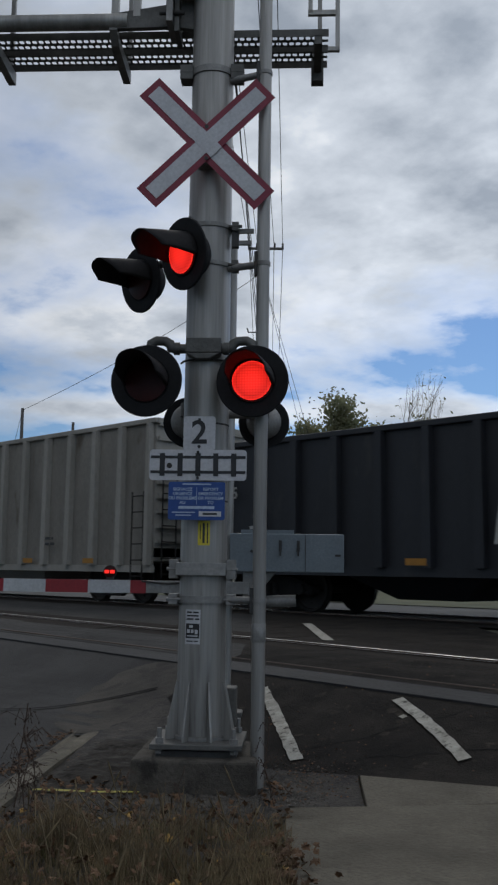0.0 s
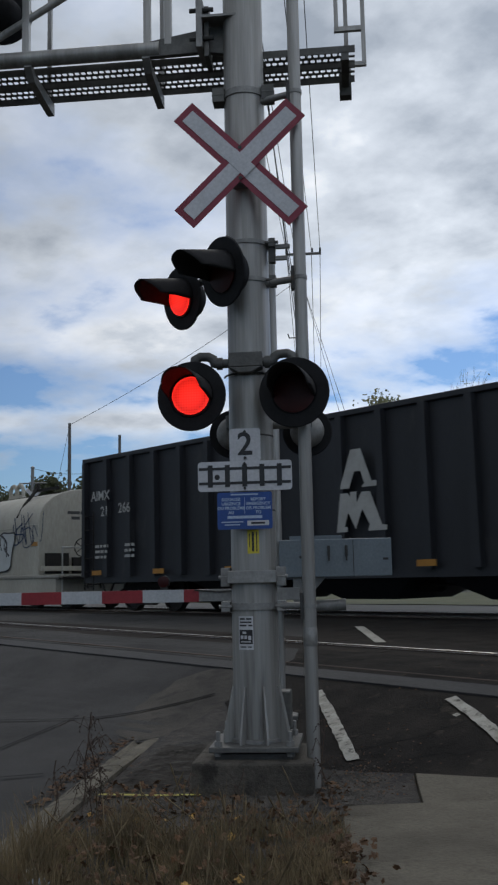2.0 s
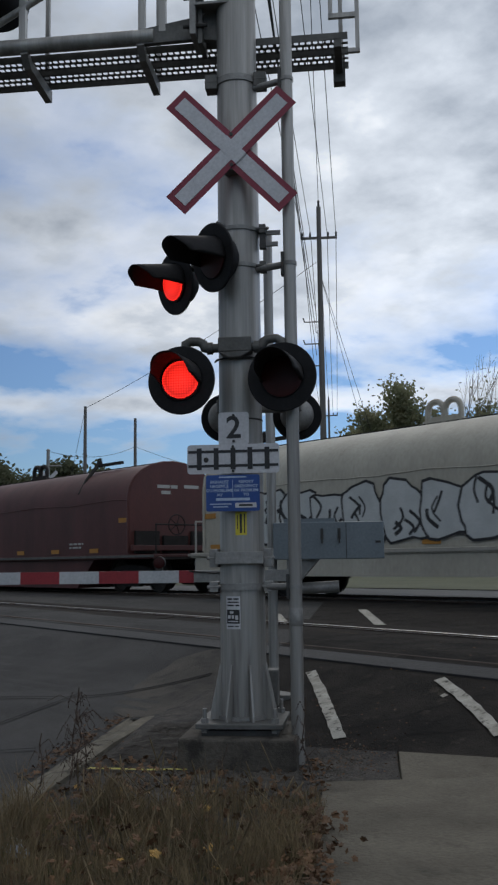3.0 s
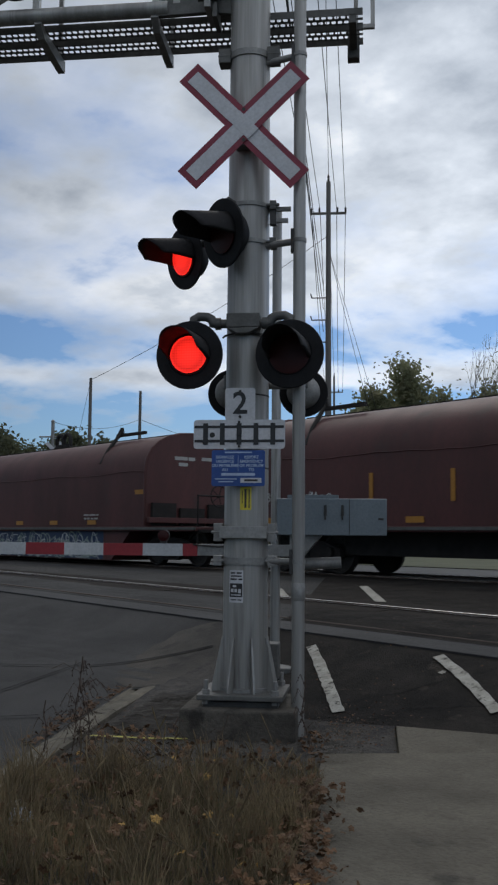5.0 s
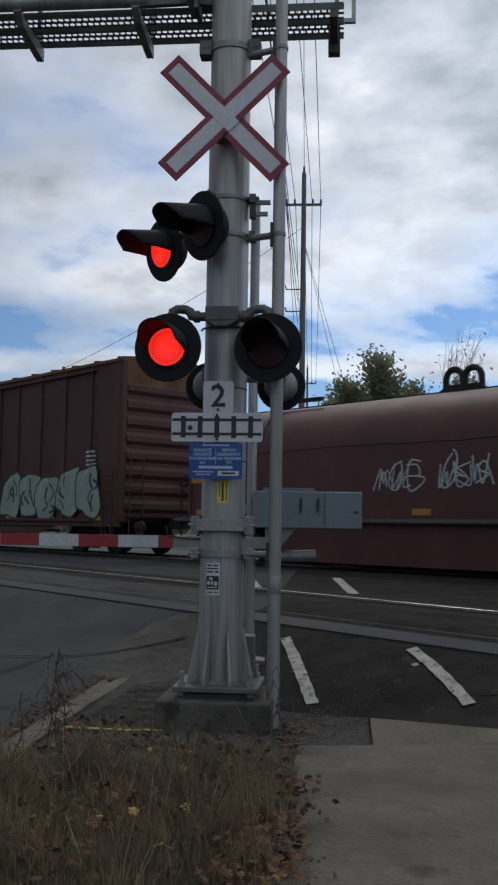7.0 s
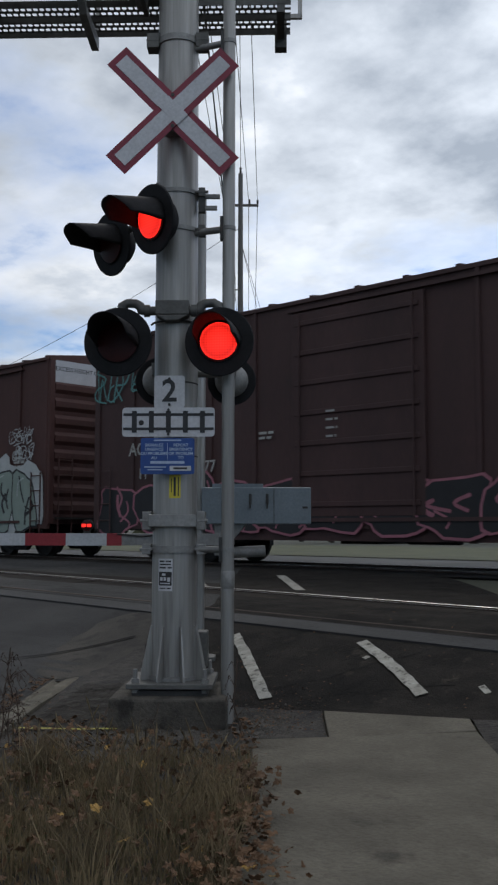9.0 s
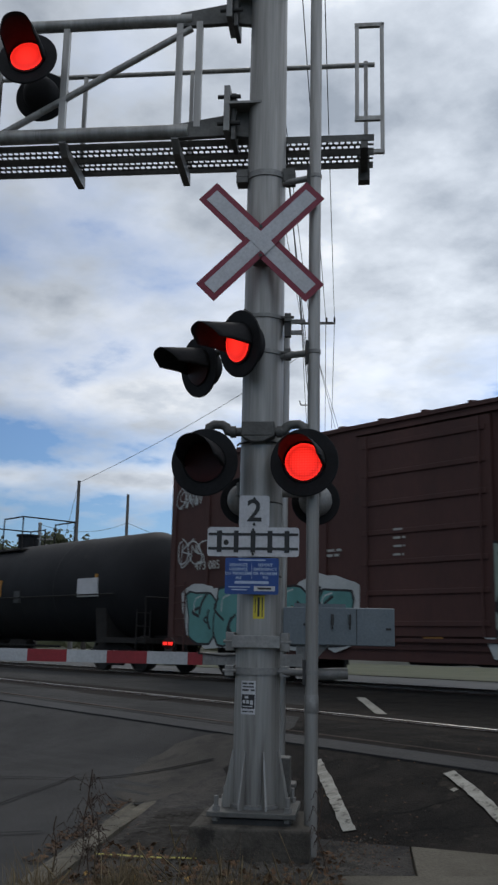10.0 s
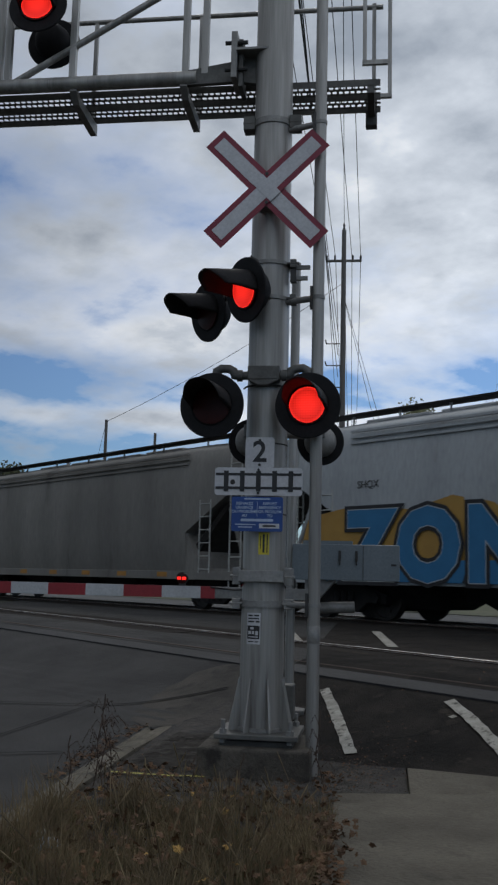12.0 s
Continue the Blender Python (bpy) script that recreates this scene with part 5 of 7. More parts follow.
def gondola(front, rear, paint_mat, label, top, logo, marks, lip=0.10):
    """A high-sided coal car: ribbed tub on two trucks, with low slanting bays between them."""
    c, L = begin("hopper_car", label, "freight car", front, rear)
    running_gear(c, L, 2.1)
    h, W, z0 = L / 2, 1.50, 0.80
    for s in (-1, 1):
        # the grey car's sheets carry painted shade so its ribs stand out
        part("side_wall", Geo().prism([(-h + 0.02, z0), (h - 0.02, z0), (h - 0.02, top), (-h + 0.02, top)], 0.03, "xz", s * W - 0.015), GREY_SHEET_SHADED if paint_mat is GREY_CAR else paint_mat, c)
    part("tub", Geo().prism([(-h + 0.2, z0 + 0.2), (h - 0.2, z0 + 0.2), (h - 0.2, z0 + 0.3), (-h + 0.2, z0 + 0.3)], 2 * W - 0.05, "xz", -W + 0.025), paint_mat, c)
    part("floor", Geo().box(-h + 0.1, h - 0.1, -W + 0.02, W - 0.02, top - 0.7, top - 0.6), TRUCK, c, "dark load inside the tub")
    for s in (-1, 1):
        # end walls with their level stiffeners
        e = part("end_wall", Geo().box(min(s * (h - 0.06), s * (h - 0.02)), max(s * (h - 0.06), s * (h - 0.02)), -W + 0.02, W - 0.02, z0 + 0.5, top), paint_mat, c)
        for i in range(9):
            z = z0 + 0.62 + i * (top - z0 - 0.8) / 8
            xa, xb = sorted((s * (h - 0.02), s * (h + 0.06)))
            part("stiffener", Geo().box(xa, xb, -W + 0.06, W - 0.06, z, z + 0.10), paint_mat, e)
        part("top_chord", Geo().box(-h - 0.05, h + 0.05, s * (W + 0.02) - 0.07, s * (W + 0.02) + 0.07, top - 0.12, top), paint_mat, c, bevel=0.02)
        part("side_sill", Geo().box(-h, h, s * (W + 0.01) - 0.05, s * (W + 0.01) + 0.05, z0 - 0.06, z0 + 0.10), paint_mat, c)
        xa, xb = sorted((s * (h - 0.05), s * (h + 0.07)))
        part("end_chord", Geo().box(xa, xb, -W, W, top - 0.12, top), paint_mat, c)
    n = 19
    for i in range(n):
        x = -h + 0.12 + i * (L - 0.24) / (n - 1)
        w = 0.10 if 0 < i < n - 1 else 0.07
        for s in (-1, 1):
            part("rib", Geo().prism([(x - w, z0 + 0.1), (x + w, z0 + 0.1), (x + w * 0.75, top - 0.12), (x - w * 0.75, top - 0.12)], 0.17 * s, "xz", s * W), paint_mat, c)
    for i in range(3):
        x = -3.6 + i * 3.6
        g = Geo()
        vs = [(x - 1.6, -W, z0), (x + 1.6, -W, z0), (x + 0.7, -0.9, 0.32), (x - 0.7, -0.9, 0.32), (x - 1.6, W, z0), (x + 1.6, W, z0), (x + 0.7, 0.9, 0.32), (x - 0.7, 0.9, 0.32)]
        g.add(vs, [(0, 1, 2, 3), (5, 4, 7, 6), (1, 5, 6, 2), (4, 0, 3, 7), (3, 2, 6, 7)])
        part("bay", g, paint_mat, c)
    for s in (-1, 1):
        ladder(c, s * (h - 0.42), -W - 0.16, 0.55, 2.6)
        ladder(c, s * (h + 0.12), -W + 0.35, 0.6, 3.4, axis="y")
    reflectors(c, [-h + 0.8 + 2.7 * i for i in range(7)], z0 + 0.2, -W - 0.172)
    yv = -W - 0.18
    if logo is not None:
        x = logo
        A = Geo()
        A.prism([(x - 0.62, 2.42), (x - 0.30, 2.42), (x - 0.12, 2.84), (x + 0.10, 2.84), (x + 0.22, 2.52), (x + 0.12, 2.42), (x + 0.62, 2.42), (x + 0.62, 2.56), (x + 0.46, 2.56), (x + 0.12, 3.42), (x - 0.22, 3.42),
                 (x - 0.58, 2.56)], -0.004, "xz", yv)
        A.prism([(x - 0.28, 1.98), (x - 0.06, 1.98), (x - 0.06, 2.32), (x - 0.28, 2.32)], -0.004, "xz", yv)
        A.prism([(x - 0.78, 1.30), (x - 0.40, 1.30), (x - 0.40, 1.42), (x - 0.50, 1.44), (x - 0.36, 1.80), (x - 0.12, 1.36), (x + 0.12, 1.86), (x + 0.36, 1.46), (x + 0.30, 1.30),
                 (x + 0.92, 1.30), (x + 0.92, 1.42), (x + 0.76, 1.44), (x + 0.40, 2.30), (x + 0.12, 2.30), (x - 0.12, 1.96), (x - 0.36, 2.30), (x - 0.62, 2.30)], -0.004, "xz", yv)
        A.v = [(x + 0.76 * (a - x), b, 0.60 * top + 0.76 * (q - 2.36)) for a, b, q in A.v]
        part("emblem", A, MARK_WHITE, c, "stacked white emblem of slab-shaped figures")
    col = MARK_DARK if paint_mat is GREY_CAR else MARK_WHITE
    for text, x, z, size in marks:
        writing("lettering", text, size, col, c, side(x, z, yv), 0.002, 0.004)
    data_block(c, -h + 0.75, 1.72, yv, 3, 0.7, col, 0.07, 0.14)
    data_block(c, -h + 2.1, 1.72, yv, 3, 0.55, col, 0.07, 0.14)
    data_block(c, h - 4.2, 1.6, yv, 2, 0.5, col, 0.07, 0.14)
    return c


def hand_wheel(x, y, z):
    """A spoked brake hand wheel facing along the track."""
    rim = [(x, y + 0.26 * math.cos(2 * math.pi * i / 18), z + 0.26 * math.sin(2 * math.pi * i / 18)) for i in range(19)]
    g = Geo().path(rim, 0.016, 6).tube((x - 0.06, y, z), (x + 0.02, y, z), 0.04, n=8)
    for i in range(5):
        a = 2 * math.pi * i / 5
        g.tube((x, y, z), (x, y + 0.26 * math.cos(a), z + 0.26 * math.sin(a)), 0.011, n=5)
    return g


def coil_car(front, rear, paint_mat, label, marks, tags=(), belly=True, hooks=0.0, shift=0.0, rim_mat=None, dark_sill=False):
    """A low steel-coil car: flat frame, deep middle sill and a long arched cover."""
    c, L = begin("coil_car", label, "freight car", front, rear)
    h = L / 2
    running_gear(c, L, 1.75)
    top, spring, base = 3.50, 2.45, 0.98
    W = 1.46
    a, b = -h + 0.55, h - 1.25 + shift      # the cover's rear and front
    sec = [(-W, base + 0.02), (-W, spring)]
    for i in range(1, 12):
        t = math.pi * i / 12
        sec.append((-W * math.cos(t), spring + (top - spring) * math.sin(t) ** 0.9))
    sec += [(W, spring), (W, base + 0.02)]
    g = Geo()
    rings = [[(x, y, z) for y, z in sec] for x in (a, a + 0.10, (a + b) / 2 - 0.02, (a + b) / 2 + 0.02, b - 0.10, b)]
    g.loft(rings, closed=True, caps=True)
    cover = part("cover", g, paint_mat, c, smooth=35)
    for x in (a + 0.04, b - 0.04):
        rim = []
        for y, z in sec[1:-1]:
            rim.append((x, y * 1.012, z + 0.008))
        part("end_rim", Geo().path([(x, -W * 1.012, base + 0.05)] + rim + [(x, W * 1.012, base + 0.05)], 0.035, 6), rim_mat if rim_mat and x > 0 else paint_mat, cover, smooth=40)
    seam = Geo()
    n = 24
    vs = []
    for i in range(n + 1):
        x = a + 0.1 + (b - a - 0.2) * i / n
        z = spring - 0.02 + 0.05 * math.sin(i * 0.9) * (0.6 if i % 3 else 0.2)
        vs += [(x, -W - 0.004, z - 0.012), (x, -W - 0.016, z), (x, -W - 0.004, z + 0.012)]
    seam.add(vs, [(3 * i + k, 3 * i + k + 1, 3 * i + k + 4, 3 * i + k + 3) for i in range(n) for k in (0, 1)])
    part("seam", seam, paint_mat, cover)
    part("ridge", Geo().box(a + 0.3, b - 0.3, -0.06, 0.06, top - 0.02, top + 0.05), TRUCK, cover)
    for x in (a + 0.25 * (b - a) - 1.2, b - 0.25 * (b - a) + 1.0):
        part("corner_hook", Geo().path([(x + 0.10, -1.40, 2.72), (x + 0.04, -1.14, 3.12), (x - 0.04, -0.86, 3.42), (x - 0.10, -0.62, 3.66)], 0.055, 8), TRUCK, cover, smooth=40)
        part("hook_bar", Geo().box(x - 0.30, x + 1.10, -0.66, -0.56, 3.56, 3.64).prism([(x - 0.28, 3.64), (x - 0.10, 3.82), (x - 0.04, 3.82), (x + 0.02, 3.64)], 0.06, "xz", -0.64), TRUCK, cover)
    hx = (a + b) / 2 + hooks
    for dx in (-0.22, 0.22):
        pts = [(hx + dx - 0.20, 0, top - 0.05)] + [(hx + dx - 0.20 * math.cos(math.pi * k / 8), 0, top + 0.28 + 0.20 * math.sin(math.pi * k / 8)) for k in range(9)] + [(hx + dx + 0.20, 0, top - 0.05)]
        part("lifting_eye", Geo().path(pts, 0.065, 8), paint_mat if paint_mat is CREAM_CAR else TRUCK, cover, smooth=40)
    part("lifting_base", Geo().prism([(hx - 0.75, top - 0.06), (hx + 0.75, top - 0.06), (hx + 0.35, top + 0.16), (hx - 0.35, top + 0.16)], 0.12, "xz", -0.06), paint_mat if paint_mat is CREAM_CAR else TRUCK, cover)
    # frame
    W2 = W + 0.06
    part("deck", Geo().box(-h + 0.1, h - 0.1, -W2, W2, base - 0.10, base + 0.015), paint_mat, c, bevel=0.02)
    part("deck_edge", Geo().box(-h + 0.05, h - 0.05, -W2 - 0.03, -W2 + 0.01, base - 0.06, base), PLATE if paint_mat is not CREAM_CAR else GREY_CAR, c, "grey worn deck edge")
    if belly:
        poly = [(-h + 3.0, base - 0.1), (h - 3.0, base - 0.1), (h - 3.9, 0.10), (-h + 3.9, 0.10)]
        part("deep_sill", Geo().prism(poly, 2 * W2 - 0.2, "xz", -W2 + 0.1), paint_mat, c)
    else:
        part("side_sill", Geo().box(-h + 0.3, h - 0.3, -W2 + 0.02, W2 - 0.02, 0.46, base - 0.1) if not dark_sill else Geo().box(-h + 2.9, h - 2.9, -0.9, 0.9, 0.40, base - 0.1), TRUCK if dark_sill else paint_mat, c)
    for s in (-1, 1):
        x = s * (h - 0.35)
        part("end_platform", Geo().box(min(x, s * (h - 0.02)), max(x, s * (h - 0.02)), -1.4, 1.4, 0.86, 0.93), TRUCK, c)
        part("hand_hold", Geo().path([(x + s * 0.2, -1.38, 0.35), (x + s * 0.2, -1.38, 1.75), (x + s * 0.2, 1.38, 1.75), (x + s * 0.2, 1.38, 0.35)], 0.022, 6), TRUCK if paint_mat is not CREAM_CAR else MARK_WHITE, c)
    part("brake_wheel", hand_wheel(h - 0.18, -0.7, 1.75), TRUCK, c)
    yv = -W - 0.012
    col = MARK_DARK if paint_mat is CREAM_CAR else MARK_WHITE
    for text, x, z, size in marks:
        if z < base:
            writing("lettering", text, size, col, c, side(x, z, -W2 - 0.006 if belly else -W2 + 0.012), 0.002, 0.002)
        else:
            writing("lettering", text, size, col, c, side(x, z, yv), 0.002, 0.002)
    data_block(c, a + 2.9, 1.32, yv, 2, 0.6, col, 0.06, 0.11)
    data_block(c, b - 3.0, 1.35, yv, 2, 0.9, col, 0.05, 0.10)
    # dark panels painting the shaded openings of the frame low on the front end
    part("end_frame", Geo().box(b + 0.002, b + 0.10, -1.30, -0.55, base + 0.05, 1.62).box(b + 0.002, b + 0.10, -0.40, 0.40, base + 0.05, 1.50).box(b + 0.002, b + 0.10, 0.55, 1.30, base + 0.05, 1.62), TRUCK, c, "dark panels standing in for the end frame's shaded openings")
    part("end_beam", Geo().box(b + 0.10, b + 0.20, -1.48, 1.48, 1.10, 1.24), paint_mat, c, bevel=0.01)
    # stencils on the front end
    g = Geo()
    for k, (y0, w, z) in enumerate(((-0.55, 0.42, 2.78), (-0.10, 0.22, 2.78), (-0.42, 0.30, 2.62), (0.35, 0.5, 2.80))):
        g.box(b + 0.002, b + 0.006, y0, y0 + w, z, z + 0.09)
    part("stencil", g, col, c)
    reflectors(c, [a + 0.5 + 2.1 * i for i in range(int((b - a) / 2.1))], 1.12, yv)
    if dark_sill:
        for x in (a + 3.6, a + 5.6, b - 0.3):
            part("side_strip", Geo().box(x - 0.05, x + 0.05, yv - 0.004, yv, 1.45, 2.05), MARK_YELLOW, c)
    for x, z in ((a + 0.28, 1.85), (b - 0.28, 1.9)):
        part("corner_reflector", Geo().box(x - 0.2, x + 0.2, yv - 0.004, yv, z - 0.06, z + 0.06), MARK_YELLOW, c)
    for t in tags:
        kind, *q = t
        if kind == "scrawl":
            scrawl(c, q[0], q[1], q[2], q[3], yv - 0.002, q[4], q[5], q[6])
        elif kind == "bubble":
            bubble(c, q[0], q[1], q[2], q[3], yv - 0.002, q[4], q[5], q[6], q[7])
        elif kind == "panel":
            part("graffiti_ground", Geo().box(q[0], q[1], -W2 + 0.094, -W2 + 0.099, q[2], q[3]), q[4], c, "dark blue sprayed ground")
        elif kind == "outline":
            bubble(c, q[0], q[1], q[2], q[3], -W2 + 0.098, q[4], q[5], q[6], q[7])
        else:
            scrawl(c, q[0], q[1], q[2], q[3], -W2 + 0.085, q[4], q[5], q[6])
    return c


def boxcar(front, rear, paint_mat, label, marks, top=5.02, end_panel=None, art=()):
    """A tall boxcar: ribbed sides, a sliding door, corrugated ends and a low roof."""
    c, L = begin("boxcar", label, "freight car", front, rear)
    h, W, z0 = L / 2, 1.60, 0.86
    running_gear(c, L, 2.2)
    part("body", Geo().box(-h, h, -W, W, z0, top - 0.16), paint_mat, c)
    roof = [(-W - 0.05, top - 0.18), (-W - 0.05, top - 0.10), (0, top + 0.10), (W + 0.05, top - 0.10), (W + 0.05, top - 0.18)]
    r = part("roof", Geo().prism(roof, L + 0.06, "yz", -h - 0.03), paint_mat if end_panel is not RUST else RUST, c)
    for i in range(15):
        x = -h + 0.2 + i * (L - 0.4) / 14
        part("roof_rib", Geo().prism([(-W - 0.05, top - 0.10), (0, top + 0.10), (0, top + 0.14), (-W - 0.05, top - 0.06)], 0.10, "yz", x), paint_mat, r)
    door = 1.55
    xs = [x for x in [-h + 0.10 + i * (L - 0.2) / 12 for i in range(13)] if abs(x) > door + 0.15]
    for x in xs:
        part("post", Geo().box(x - 0.045, x + 0.045, -W - 0.045, -W, z0 + 0.05, top - 0.18), paint_mat, c, bevel=0.012)
    part("side_sill", Geo().box(-h, h, -W - 0.03, -W + 0.05, z0 - 0.12, z0 + 0.06), paint_mat, c)
    part("middle_sill", Geo().prism([(-h + 3.2, z0 - 0.1), (h - 3.2, z0 - 0.1), (h - 4.0, z0 - 0.34), (-h + 4.0, z0 - 0.34)], 0.05, "xz", -W + 0.01), paint_mat, c)
    d = part("door", Geo().box(-door, door, -W - 0.075, -W - 0.005, z0 + 0.12, top - 0.38), paint_mat, c, bevel=0.01)
    for i in range(7):
        z = z0 + 0.35 + i * (top - z0 - 0.95) / 6
        part("door_rib", Geo().box(-door + 0.1, door - 0.1, -W - 0.105, -W - 0.075, z - 0.05, z + 0.05), paint_mat, d, bevel=0.012)
    for x in (-door + 0.22, door - 0.22):
        part("lock_rod", Geo().tube((x, -W - 0.12, z0 + 0.1), (x, -W - 0.12, top - 0.4), 0.022, n=8), paint_mat, d)
    part("door_track", Geo().box(-door - 0.1, h - 1.2, -W - 0.10, -W - 0.02, z0 + 0.02, z0 + 0.09).box(-door - 0.1, h - 1.2, -W - 0.09, -W - 0.02, top - 0.34, top - 0.28), paint_mat, c)
    for s in (-1, 1):
        n = 8
        for i in range(n):
            z = z0 + 0.25 + i * (top - 0.85 - z0) / n
            sec = [(s * h, z), (s * (h + 0.07), z + 0.10), (s * (h + 0.07), z + 0.24), (s * h, z + 0.34)]
            part("end_corrugation", Geo().prism(sec, 2 * W - 0.25, "xz", -W + 0.125), paint_mat, c)
        part("end_post", Geo().box(min(s * (h - 0.05), s * (h + 0.05)), max(s * (h - 0.05), s * (h + 0.05)), -W - 0.03, -W + 0.12, z0, top - 0.16), paint_mat, c, bevel=0.01)
        ladder(c, s * (h + 0.13), -W + 0.42, 0.45, 2.6, axis="y", material=paint_mat)
        ladder(c, s * (h - 0.45), -W - 0.10, 0.45, 2.2, material=paint_mat)
        part("step", Geo().path([(s * (h - 0.25), -W, 0.8), (s * (h - 0.25), -W, 0.42), (s * (h - 0.65), -W, 0.42), (s * (h - 0.65), -W, 0.8)], 0.02, 6), TRUCK, c)
    if end_panel:
        part("end_panel", Geo().box(h + 0.005, h + 0.03, -W + 0.03, W - 0.03, top - 0.75, top - 0.17), end_panel, c)
        if end_panel is not RUST:
            writing("lettering", "EXCESS HEIGHT CAR", 0.165, MARK_DARK, c, pose(h + 0.031, -0.70, top - 0.40, 90, 0, 90), 0.002, 0.002)
            writing("lettering", "NS 473085", 0.165, MARK_DARK, c, pose(h + 0.031, 1.0, top - 0.52, 90, 0, 90), 0.002, 0.002)
    part("end_stencil", Geo().box(h + 0.072, h + 0.075, 0.25, 0.75, 3.35, 3.41).box(h + 0.072, h + 0.075, 0.85, 1.15, 3.35, 3.41).box(h + 0.072, h + 0.075, 0.25, 0.65, 3.22, 3.28), MARK_WHITE, c)
    part("brake_wheel", hand_wheel(h + 0.16, 0.5, 1.9), TRUCK, c)
    part("end_walk", Geo().box(h, h + 0.22, -1.4, 1.4, 0.98, 1.03), TRUCK, c)
    yv = -W - 0.052
    for text, x, z, size in marks:
        writing("lettering", text, size, MARK_WHITE, c, side(x, z, yv), 0.002, 0.003)
    data_block(c, h - 1.55, 2.75, yv, 8, 0.55, MARK_WHITE, 0.06, 0.115)
    data_block(c, -door + 0.9, 3.0, -W - 0.11, 4, 0.3, MARK_WHITE, 0.04, 0.16)
    data_block(c, -door - 0.9, 2.7, yv, 2, 0.4, MARK_WHITE, 0.05, 0.10)
    reflectors(c, [-h + 1.0 + 2.3 * i for i in range(7)], z0 + 0.10, yv)
    for a in art:
        a(c, yv - 0.004)
    return c


def tank_car(front, rear, label, marks):
    c, L = begin("tank_car", label, "freight car", front, rear)
    h = L / 2
    running_gear(c, L, 1.9)
    R0, zc = 1.50, 2.26
    prof = [(0.05, -h + 0.62), (0.75, -h + 0.70), (1.25, -h + 0.95), (R0, -h + 1.35), (R0, h - 1.35), (1.25, h - 0.95), (0.75, h - 0.70), (0.05, h - 0.62)]
    t = part("tank", Geo().lathe(prof, 48, "x", (0, 0, zc)), TANK_CAR, c, smooth=50)
    for x in (-h / 2, 0.0, h / 2):
        part("weld_band", Geo().lathe([(R0 + 0.001, x - 0.05), (R0 + 0.010, x - 0.03), (R0 + 0.010, x + 0.03), (R0 + 0.001, x + 0.05)], 40, "x", (0, 0, zc)), TANK_CAR, t, smooth=40)
    for x in (-1.1, -0.75):
        part("tank_band", Geo().lathe([(R0 + 0.001, x - 0.05), (R0 + 0.02, x - 0.04), (R0 + 0.02, x + 0.04), (R0 + 0.001, x + 0.05)], 40, "x", (0, 0, zc)), TANK_CAR, t, smooth=40)
    for s in (-1, 1):
        part("saddle", Geo().prism([(-1.3, 0.72), (1.3, 0.72), (1.38, 1.8), (0.9, 1.1), (-0.9, 1.1), (-1.38, 1.8)], 0.5, "yz", s * (h - 2.1) - 0.25), TRUCK, c)
        part("end_sill", Geo().box(min(s * (h - 2.2), s * (h - 0.05)), max(s * (h - 2.2), s * (h - 0.05)), -1.35, 1.35, 0.74, 0.88), TRUCK, c)
        ladder(c, s * (h - 0.3), -1.25, 0.4, 1.6, axis="y")
        part("hand_rail", Geo().path([(s * (h - 0.15), -1.3, 0.8), (s * (h - 0.15), -1.3, 1.9), (s * (h - 0.15), 1.3, 1.9), (s * (h - 0.15), 1.3, 0.8)], 0.022, 6), TRUCK, c)
    part("side_rail", Geo().tube((-h + 1.2, -1.58, 2.0), (h - 1.2, -1.58, 2.0), 0.02, n=6), TRUCK, c)
    # manway and its railed platform
    part("manway", Geo().tube((0, 0, zc + R0 - 0.1), (0, 0, zc + R0 + 0.36), 0.32, n=20).tube((0, 0, zc + R0 + 0.36), (0, 0, zc + R0 + 0.42), 0.38, n=20).tube((0.55, 0, zc + R0 - 0.05), (0.55, 0, zc + R0 + 0.25), 0.09, n=10), TANK_CAR, t, smooth=40)
    p = part("platform", Geo().box(-1.55, 1.35, -0.95, -0.40, zc + 1.28, zc + 1.33).box(-1.55, 1.35, 0.40, 0.95, zc + 1.28, zc + 1.33), TRUCK, c)
    zt = zc + R0 + 0.72
    for y in (-0.95, 0.95):
        part("railing", Geo().path([(-1.55, y, zc + 1.25), (-1.55, y, zt), (-0.55, y, zt), (-0.55, y, zc + 1.3)], 0.024, 6).path([(0.1, y, zc + 1.3), (0.1, y, zt + 0.12), (1.35, y, zt + 0.12), (1.35, y, zc + 1.25)], 0.024, 6), TRUCK, p)
    for x in (-1.55, 1.35):
        part("railing", Geo().tube((x, -0.95, zt if x < 0 else zt + 0.12), (x, 0.95, zt if x < 0 else zt + 0.12), 0.024, n=6), TRUCK, p)
    ladder(c, -0.05, -1.60, 0.7, 3.2)
    yv = -R0 - 0.004
    for text, x, z, size in marks:
        writing("lettering", text, size, MARK_TAN, c, side(x, z, yv - 0.015), 0.02, 0.003)
    part("placard", Geo().box(h - 3.1, h - 2.1, -R0 - 0.03, -R0 + 0.06, 1.95, 2.45), SIGN_WHITE, c, "pale placard board")
    part("placard", Geo().box(-2.9, -2.3, -R0 - 0.02, -R0 + 0.1, 2.68, 2.85), SIGN_WHITE, c, "pale placard board")
    part("placard", Geo().box(2.1, 2.45, -R0 - 0.02, -R0 + 0.1, 1.85, 2.2), MARK_DARK, c)
    for x in (-4.4, -1.8, 1.2, h - 2.2):
        part("reflector", Geo().box(x - 0.05, x + 0.05, -R0 - 0.02, -R0 + 0.1, 2.05, 2.55), MARK_YELLOW, c)
    return c


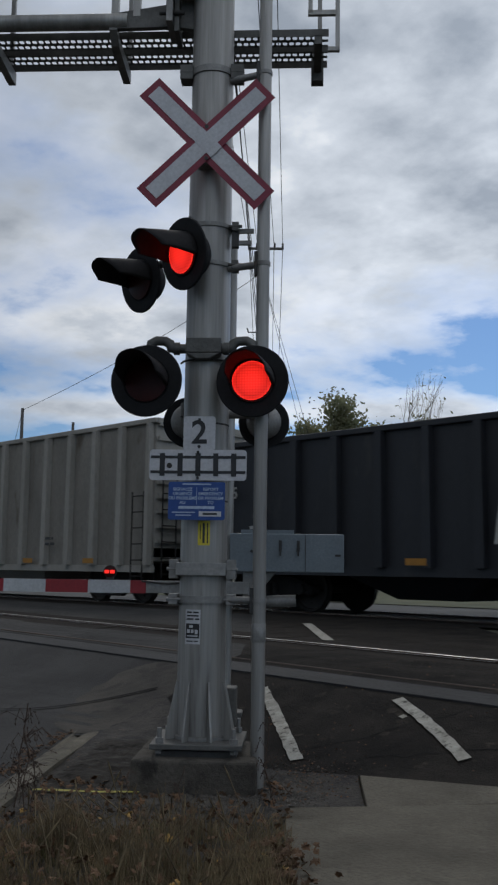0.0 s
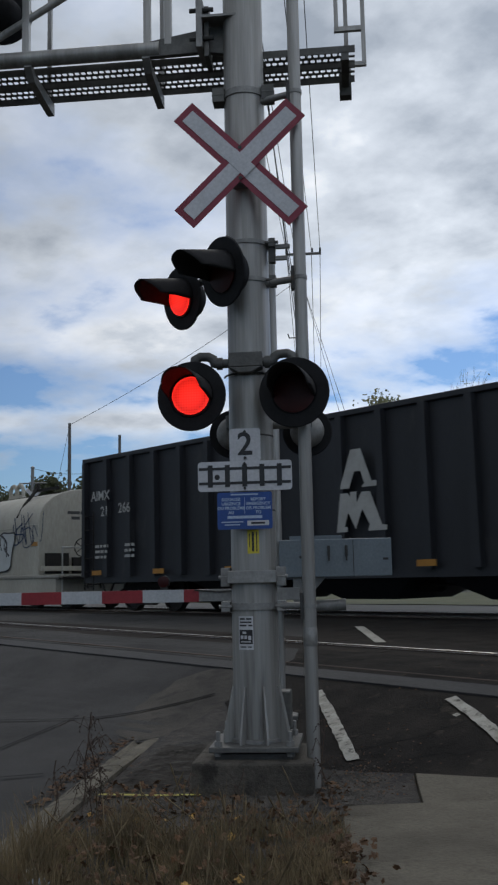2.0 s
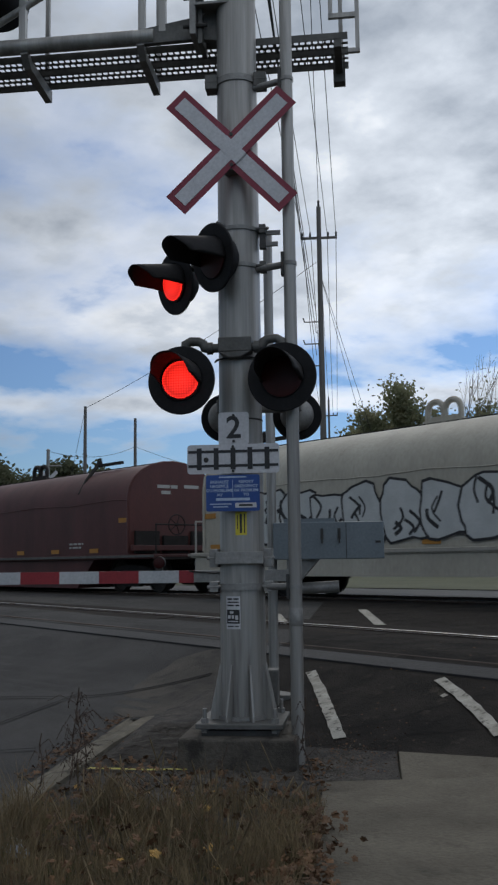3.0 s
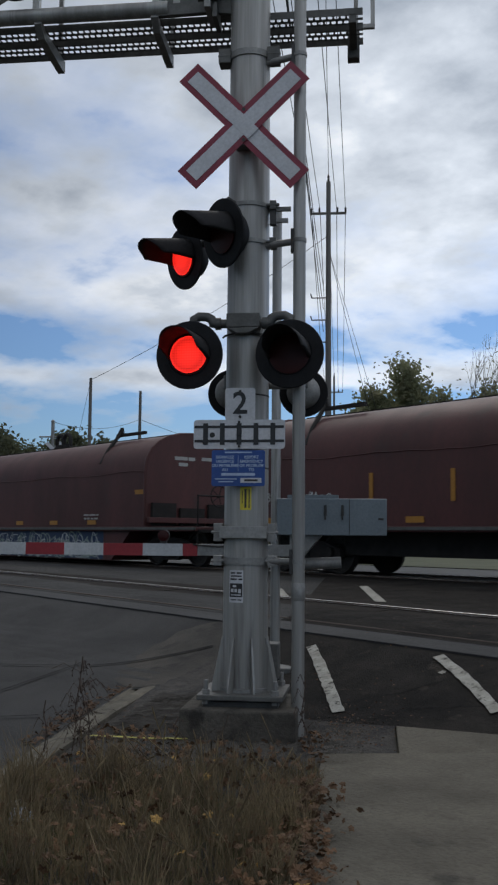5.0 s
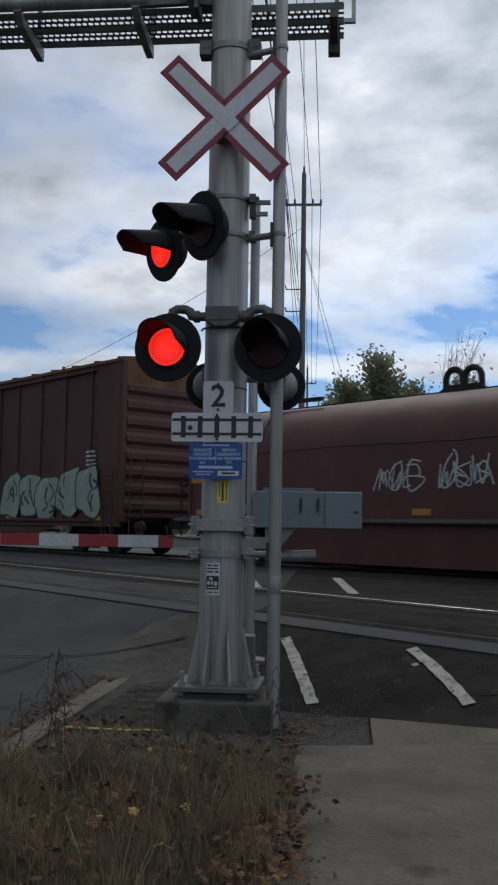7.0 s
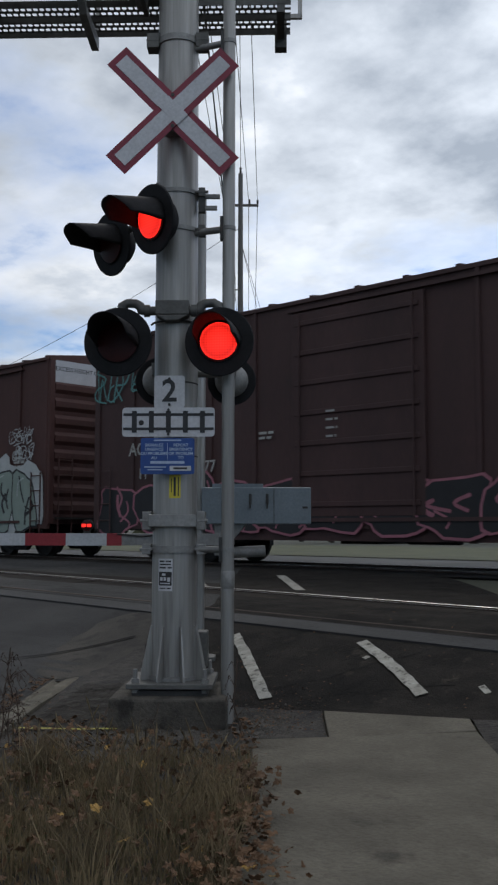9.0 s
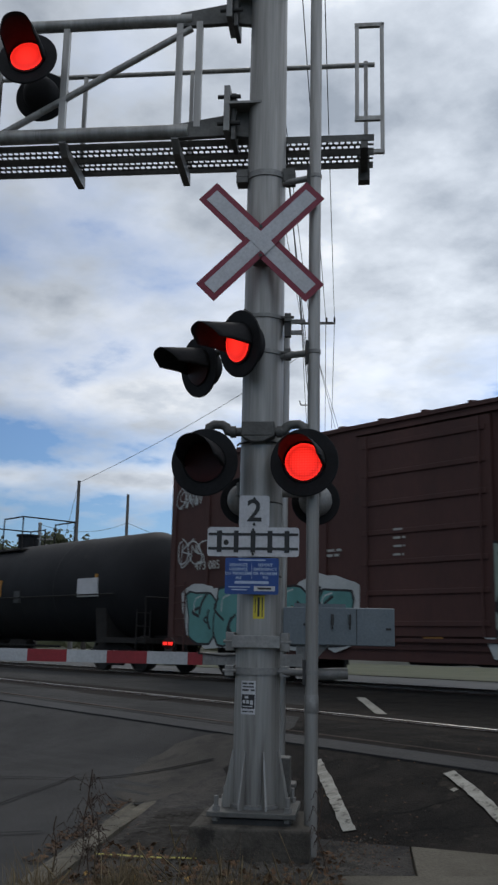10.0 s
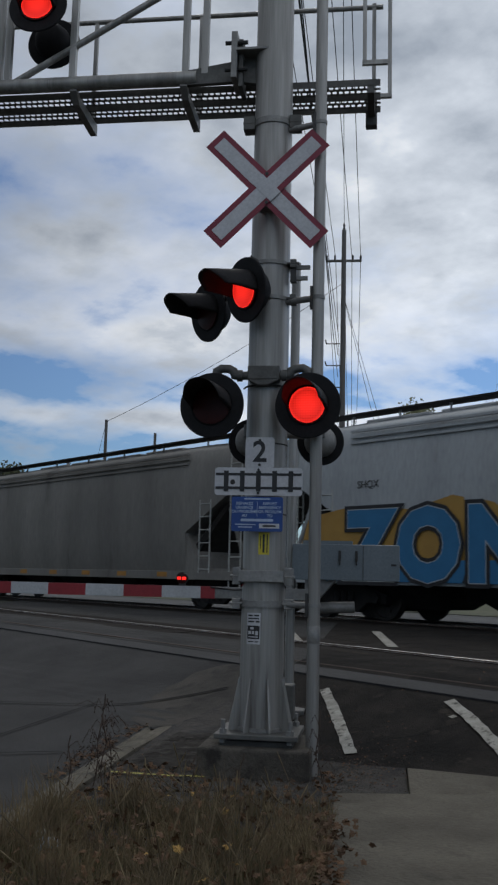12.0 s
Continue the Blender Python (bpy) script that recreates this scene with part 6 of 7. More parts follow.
def covered_hopper(front, rear, paint_mat, label, marks, art=None):
    c, L = begin("covered_hopper", label, "freight car", front, rear)
    h = L / 2
    running_gear(c, L, 1.7)
    prof = [(1.40, 0.82), (1.50, 1.15), (1.56, 1.9), (1.57, 2.8), (1.53, 3.6), (1.42, 3.95), (1.30, 4.05), (0.75, 4.22), (0.0, 4.28)]
    sec = [(-y, z) for y, z in prof] + [(y, z) for y, z in reversed(prof[:-1])]
    rings = [[(x, y, z) for y, z in sec] for x in (-h + 2.35, -h + 2.4, 0, h - 2.4, h - 2.35)]
    b = part("body", Geo().loft(rings), paint_mat, c, smooth=35)
    for s in (-1, 1):
        # the body's upper end, reaching out over a slope sheet
        up = [(y, z) for y, z in sec if z > 1.8]
        ring1 = [(s * (h - 2.36), y, z) for y, z in up]
        ring2 = [(s * (h - 0.18), y * 0.97, max(z, 3.15) - 0.06) for y, z in up]
        part("slope_end", Geo().loft([ring1, ring2]), paint_mat, c, smooth=35)
        part("end_panel", Geo().prism([(s * (h - 2.36), 0.86), (s * (h - 1.9), 0.86), (s * (h - 1.9), 1.25), (s * (h - 2.36), 1.9)], 3.0, "xz", -1.5), paint_mat, c)
        part("end_deck", Geo().box(min(s * (h - 2.4), s * (h - 0.05)), max(s * (h - 2.4), s * (h - 0.05)), -1.48, 1.48, 0.82, 1.02), paint_mat, c)
        for y in (-1.42, 1.42):
            part("corner_post", Geo().slab((s * (h - 0.12), y, 0.9), (s * (h - 0.12), y, 3.9), 0.10, 0.10, (0, 1, 0)), paint_mat, c)
            part("end_strut", Geo().slab((s * (h - 0.2), y * 0.9, 1.0), (s * (h - 1.1), y * 0.9, 2.9), 0.08, 0.08, (0, 1, 0)), paint_mat, c)
        # dark truck colour paints the recess's shade into this sheet, along with grime
        part("slope_sheet", Geo().prism([(s * (h - 2.30), 1.20), (s * (h - 0.35), 2.98), (s * (h - 0.35), 3.10), (s * (h - 2.30), 1.50)], 2.7, "xz", -1.35), TRUCK, c, "grimy slope sheet coloured dark for the overhang's shade")
        ladder(c, s * (h - 0.42), -1.50, 0.45, 4.0, material=MARK_WHITE)
        ladder(c, s * (h - 1.55), -1.55, 0.9, 2.7, material=MARK_WHITE)
        ladder(c, s * (h - 0.05), -1.0, 0.9, 4.0, axis="y", material=MARK_WHITE)
    part("side_sill", Geo().box(-h, h, -1.55, -1.43, 0.74, 0.95).box(-h, h, 1.43, 1.55, 0.74, 0.95), paint_mat, c, bevel=0.01)
    for z in (3.62, 3.74, 3.86):
        part("eave_rib", Geo().box(-h + 2.3, h - 2.3, -1.57, -1.50, z, z + 0.05), paint_mat, b)
    rw = part("running_board", Geo().box(-h + 0.1, h - 0.1, -1.08, -0.62, 4.35, 4.38).box(-h + 0.1, h - 0.1, 0.62, 1.08, 4.35, 4.38), TRUCK, c)
    for i in range(9):
        x = -h + 0.4 + i * (L - 0.8) / 8
        part("board_bracket", Geo().box(x - 0.015, x + 0.015, -0.90, -0.86, 4.15, 4.35), paint_mat, rw)
    for x in (-3.2, -1.1, 1.1, 3.2):
        part("hatch", Geo().box(x - 0.9, x + 0.9, -0.35, 0.35, 4.24, 4.36), paint_mat, c, bevel=0.02)
    for x in (-2.3, 0.0, 2.3):
        g = Geo()
        vs = [(x - 1.1, -1.35, 0.84), (x + 1.1, -1.35, 0.84), (x + 0.4, -0.55, 0.26), (x - 0.4, -0.55, 0.26), (x - 1.1, 1.35, 0.84), (x + 1.1, 1.35, 0.84), (x + 0.4, 0.55, 0.26), (x - 0.4, 0.55, 0.26)]
        g.add(vs, [(0, 1, 2, 3), (5, 4, 7, 6), (1, 5, 6, 2), (4, 0, 3, 7), (3, 2, 6, 7)])
        part("outlet_bay", g, TRUCK, c)
    for text, x, z, size in marks:
        writing("lettering", text, size, MARK_DARK, c, side(x, z, -1.575), 0.004, 0.002)
    if art:
        art(c)
    reflectors(c, [-h + 2.0 + 1.9 * i for i in range(int(L / 2.1))], 0.86, -1.552)
    return c


def letters(text, x, z, size, fill, line, space=0.95, bold=0.05, edge=0.11):
    """Sprayed block letters with an outline."""
    def go(c, y):
        writing("graffiti_outline", text, size, line, c, side(x, z, y), 0.001, edge, space)
        writing("graffiti_fill", text, size, fill, c, side(x, z, y - 0.004), 0.001, bold, space)
    return go


def pieces(*args, **kw):
    return lambda c, y: bubble(c, args[0], args[1], args[2], args[3], y, *args[4:], **kw)


def tag_on(*args):
    return lambda c, y: scrawl(c, args[0], args[1], args[2], args[3], y, *args[4:])


def blue_piece(c):
    """The big blue sprayed piece on an amber cloud."""
    y = -1.578
    rnd = random.Random(5)
    for i in range(11):
        part("graffiti_cloud", Geo().prism(blob(-4.0 + i * 0.74, 1.50 + rnd.uniform(-0.1, 0.2), 1.5, 1.35, rnd), -0.001, "xz", y - 0.0004 * i), SPRAY_AMBER, c)
    part("graffiti_band", Geo().box(-4.3, 3.9, -1.605, -1.60, 0.80, 1.22), SPRAY_BLUE, c)
    writing("graffiti_edge", "ZONeK", 1.80, SPRAY_WHITE, c, side(0.0, 1.45, -1.611), 0.001, 0.115, 1.20)
    letters("ZONeK", 0.0, 1.45, 1.80, SPRAY_BLUE, SPRAY_BLACK, 1.20, 0.10, 0.19)(c, -1.609)
    for x in (-3.1, -2.2, -1.4, -0.5, 0.5, 1.3, 2.2, 3.0):
        part("graffiti_edge", ribbon([(x, 0.80), (x + 0.12, 1.10)], 0.05, -1.607, 0.001), SPRAY_BLACK, c)
    part("graffiti_band", Geo().box(3.9, 4.7, -1.604, -1.60, 0.80, 1.22), SPRAY_AMBER, c)


def train():
    gondola(8.0, -11.1, BLACK_CAR, "black ribbed coal hopper car with a white emblem", 3.50, -1.2, (("AIMX", -8.4, 2.78, 0.34), ("22475", -8.25, 2.40, 0.34)))
    gondola(-12.3, -31.6, GREY_CAR, "dirty pale grey ribbed coal hopper car", 4.32, None, (("AIMX", -8.3, 3.0, 0.34), ("1140", -7.0, 3.0, 0.34)))
    gondola(-32.9, -51.95, BLACK_CAR, "black ribbed coal hopper car with a white emblem", 4.08, 0.5, (("AIMX", -8.55, 3.0, 0.36), ("21", -8.35, 2.58, 0.36), ("266", -7.45, 2.62, 0.36)))
    coil_car(-53.2, -65.15, CREAM_CAR, "cream covered coil car sprayed with silver graffiti", (("MBKX 168992", -3.6, 0.72, 0.22),),
             (("bubble", -4.6, 3.2, 1.10, 2.25, SPRAY_WHITE, SPRAY_BLACK, 3, 8), ("scrawl", 3.0, 4.6, 1.9, 3.0, SPRAY_NAVY, 6, 0.04)), belly=False, hooks=1.0)
    coil_car(-66.5, -83.1, RED_CAR, "oxide red covered coil car with white stencils", (("WFRX 382023", -6.4, 1.18, 0.30), ("WWW", -4.0, 2.75, 0.24)), (("scrawl", -6.2, -5.4, 1.5, 1.9, SPRAY_PINK, 9, 0.025),))
    coil_car(-85.2, -98.1, RED_CAR, "oxide red covered coil car with a pale end rim", (("380643", -4.2, 1.18, 0.26), ("TFBM", -5.4, 1.62, 0.3)), (("scrawl", -4.6, -3.4, 1.45, 1.7, SPRAY_WHITE, 10, 0.03),), belly=False, hooks=1.2, rim_mat=MARK_WHITE, dark_sill=True)
    coil_car(-99.5, -115.9, RED_CAR, "oxide red covered coil car sprayed on its deep sill", (("FURX 383185", -6.2, 1.18, 0.28),),
             (("panel", -2.65, 3.9, 0.12, 0.87, SPRAY_NAVY), ("sill", -2.5, 3.7, 0.16, 0.82, SPRAY_MINT, 20, 0.035), ("sill", -2.4, 3.6, 0.16, 0.8, SPRAY_WHITE, 21, 0.03),
              ("outline", -4.45, -2.7, 0.14, 0.80, RED_CAR, SPRAY_SAND, 24, 5), ("scrawl", -5.6, -4.5, 1.5, 1.95, SPRAY_MINT, 22, 0.02)), shift=-1.0)
    coil_car(-118.0, -134.0, RED_CAR, "oxide red covered coil car with pale spray tags", (("WFRX 382821", -4.95, 1.18, 0.28),),
             (("scrawl", -1.8, -0.7, 1.55, 2.1, SPRAY_WHITE, 31, 0.03), ("scrawl", -0.2, 0.8, 1.6, 2.2, SPRAY_WHITE, 32, 0.035)), hooks=-0.4)
    boxcar(-136.1, -151.9, BROWN_CAR, "tall brown boxcar with a rusty roof end and large graffiti", (("NS", -7.1, 3.0, 0.30), ("473 243", -6.75, 2.6, 0.30)), 5.20, RUST,
           (lambda c, y: letters("BET", -2.7, 1.42, 2.15, SPRAY_NAVY, SPRAY_WHITE)(c, -1.712), pieces(1.9, 7.0, 0.95, 2.35, SPRAY_MINT, SPRAY_BLACK, 41, 5, SPRAY_WHITE)))
    boxcar(-153.4, -169.2, MAROON_CAR, "dark maroon boxcar with pink-edged black graffiti", (("AO", -6.3, 2.55, 0.42), ("K", -5.0, 2.6, 0.42), ("11", -6.1, 1.98, 0.36), ("50", -5.1, 2.02, 0.36), ("77", -3.9, 2.06, 0.36)), 5.36, None,
           (pieces(-7.6, 4.0, 0.62, 1.75, SPRAY_BLACK, SPRAY_PINK, 51, 9), tag_on(-7.9, -6.9, 3.75, 4.7, SPRAY_TEAL, 52, 0.05), tag_on(-6.6, -6.0, 3.9, 4.5, SPRAY_TEAL, 53, 0.045)))
    boxcar(-171.2, -186.6, BROWN_CAR, "tall brown boxcar with a white end panel and pale graffiti", (("NS", -6.75, 2.95, 0.28), ("473 085", -6.3, 2.55, 0.28)), 5.28, SIGN_WHITE,
           (pieces(1.4, 7.2, 0.66, 2.45, SPRAY_MINT, SPRAY_BLACK, 61, 6, SPRAY_WHITE, SPRAY_WHITE), pieces(-6.9, -1.8, 0.75, 2.0, SPRAY_TEAL, SPRAY_BLACK, 62, 5, SPRAY_WHITE, SPRAY_WHITE),
            tag_on(-7.4, -6.5, 2.6, 3.3, SPRAY_WHITE, 63, 0.035), tag_on(-7.5, -6.6, 4.0, 4.5, SPRAY_WHITE, 64, 0.03), tag_on(5.9, 7.0, 3.0, 3.4, SPRAY_WHITE, 65, 0.028), tag_on(6.0, 7.0, 2.55, 2.95, SPRAY_WHITE, 66, 0.028)))
    tank_car(-187.9, -205.5, "black tank car with a railed platform on top", (("UTLX 686505", -5.0, 2.5, 0.36),))
    covered_hopper(-206.8, -218.2, HOPPER_CAR, "pale grey covered hopper with a big blue graffiti piece", (("SHQX", -2.9, 2.75, 0.22),), blue_piece)
    covered_hopper(-219.3, -236.0, HOPPER_OLD, "grimy grey covered hopper with ladders at its ends", ())


train()


# ---- poles, wires, trees and the distance ----
def wire(name, a, b, sag, r, label):
    a, b = Vector(a), Vector(b)
    g = Geo().path([a.lerp(b, i / 16) - Vector((0, 0, 4 * sag * (i / 16) * (1 - i / 16))) for i in range(17)], r, 5)
    tagged(part(name, g, WIRE), label, "cable", "overhead wires")


def utility_pole(x, y, h, arm=0.0, label="weathered wooden utility pole", r=0.14, z0=0.62):
    p = thing("utility_pole", label, "utility pole", pose(x, y, z0))
    part("pole", Geo().tube((0, 0, -0.3), (0, 0, h), r, r * 0.62, 12), WOOD_POLE, p, smooth=40)
    if arm:
        k = part("crossarm", Geo().slab((-arm * 0.72, -arm * 0.69, h - 1.9), (arm * 0.72, arm * 0.69, h - 1.9), 0.11, 0.13), WOOD_POLE, p)
        for s in (-0.95, -0.5, 0.5, 0.95):
            part("insulator", Geo().lathe([(0.03, 0), (0.07, 0.08), (0.05, 0.16), (0.07, 0.2), (0.03, 0.3)], 10, "z", (s * arm * 0.72, s * arm * 0.69, h - 1.84)), STEEL_DARK, k, smooth=40)
        part("top_insulator", Geo().lathe([(0.03, 0), (0.08, 0.1), (0.05, 0.2), (0.08, 0.3), (0.03, 0.42)], 10, "z", (0, 0, h)), STEEL_DARK, p, smooth=40)
    return p


def far_sign(x, y):
    """The crossbuck post on the far side of the tracks."""
    p = thing("far_crossbuck_sign", "pale crossbuck sign on a post beyond the tracks", "crossing sign", pose(x, y, 0.62, 0, 0, ANG))
    part("post", Geo().tube((0, 0, -0.3), (0, 0, 6.94), 0.10, 0.09, 12), GALV_DULL, p, smooth=40)
    part("post_cap", Geo().lathe([(0.11, 6.94), (0.11, 6.94 + 0.06), (0.03, 6.94 + 0.12)], 12, "z"), GALV_DULL, p, smooth=40)
    part("arm", Geo().tube((-0.75, 0, 5.37 + 0.75), (0.75, 0, 5.37 + 0.75), 0.045, n=10), GALV_DULL, p, smooth=40)
    for k, a in enumerate((45, -45)):
        part("blade", Geo().box(-0.60, 0.60, -0.004, 0.004, -0.10, 0.10), SIGN_WHITE, p, m=pose(0.12, -0.12 - 0.012 * k, 5.37, 0, a, 0))


def poles():
    utility_pole(-33.4, 34.8, 21.5, 1.05, "tall wooden utility pole with a crossarm and insulators", 0.21)
    utility_pole(-46.2, 26.85, 10.5, 0, "plain wooden pole beside the tracks", 0.15)
    utility_pole(-48.6, 32.2, 10.5, 0, "plain wooden pole beside the tracks", 0.15)
    far_sign(-41.55, 21.70)
    utility_pole(-74.7, 77.6, 19.8, 1.05, "far wooden utility pole of the same line", 0.18)
    base = Vector((-33.4, 34.8, 0.62))
    for k, (dx, dy, dz) in enumerate(((-0.7, -0.68, 19.75), (-0.35, -0.33, 19.75), (0.35, 0.33, 19.75), (0.72, 0.68, 19.75), (0.0, 0.0, 21.8))):
        wire("overhead_wire", base + Vector((dx, dy, dz)), Vector((11.2 + 0.75 * k, -15.7 + 0.45 * k, 22.0 + 0.25 * k)), 1.0, 0.017, "thin black overhead wire sagging from the tall pole")
        wire("overhead_wire", base + Vector((dx, dy, dz)), Vector((-74.7 + dx, 77.6 + dy, 0.62 + 0.93 * dz)), 1.6, 0.02, "thin black overhead wire running on to the far pole")
    for k in range(3):
        wire("overhead_wire", base + Vector((-0.2, -0.2, 15.2 - 1.3 * k)), Vector((12.4 + 0.4 * k, -15.2, 20.5 - 0.5 * k)), 0.8, 0.018, "black telephone cable from the tall pole")
    for dx in (-0.45, 0.55):
        wire("guy_wire", base + Vector((0, 0, 17.5)), base + Vector((3.5 + dx, 3.0, 0)), 0.0, 0.014, "steel guy wire of the tall pole")
    for z in (15.2, 13.9, 12.6):
        p = thing("cable_bracket", "steel bracket with cable loops on the tall pole", "bracket", pose(base.x, base.y, z))
        part("arm", Geo().path([(0, 0, 0), (-0.7, -0.65, 0.0), (-0.75, -0.7, 0.25)], 0.035, 6), STEEL_DARK, p)
    wire("overhead_wire", (-46.2, 26.85, 11.0), (-33.4, 34.8, 18.9), 0.4, 0.016, "thin wire from the plain pole")
    wire("overhead_wire", (-41.55, 21.70, 7.56), (-48.6, 32.2, 9.2), 0.5, 0.013, "thin wire between the plain poles")
    wire("overhead_wire", (-48.6, 32.2, 9.2), (-34.0, 37.0, 5.6), 0.6, 0.013, "thin wire between the plain poles")
    wire("guy_wire", (-46.2, 26.85, 11.0), (-51.5, 27.5, 0.5), 0.0, 0.012, "steel guy wire of the plain pole")
    # the cable that rises from the mast's top
    wire("overhead_wire", uv(MX, MY, 7.13), uv(0.0, -9.0, 22.0), 0.1, 0.012, "black cable rising from the mast's top")


def tree(x, y, h, crown_r, leaves, seed, material, label, z0=0.6, leaf=0.16, bare=False, trunk=0.22):
    """A tapered trunk with forking limbs and, unless bare, many small leaves on the twigs."""
    rnd = random.Random(seed)
    t = thing("tree", label, "tree", pose(x, y, z0))
    wood, tips = Geo(), []
    thin = 0.90 if bare else 0.85

    def grow(p, way, length, r, depth):
        k = 3
        for i in range(k):
            way = (way + Vector((rnd.uniform(-1, 1), rnd.uniform(-1, 1), rnd.uniform(-0.5, 0.6))) * 0.16).normalized()
            q = p + way * (length / k)
            wood.tube(p, q, r, r * thin, 6 if depth > 1 else 8, caps=False)
            p, r = q, r * thin
            if depth >= 2:
                tips.append(p.copy())
        if depth < (5 if bare else 4):
            for _ in range(rnd.choice((2, 3, 3))):
                w2 = (way + Vector((rnd.uniform(-1, 1), rnd.uniform(-1, 1), rnd.uniform(-0.35, 0.75))) * (0.62 if bare else 0.85)).normalized()
                grow(p, w2, length * rnd.uniform(0.60, 0.80), r * (0.74 if bare else 0.66), depth + 1)
        tips.append(p.copy())

    grow(Vector((0, 0, -0.2)), Vector((0, 0, 1)), h * 0.30, trunk, 0)
    top = max(p.z for p in tips)
    wide = max(max(abs(p.x), abs(p.y)) for p in tips)
    sc = Vector((crown_r / wide, crown_r / wide, h / top))
    wood.v = [(a * sc.x, b * sc.y, c * sc.z) for a, b, c in wood.v]
    part("trunk", wood, TWIG if bare else BARK, t, smooth=60)
    if leaves:
        g = Geo()
        for _ in range(leaves):
            p = rnd.choice(tips)
            q = Vector((p.x * sc.x, p.y * sc.y, p.z * sc.z)) + Vector((rnd.gauss(0, 1), rnd.gauss(0, 1), rnd.gauss(0, 0.8))) * crown_r * 0.12
            a = Vector((rnd.uniform(-1, 1), rnd.uniform(-1, 1), rnd.uniform(-1, 1))).normalized()
            b = a.orthogonal().normalized()
            s = leaf * rnd.uniform(0.6, 1.4)
            g.add([q - a * s, q + b * s * 0.5, q + a * s, q - b * s * 0.5], [(0, 1, 2, 3)])
        tagged(part("crown", g, material, t), kind="stuff")
    return t


def distance():
    tree(-32.6, 42.0, 11.2, 3.6, 9000, 3, LEAF_GREEN, "leafy tree turning yellow-green in autumn", leaf=0.13)
    tree(-35.0, 42.0, 9.4, 2.8, 5200, 4, LEAF_GREEN, "leafy tree turning yellow-green in autumn", leaf=0.13)
    tree(-30.2, 43.0, 9.9, 2.9, 5200, 5, LEAF_GREEN, "leafy tree turning yellow-green in autumn", leaf=0.12)
    tree(-29.9, 43.2, 13.2, 3.1, 60, 8, LEAF_GREEN, "almost bare autumn tree with thin twigs", bare=True, trunk=0.20, leaf=0.10)
    for i, (x, y, h, r) in enumerate(((-26.0, 45.0, 8.2, 2.6), (-23.5, 43.5, 7.4, 2.8), (-20.0, 45.0, 7.6, 3.2), (-15.0, 44.0, 7.0, 3.4), (-10.0, 44.0, 7.0, 4.0))):
        tree(x, y, h, r, 3600, 20 + i, LEAF_DARK, "dark bushy tree behind the tracks", leaf=0.17)
    for i, (x, y, h, r) in enumerate(((-64.0, 34.5, 9.0, 3.4), (-61.5, 37.5, 8.4, 2.8), (-67.5, 33.5, 9.2, 3.8), (-73, 34, 9.4, 4.2), (-59, 42, 7.2, 2.6), (-55, 46, 6.6, 3.0), (-82, 38, 9.5, 4.5))):
        tree(x, y, h, r, 3000, 40 + i, LEAF_DARK, "dark green tree in the distance", leaf=0.20)
    for i, (x, y, h, r) in enumerate(((-31.2, 40.4, 4.8, 2.5), (-28.6, 41.0, 5.6, 2.6), (-26.2, 42.0, 6.0, 2.8), (-23.8, 41.4, 5.2, 2.6))):
        tree(x, y, h, r, 4200, 60 + i, LEAF_DARK, "dark tangled bush behind the tracks", leaf=0.15, trunk=0.12)
    # the far edge of the place
    rnd = random.Random(77)
    g = Geo()
    for i in range(5200):
        a = rnd.uniform(-1.35, 1.0)
        d = rnd.uniform(95, 125)
        x, y = d * math.sin(a), d * math.cos(a)
        top = 4.0 + 1.6 * noise.noise(Vector((a * 9, 0.3, 0))) + 1.0 * noise.noise(Vector((a * 31, 2.3, 0)))
        z = 0.5 + top * rnd.random() ** 0.8
        w = rnd.uniform(0.5, 1.1)
        q = Vector((x, y, z))
        s = Vector((math.cos(a), -math.sin(a), rnd.uniform(-0.5, 0.5))) * w
        u = Vector((rnd.uniform(-0.4, 0.4), rnd.uniform(-0.4, 0.4), w))
        g.add([q - s, q - u, q + s, q + u], [(0, 1, 2, 3)])
    tagged(part("far_woods", g, LEAF_DARK), "low dark woods along the horizon", "woods", kind="stuff")


# ---- plants and litter by the pavement ----
def leaf_mesh(seed, size):
    rnd = random.Random(seed)
    pts = []
    n = 19
    for i in range(n):
        a = 2 * math.pi * i / n
        r = size * (0.55 + 0.45 * abs(math.cos(2.5 * a))) * rnd.uniform(0.8, 1.1)
        pts.append((r * math.cos(a), r * math.sin(a), size * 0.25 * rnd.uniform(-1, 1) * (i % 2)))
    g = Geo()
    g.add(pts + [(0, 0, size * 0.12)], [(i, (i + 1) % n, n) for i in range(n)])
    return g


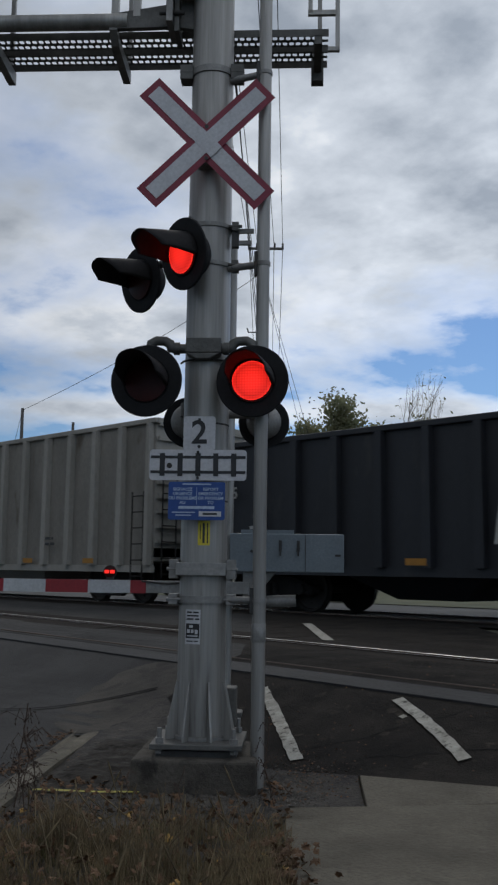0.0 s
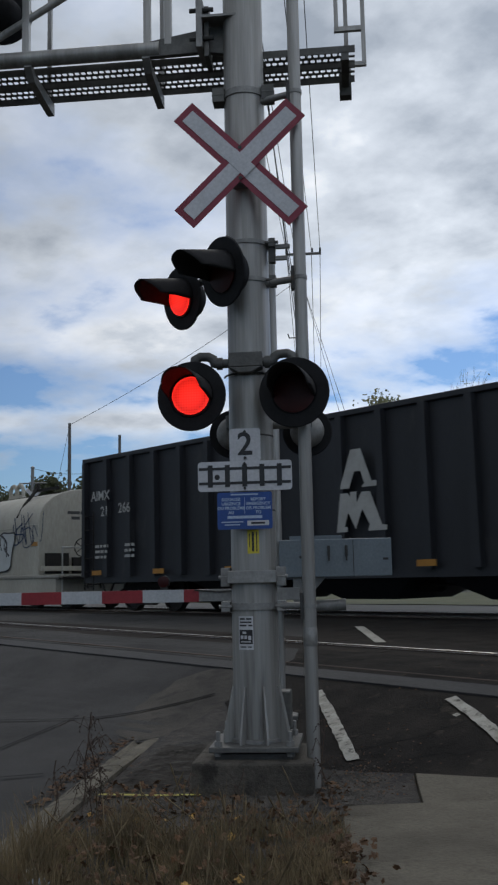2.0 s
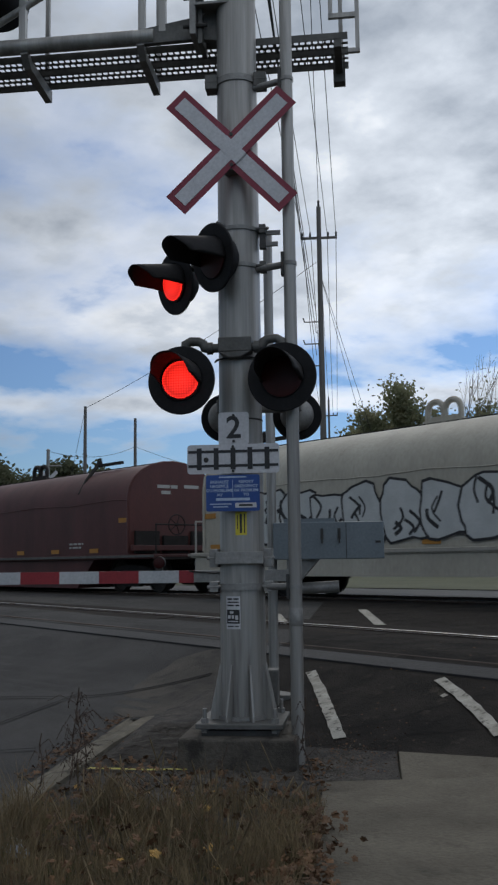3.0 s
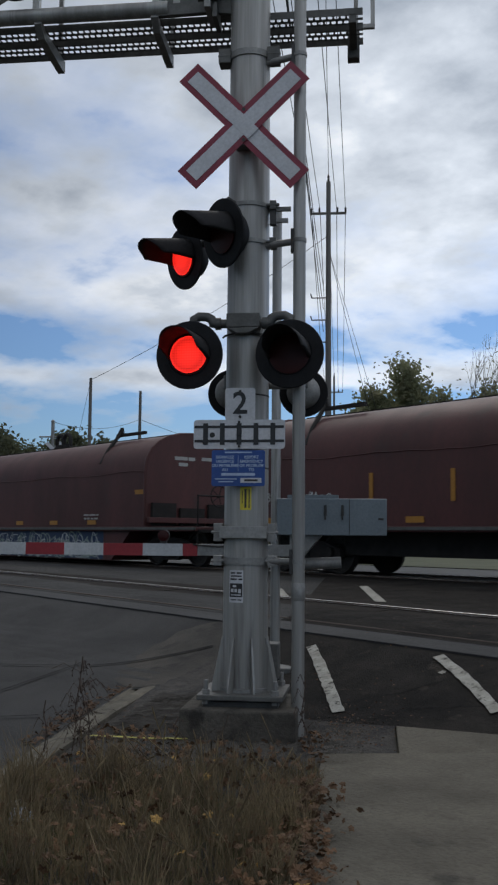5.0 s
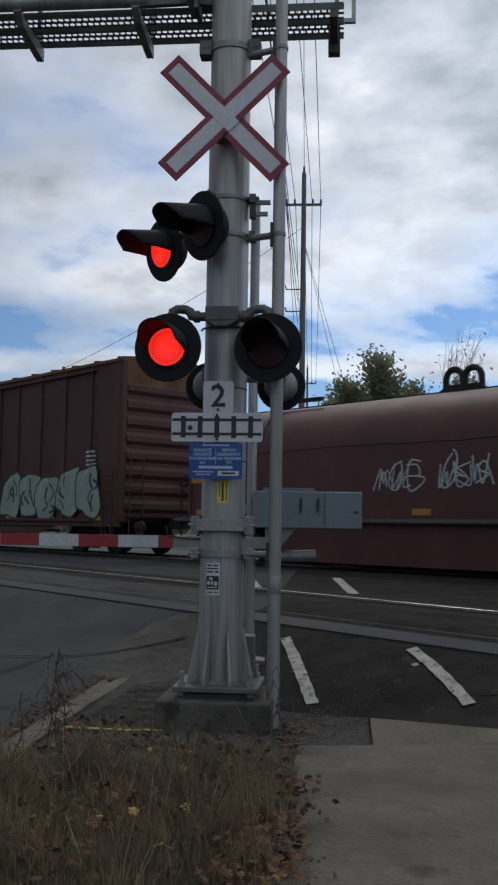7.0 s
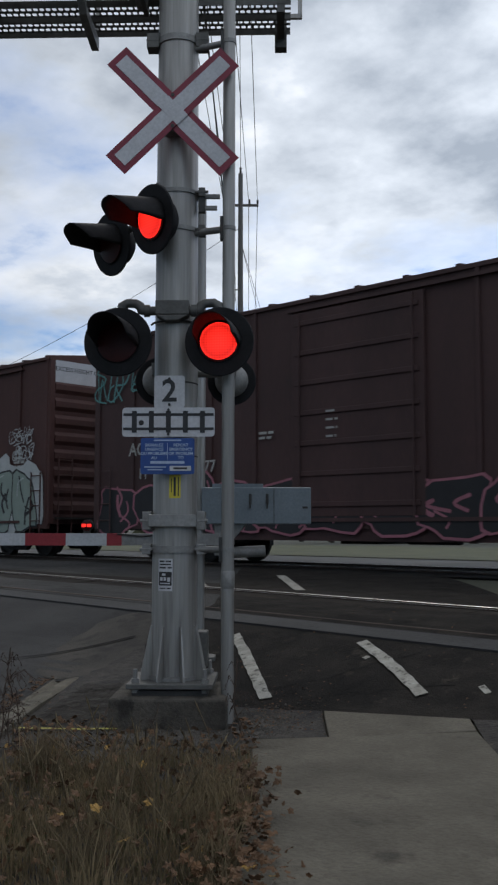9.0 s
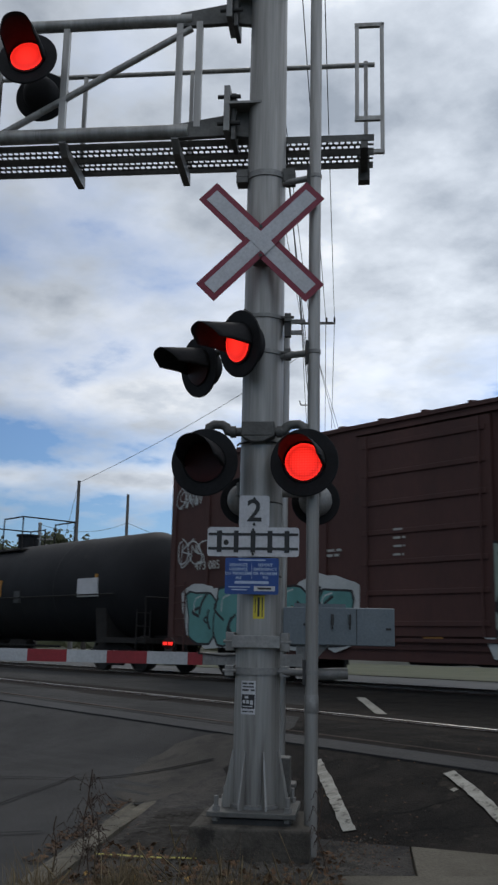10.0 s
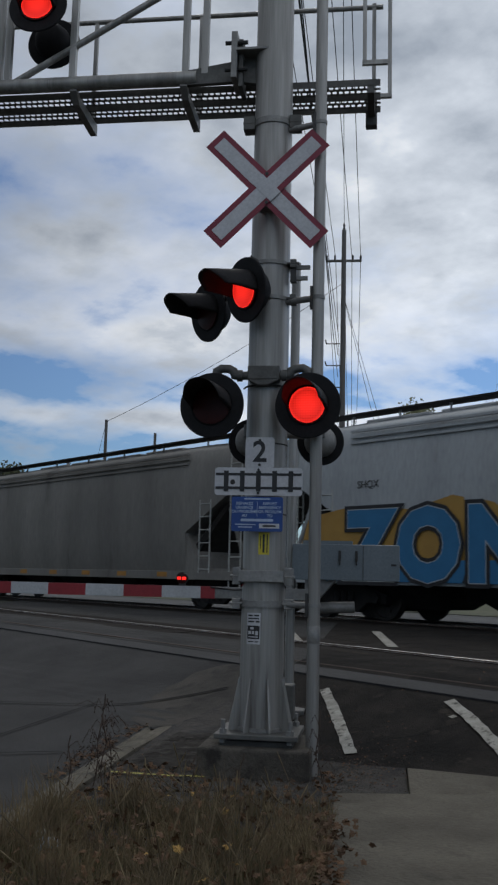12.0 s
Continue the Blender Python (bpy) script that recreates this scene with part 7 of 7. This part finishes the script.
def plants():
    rnd = random.Random(11)

    def dense(v, u):
        k = 1.0 if u < -1.45 else 0.8 * ss(-0.72, -1.45, u)
        return k * (0.65 + 0.8 * noise.noise(Vector((v * 2.2, u * 2.2, 5))))

    for name, mat_, count, label, hh in (("dry_grass", STRAW, 15000, "tall dry straw-coloured grass tufts", 0.30), ("green_grass", GRASS, 6000, "short tired green grass", 0.16)):
        g = Geo()
        made = 0
        while made < count:
            v, u = rnd.uniform(-1.02, 0.72), rnd.uniform(-4.6, -0.62)
            if rnd.random() > dense(v, u):
                continue
            edge = 0.66 + 0.22 * noise.noise(Vector((u * 2.0, 1.0, 0))) + (0.16 if -2.6 < u < -1.4 else 0)
            if v > edge:
                continue
            p = uv(v, u, rise(uv(v, u)) + 0.005)
            h = hh * rnd.uniform(0.35, 1.0) * (0.35 + 0.65 * ss(-0.9, -1.7, u)) * (0.42 + 1.5 * max(0.0, noise.noise(Vector((v * 3, u * 3, 1))) + 0.12))
            a = rnd.uniform(0, 6.28)
            side_ = Vector((math.cos(a), math.sin(a), 0))
            bend = Vector((rnd.gauss(0, 0.30), rnd.gauss(0, 0.30), 0)) * h
            w = rnd.uniform(0.0016, 0.0036)
            q = p + Vector((0, 0, h * 0.55)) + bend * 0.3
            e = p + Vector((0, 0, h)) + bend
            g.add([p - side_ * w, p + side_ * w, q + side_ * w * 0.8, q - side_ * w * 0.8, e], [(0, 1, 2, 3), (3, 2, 4)])
            made += 1
        tagged(part(name, g, mat_), label, "grass", kind="stuff")
    # a few tall seed stalks
    g = Geo()
    for _ in range(70):
        v, u = rnd.uniform(-0.9, 0.6), rnd.uniform(-3.4, -1.3)
        p = uv(v, u, 0.0)
        h = rnd.uniform(0.22, 0.46)
        lean = Vector((rnd.gauss(0, 0.12), rnd.gauss(0, 0.12), 0))
        q = p + Vector((0, 0, h * 0.6)) + lean * 0.35
        e = p + Vector((0, 0, h)) + lean
        g.tube(p, q, 0.0022, n=4).tube(q, e, 0.0018, 0.004, 4).tube(e, e + (e - q).normalized() * 0.05, 0.006, 0.001, 5)
    tagged(part("seed_stalks", g, STRAW), "dry seed stalks standing in the grass", "grass", kind="stuff")
    # fallen leaves
    for name, mat_, n, size, label in (("fallen_leaves", LEAF_BROWN, 1800, 0.026, "curled brown fallen leaves among the grass"), ("yellow_leaves", LEAF_YELLOW, 34, 0.032, "scattered yellow fallen leaves")):
        g = Geo()
        for i in range(n):
            if rnd.random() < 0.30:
                u = rnd.uniform(-3.8, -1.75)
                v = 0.70 + 0.25 * noise.noise(Vector((u * 2.0, 1.0, 0))) + rnd.gauss(-0.02, 0.10)
            else:
                v, u = rnd.uniform(-1.0, 0.72), rnd.uniform(-4.4, 0.1 if n > 100 else -0.8)
            l = leaf_mesh(rnd.random(), size * rnd.uniform(0.5, 1.2))
            m = Matrix.Translation(uv(v, u, rise(uv(v, u)) + rnd.uniform(0.03, 0.15 if u < -1.1 else 0.035))) @ Euler((rnd.gauss(0, 0.5), rnd.gauss(0, 0.5), rnd.uniform(0, 6.3))).to_matrix().to_4x4()
            g.add([m @ Vector(p) for p in l.v], l.f)
        tagged(part(name, g, mat_), label, "leaves", kind="stuff")
    g = Geo()
    for _ in range(170):
        u = rnd.uniform(-0.6, 2.1)
        v = -1.27 - abs(rnd.gauss(0, 0.09))
        l = leaf_mesh(rnd.random(), 0.024 * rnd.uniform(0.5, 1.2))
        m = Matrix.Translation(uv(v, u, rise(uv(v, u)) + rnd.uniform(0.012, 0.028))) @ Euler((rnd.gauss(0, 0.3), rnd.gauss(0, 0.3), rnd.uniform(0, 6.3))).to_matrix().to_4x4()
        g.add([m @ Vector(p) for p in l.v], l.f)
    tagged(part("gutter_leaves", g, LEAF_BROWN), "brown leaves gathered in the gutter by the kerb", "leaves", kind="stuff")
    lf = part("maple_leaf", leaf_mesh(4, 0.062), LEAF_YELLOW, m=pose(2.02, 0.0, 0.04, 3, 4, 30))
    tagged(lf, "single yellow maple leaf lying on the pavement", "leaf")
    # gravel by the foundation
    g = Geo()
    for _ in range(2600):
        v = rnd.uniform(-0.75, 0.95)
        u = rnd.gauss(-0.52, 0.13) if v < 0.5 else rnd.uniform(-0.55, 0.7)
        if v > 0.5:
            v, u = 0.56 + abs(rnd.gauss(0, 0.17)), rnd.gauss(-0.05, 0.24)
            if v > 1.15:
                continue
        p = uv(v, u, rise(uv(v, u)) + 0.016)
        s = rnd.uniform(0.006, 0.018)
        vs = [p + Vector((rnd.uniform(0.6, 1.2) * s * x, rnd.uniform(0.6, 1.2) * s * y, rnd.uniform(0.5, 1.0) * s * z)) for x, y, z in ((1, 0, 0), (-1, 0, 0), (0, 1, 0), (0, -1, 0), (0, 0, 1), (0, 0, -1))]
        g.add(vs, [(0, 2, 4), (2, 1, 4), (1, 3, 4), (3, 0, 4), (2, 0, 5), (1, 2, 5), (3, 1, 5), (0, 3, 5)])
    tagged(part("gravel", g, STONE), "loose crushed stone beside the foundation", "gravel", kind="stuff")
    g = Geo()
    for _ in range(1500):
        v, u = rnd.uniform(0.15, 2.6), rnd.uniform(-3.5, 3.6)
        if rnd.random() < 0.5:
            v, u = rnd.gauss(0.8, 0.22), rnd.gauss(0.2, 0.35)
        if rnd.random() < 0.35:
            v, u = rnd.uniform(-1.0, 0.0), rnd.uniform(-0.7, 1.6)
        p = uv(v, u, 0)
        p.z = rise(p) + (0.034 if u < 0.36 and v > 0.68 else 0.016)
        s = rnd.uniform(0.004, 0.013)
        a = rnd.uniform(0, 6.28)
        t = Vector((math.cos(a), math.sin(a), rnd.uniform(-0.2, 0.2))) * s
        o = Vector((-t.y, t.x, rnd.uniform(0, s))) * rnd.uniform(0.3, 0.8)
        g.add([p - t, p + o, p + t, p - o], [(0, 1, 2, 3)])
    tagged(part("debris", g, LEAF_BROWN), "small leaf crumbs and bits scattered on the path", "debris", kind="stuff")
    # dead weeds
    for (v, u, h, seed, n) in ((-0.98, -0.75, 0.64, 3, 30), (-0.86, -0.92, 0.52, 12, 22), (-0.80, -1.05, 0.40, 4, 16), (0.62, -0.60, 0.58, 5, 16), (-0.30, -0.55, 0.22, 6, 4), (0.02, -0.58, 0.26, 7, 4), (-1.0, -1.35, 0.45, 9, 9)):
        weed(v, u, h, seed, n)
    li = part("litter", crumple(0.075), LITTER, m=pose(*uv(-0.72, -2.45, 0.06)))
    tagged(li, "crumpled pale blue plastic litter in the grass", "litter")
    li = part("litter", crumple(0.045), LINE, m=pose(*uv(-0.82, -2.22, 0.06)))
    tagged(li, "small crumpled scrap of pale paper", "litter")


def crumple(s):
    g = Geo().lathe([(0.2 * s, -0.5 * s), (0.9 * s, -0.3 * s), (1.0 * s, 0.1 * s), (0.6 * s, 0.5 * s), (0.1 * s, 0.6 * s)], 12, "z")
    g.v = [tuple(Vector(p) * (1 + 0.5 * noise.noise(Vector(p) * 22))) for p in g.v]
    return g


def weed(v, u, h, seed, n):
    rnd = random.Random(seed)
    w = thing("weed", "dead brown weed with drooping seed heads", "weed", pose(*uv(v, u, rise(uv(v, u)) - 0.01)))
    stem, heads = Geo(), Geo()
    p = Vector((0, 0, 0))
    pts = [p]
    for i in range(6):
        p = p + Vector((rnd.gauss(0, 0.018), rnd.gauss(0, 0.018), h / 6))
        pts.append(p)
    stem.path(pts, 0.0035, 5)
    for i in range(n):
        k = rnd.uniform(0.25, 1.0)
        b = pts[int(k * 6)] if int(k * 6) < 7 else pts[-1]
        a = rnd.uniform(0, 6.28)
        out = Vector((math.cos(a), math.sin(a), 0)) * h * rnd.uniform(0.12, 0.32)
        c = b + out * 0.6 + Vector((0, 0, 0.10 * h))
        e = b + out + Vector((0, 0, rnd.uniform(-0.07, 0.06) * h))
        stem.path([b, c, e], 0.0018, 4)
        for j in range(7):
            q = b.lerp(c, j / 6) if j < 3 else c.lerp(e, (j - 3) / 3)
            s = rnd.uniform(0.006, 0.014)
            d = Vector((rnd.uniform(-1, 1), rnd.uniform(-1, 1), rnd.uniform(-1.2, 0.2))).normalized() * s
            o = d.orthogonal().normalized() * s * 0.4
            heads.add([q, q + d * 0.5 + o, q + d * 1.6, q + d * 0.5 - o], [(0, 1, 2, 3)])
    part("stem", stem, WEED, w)
    tagged(part("seed_cluster", heads, WEED, w), kind="stuff")


poles()
distance()
plants()


# ---- movement ----
BEATS = (0.45, 0.98, 1.47, 2.05, 2.57, 3.12, 3.66, 4.21, 4.77, 5.30, 5.85, 6.40, 6.97, 7.47, 8.02, 8.56, 9.12, 9.67, 10.25, 10.77, 11.35, 11.87)
OUT, IN = -0.020, 0.055                  # the lit board before and behind the dark lens


def flash(board, first):
    """Slide a lit board out and in with the beat."""
    on = first
    rows = [(0.0, pose(0, OUT if on else IN, 0))]
    for b in BEATS:
        rows.append((b - 0.02, pose(0, OUT if on else IN, 0)))
        on = not on
        rows.append((b + 0.02, pose(0, OUT if on else IN, 0)))
    rows.append((12.0, pose(0, OUT if on else IN, 0)))
    walk(board, rows)


def motions():
    for car, s0 in CARS:
        walk(car, [(t, pose(s0 + SPEED * t, TRACK_Y, RAIL_Z)) for t in (0.0, 3.0, 6.0, 9.0, 12.0)])
    for wheel, k, s0 in WHEELS:
        rows, turn = [(0.0, 0.0)], 0.0
        first, last = max(1, round((-30 - s0) / SPEED * FPS)), min(12 * FPS - 1, round((4 - s0) / SPEED * FPS))
        for f in range(first, last + 1):
            rows.append((f / FPS, turn))
            turn += SPEED / FPS / 0.457
        rows.append((12.0, turn))
        walk(wheel, [(t, Matrix.Translation((k, 0, 0.457)) @ Matrix.Rotation(a, 4, "Y")) for t, a in rows])
    for b in LIT_A:
        flash(b, True)
    for b in LIT_B:
        flash(b, False)


motions()
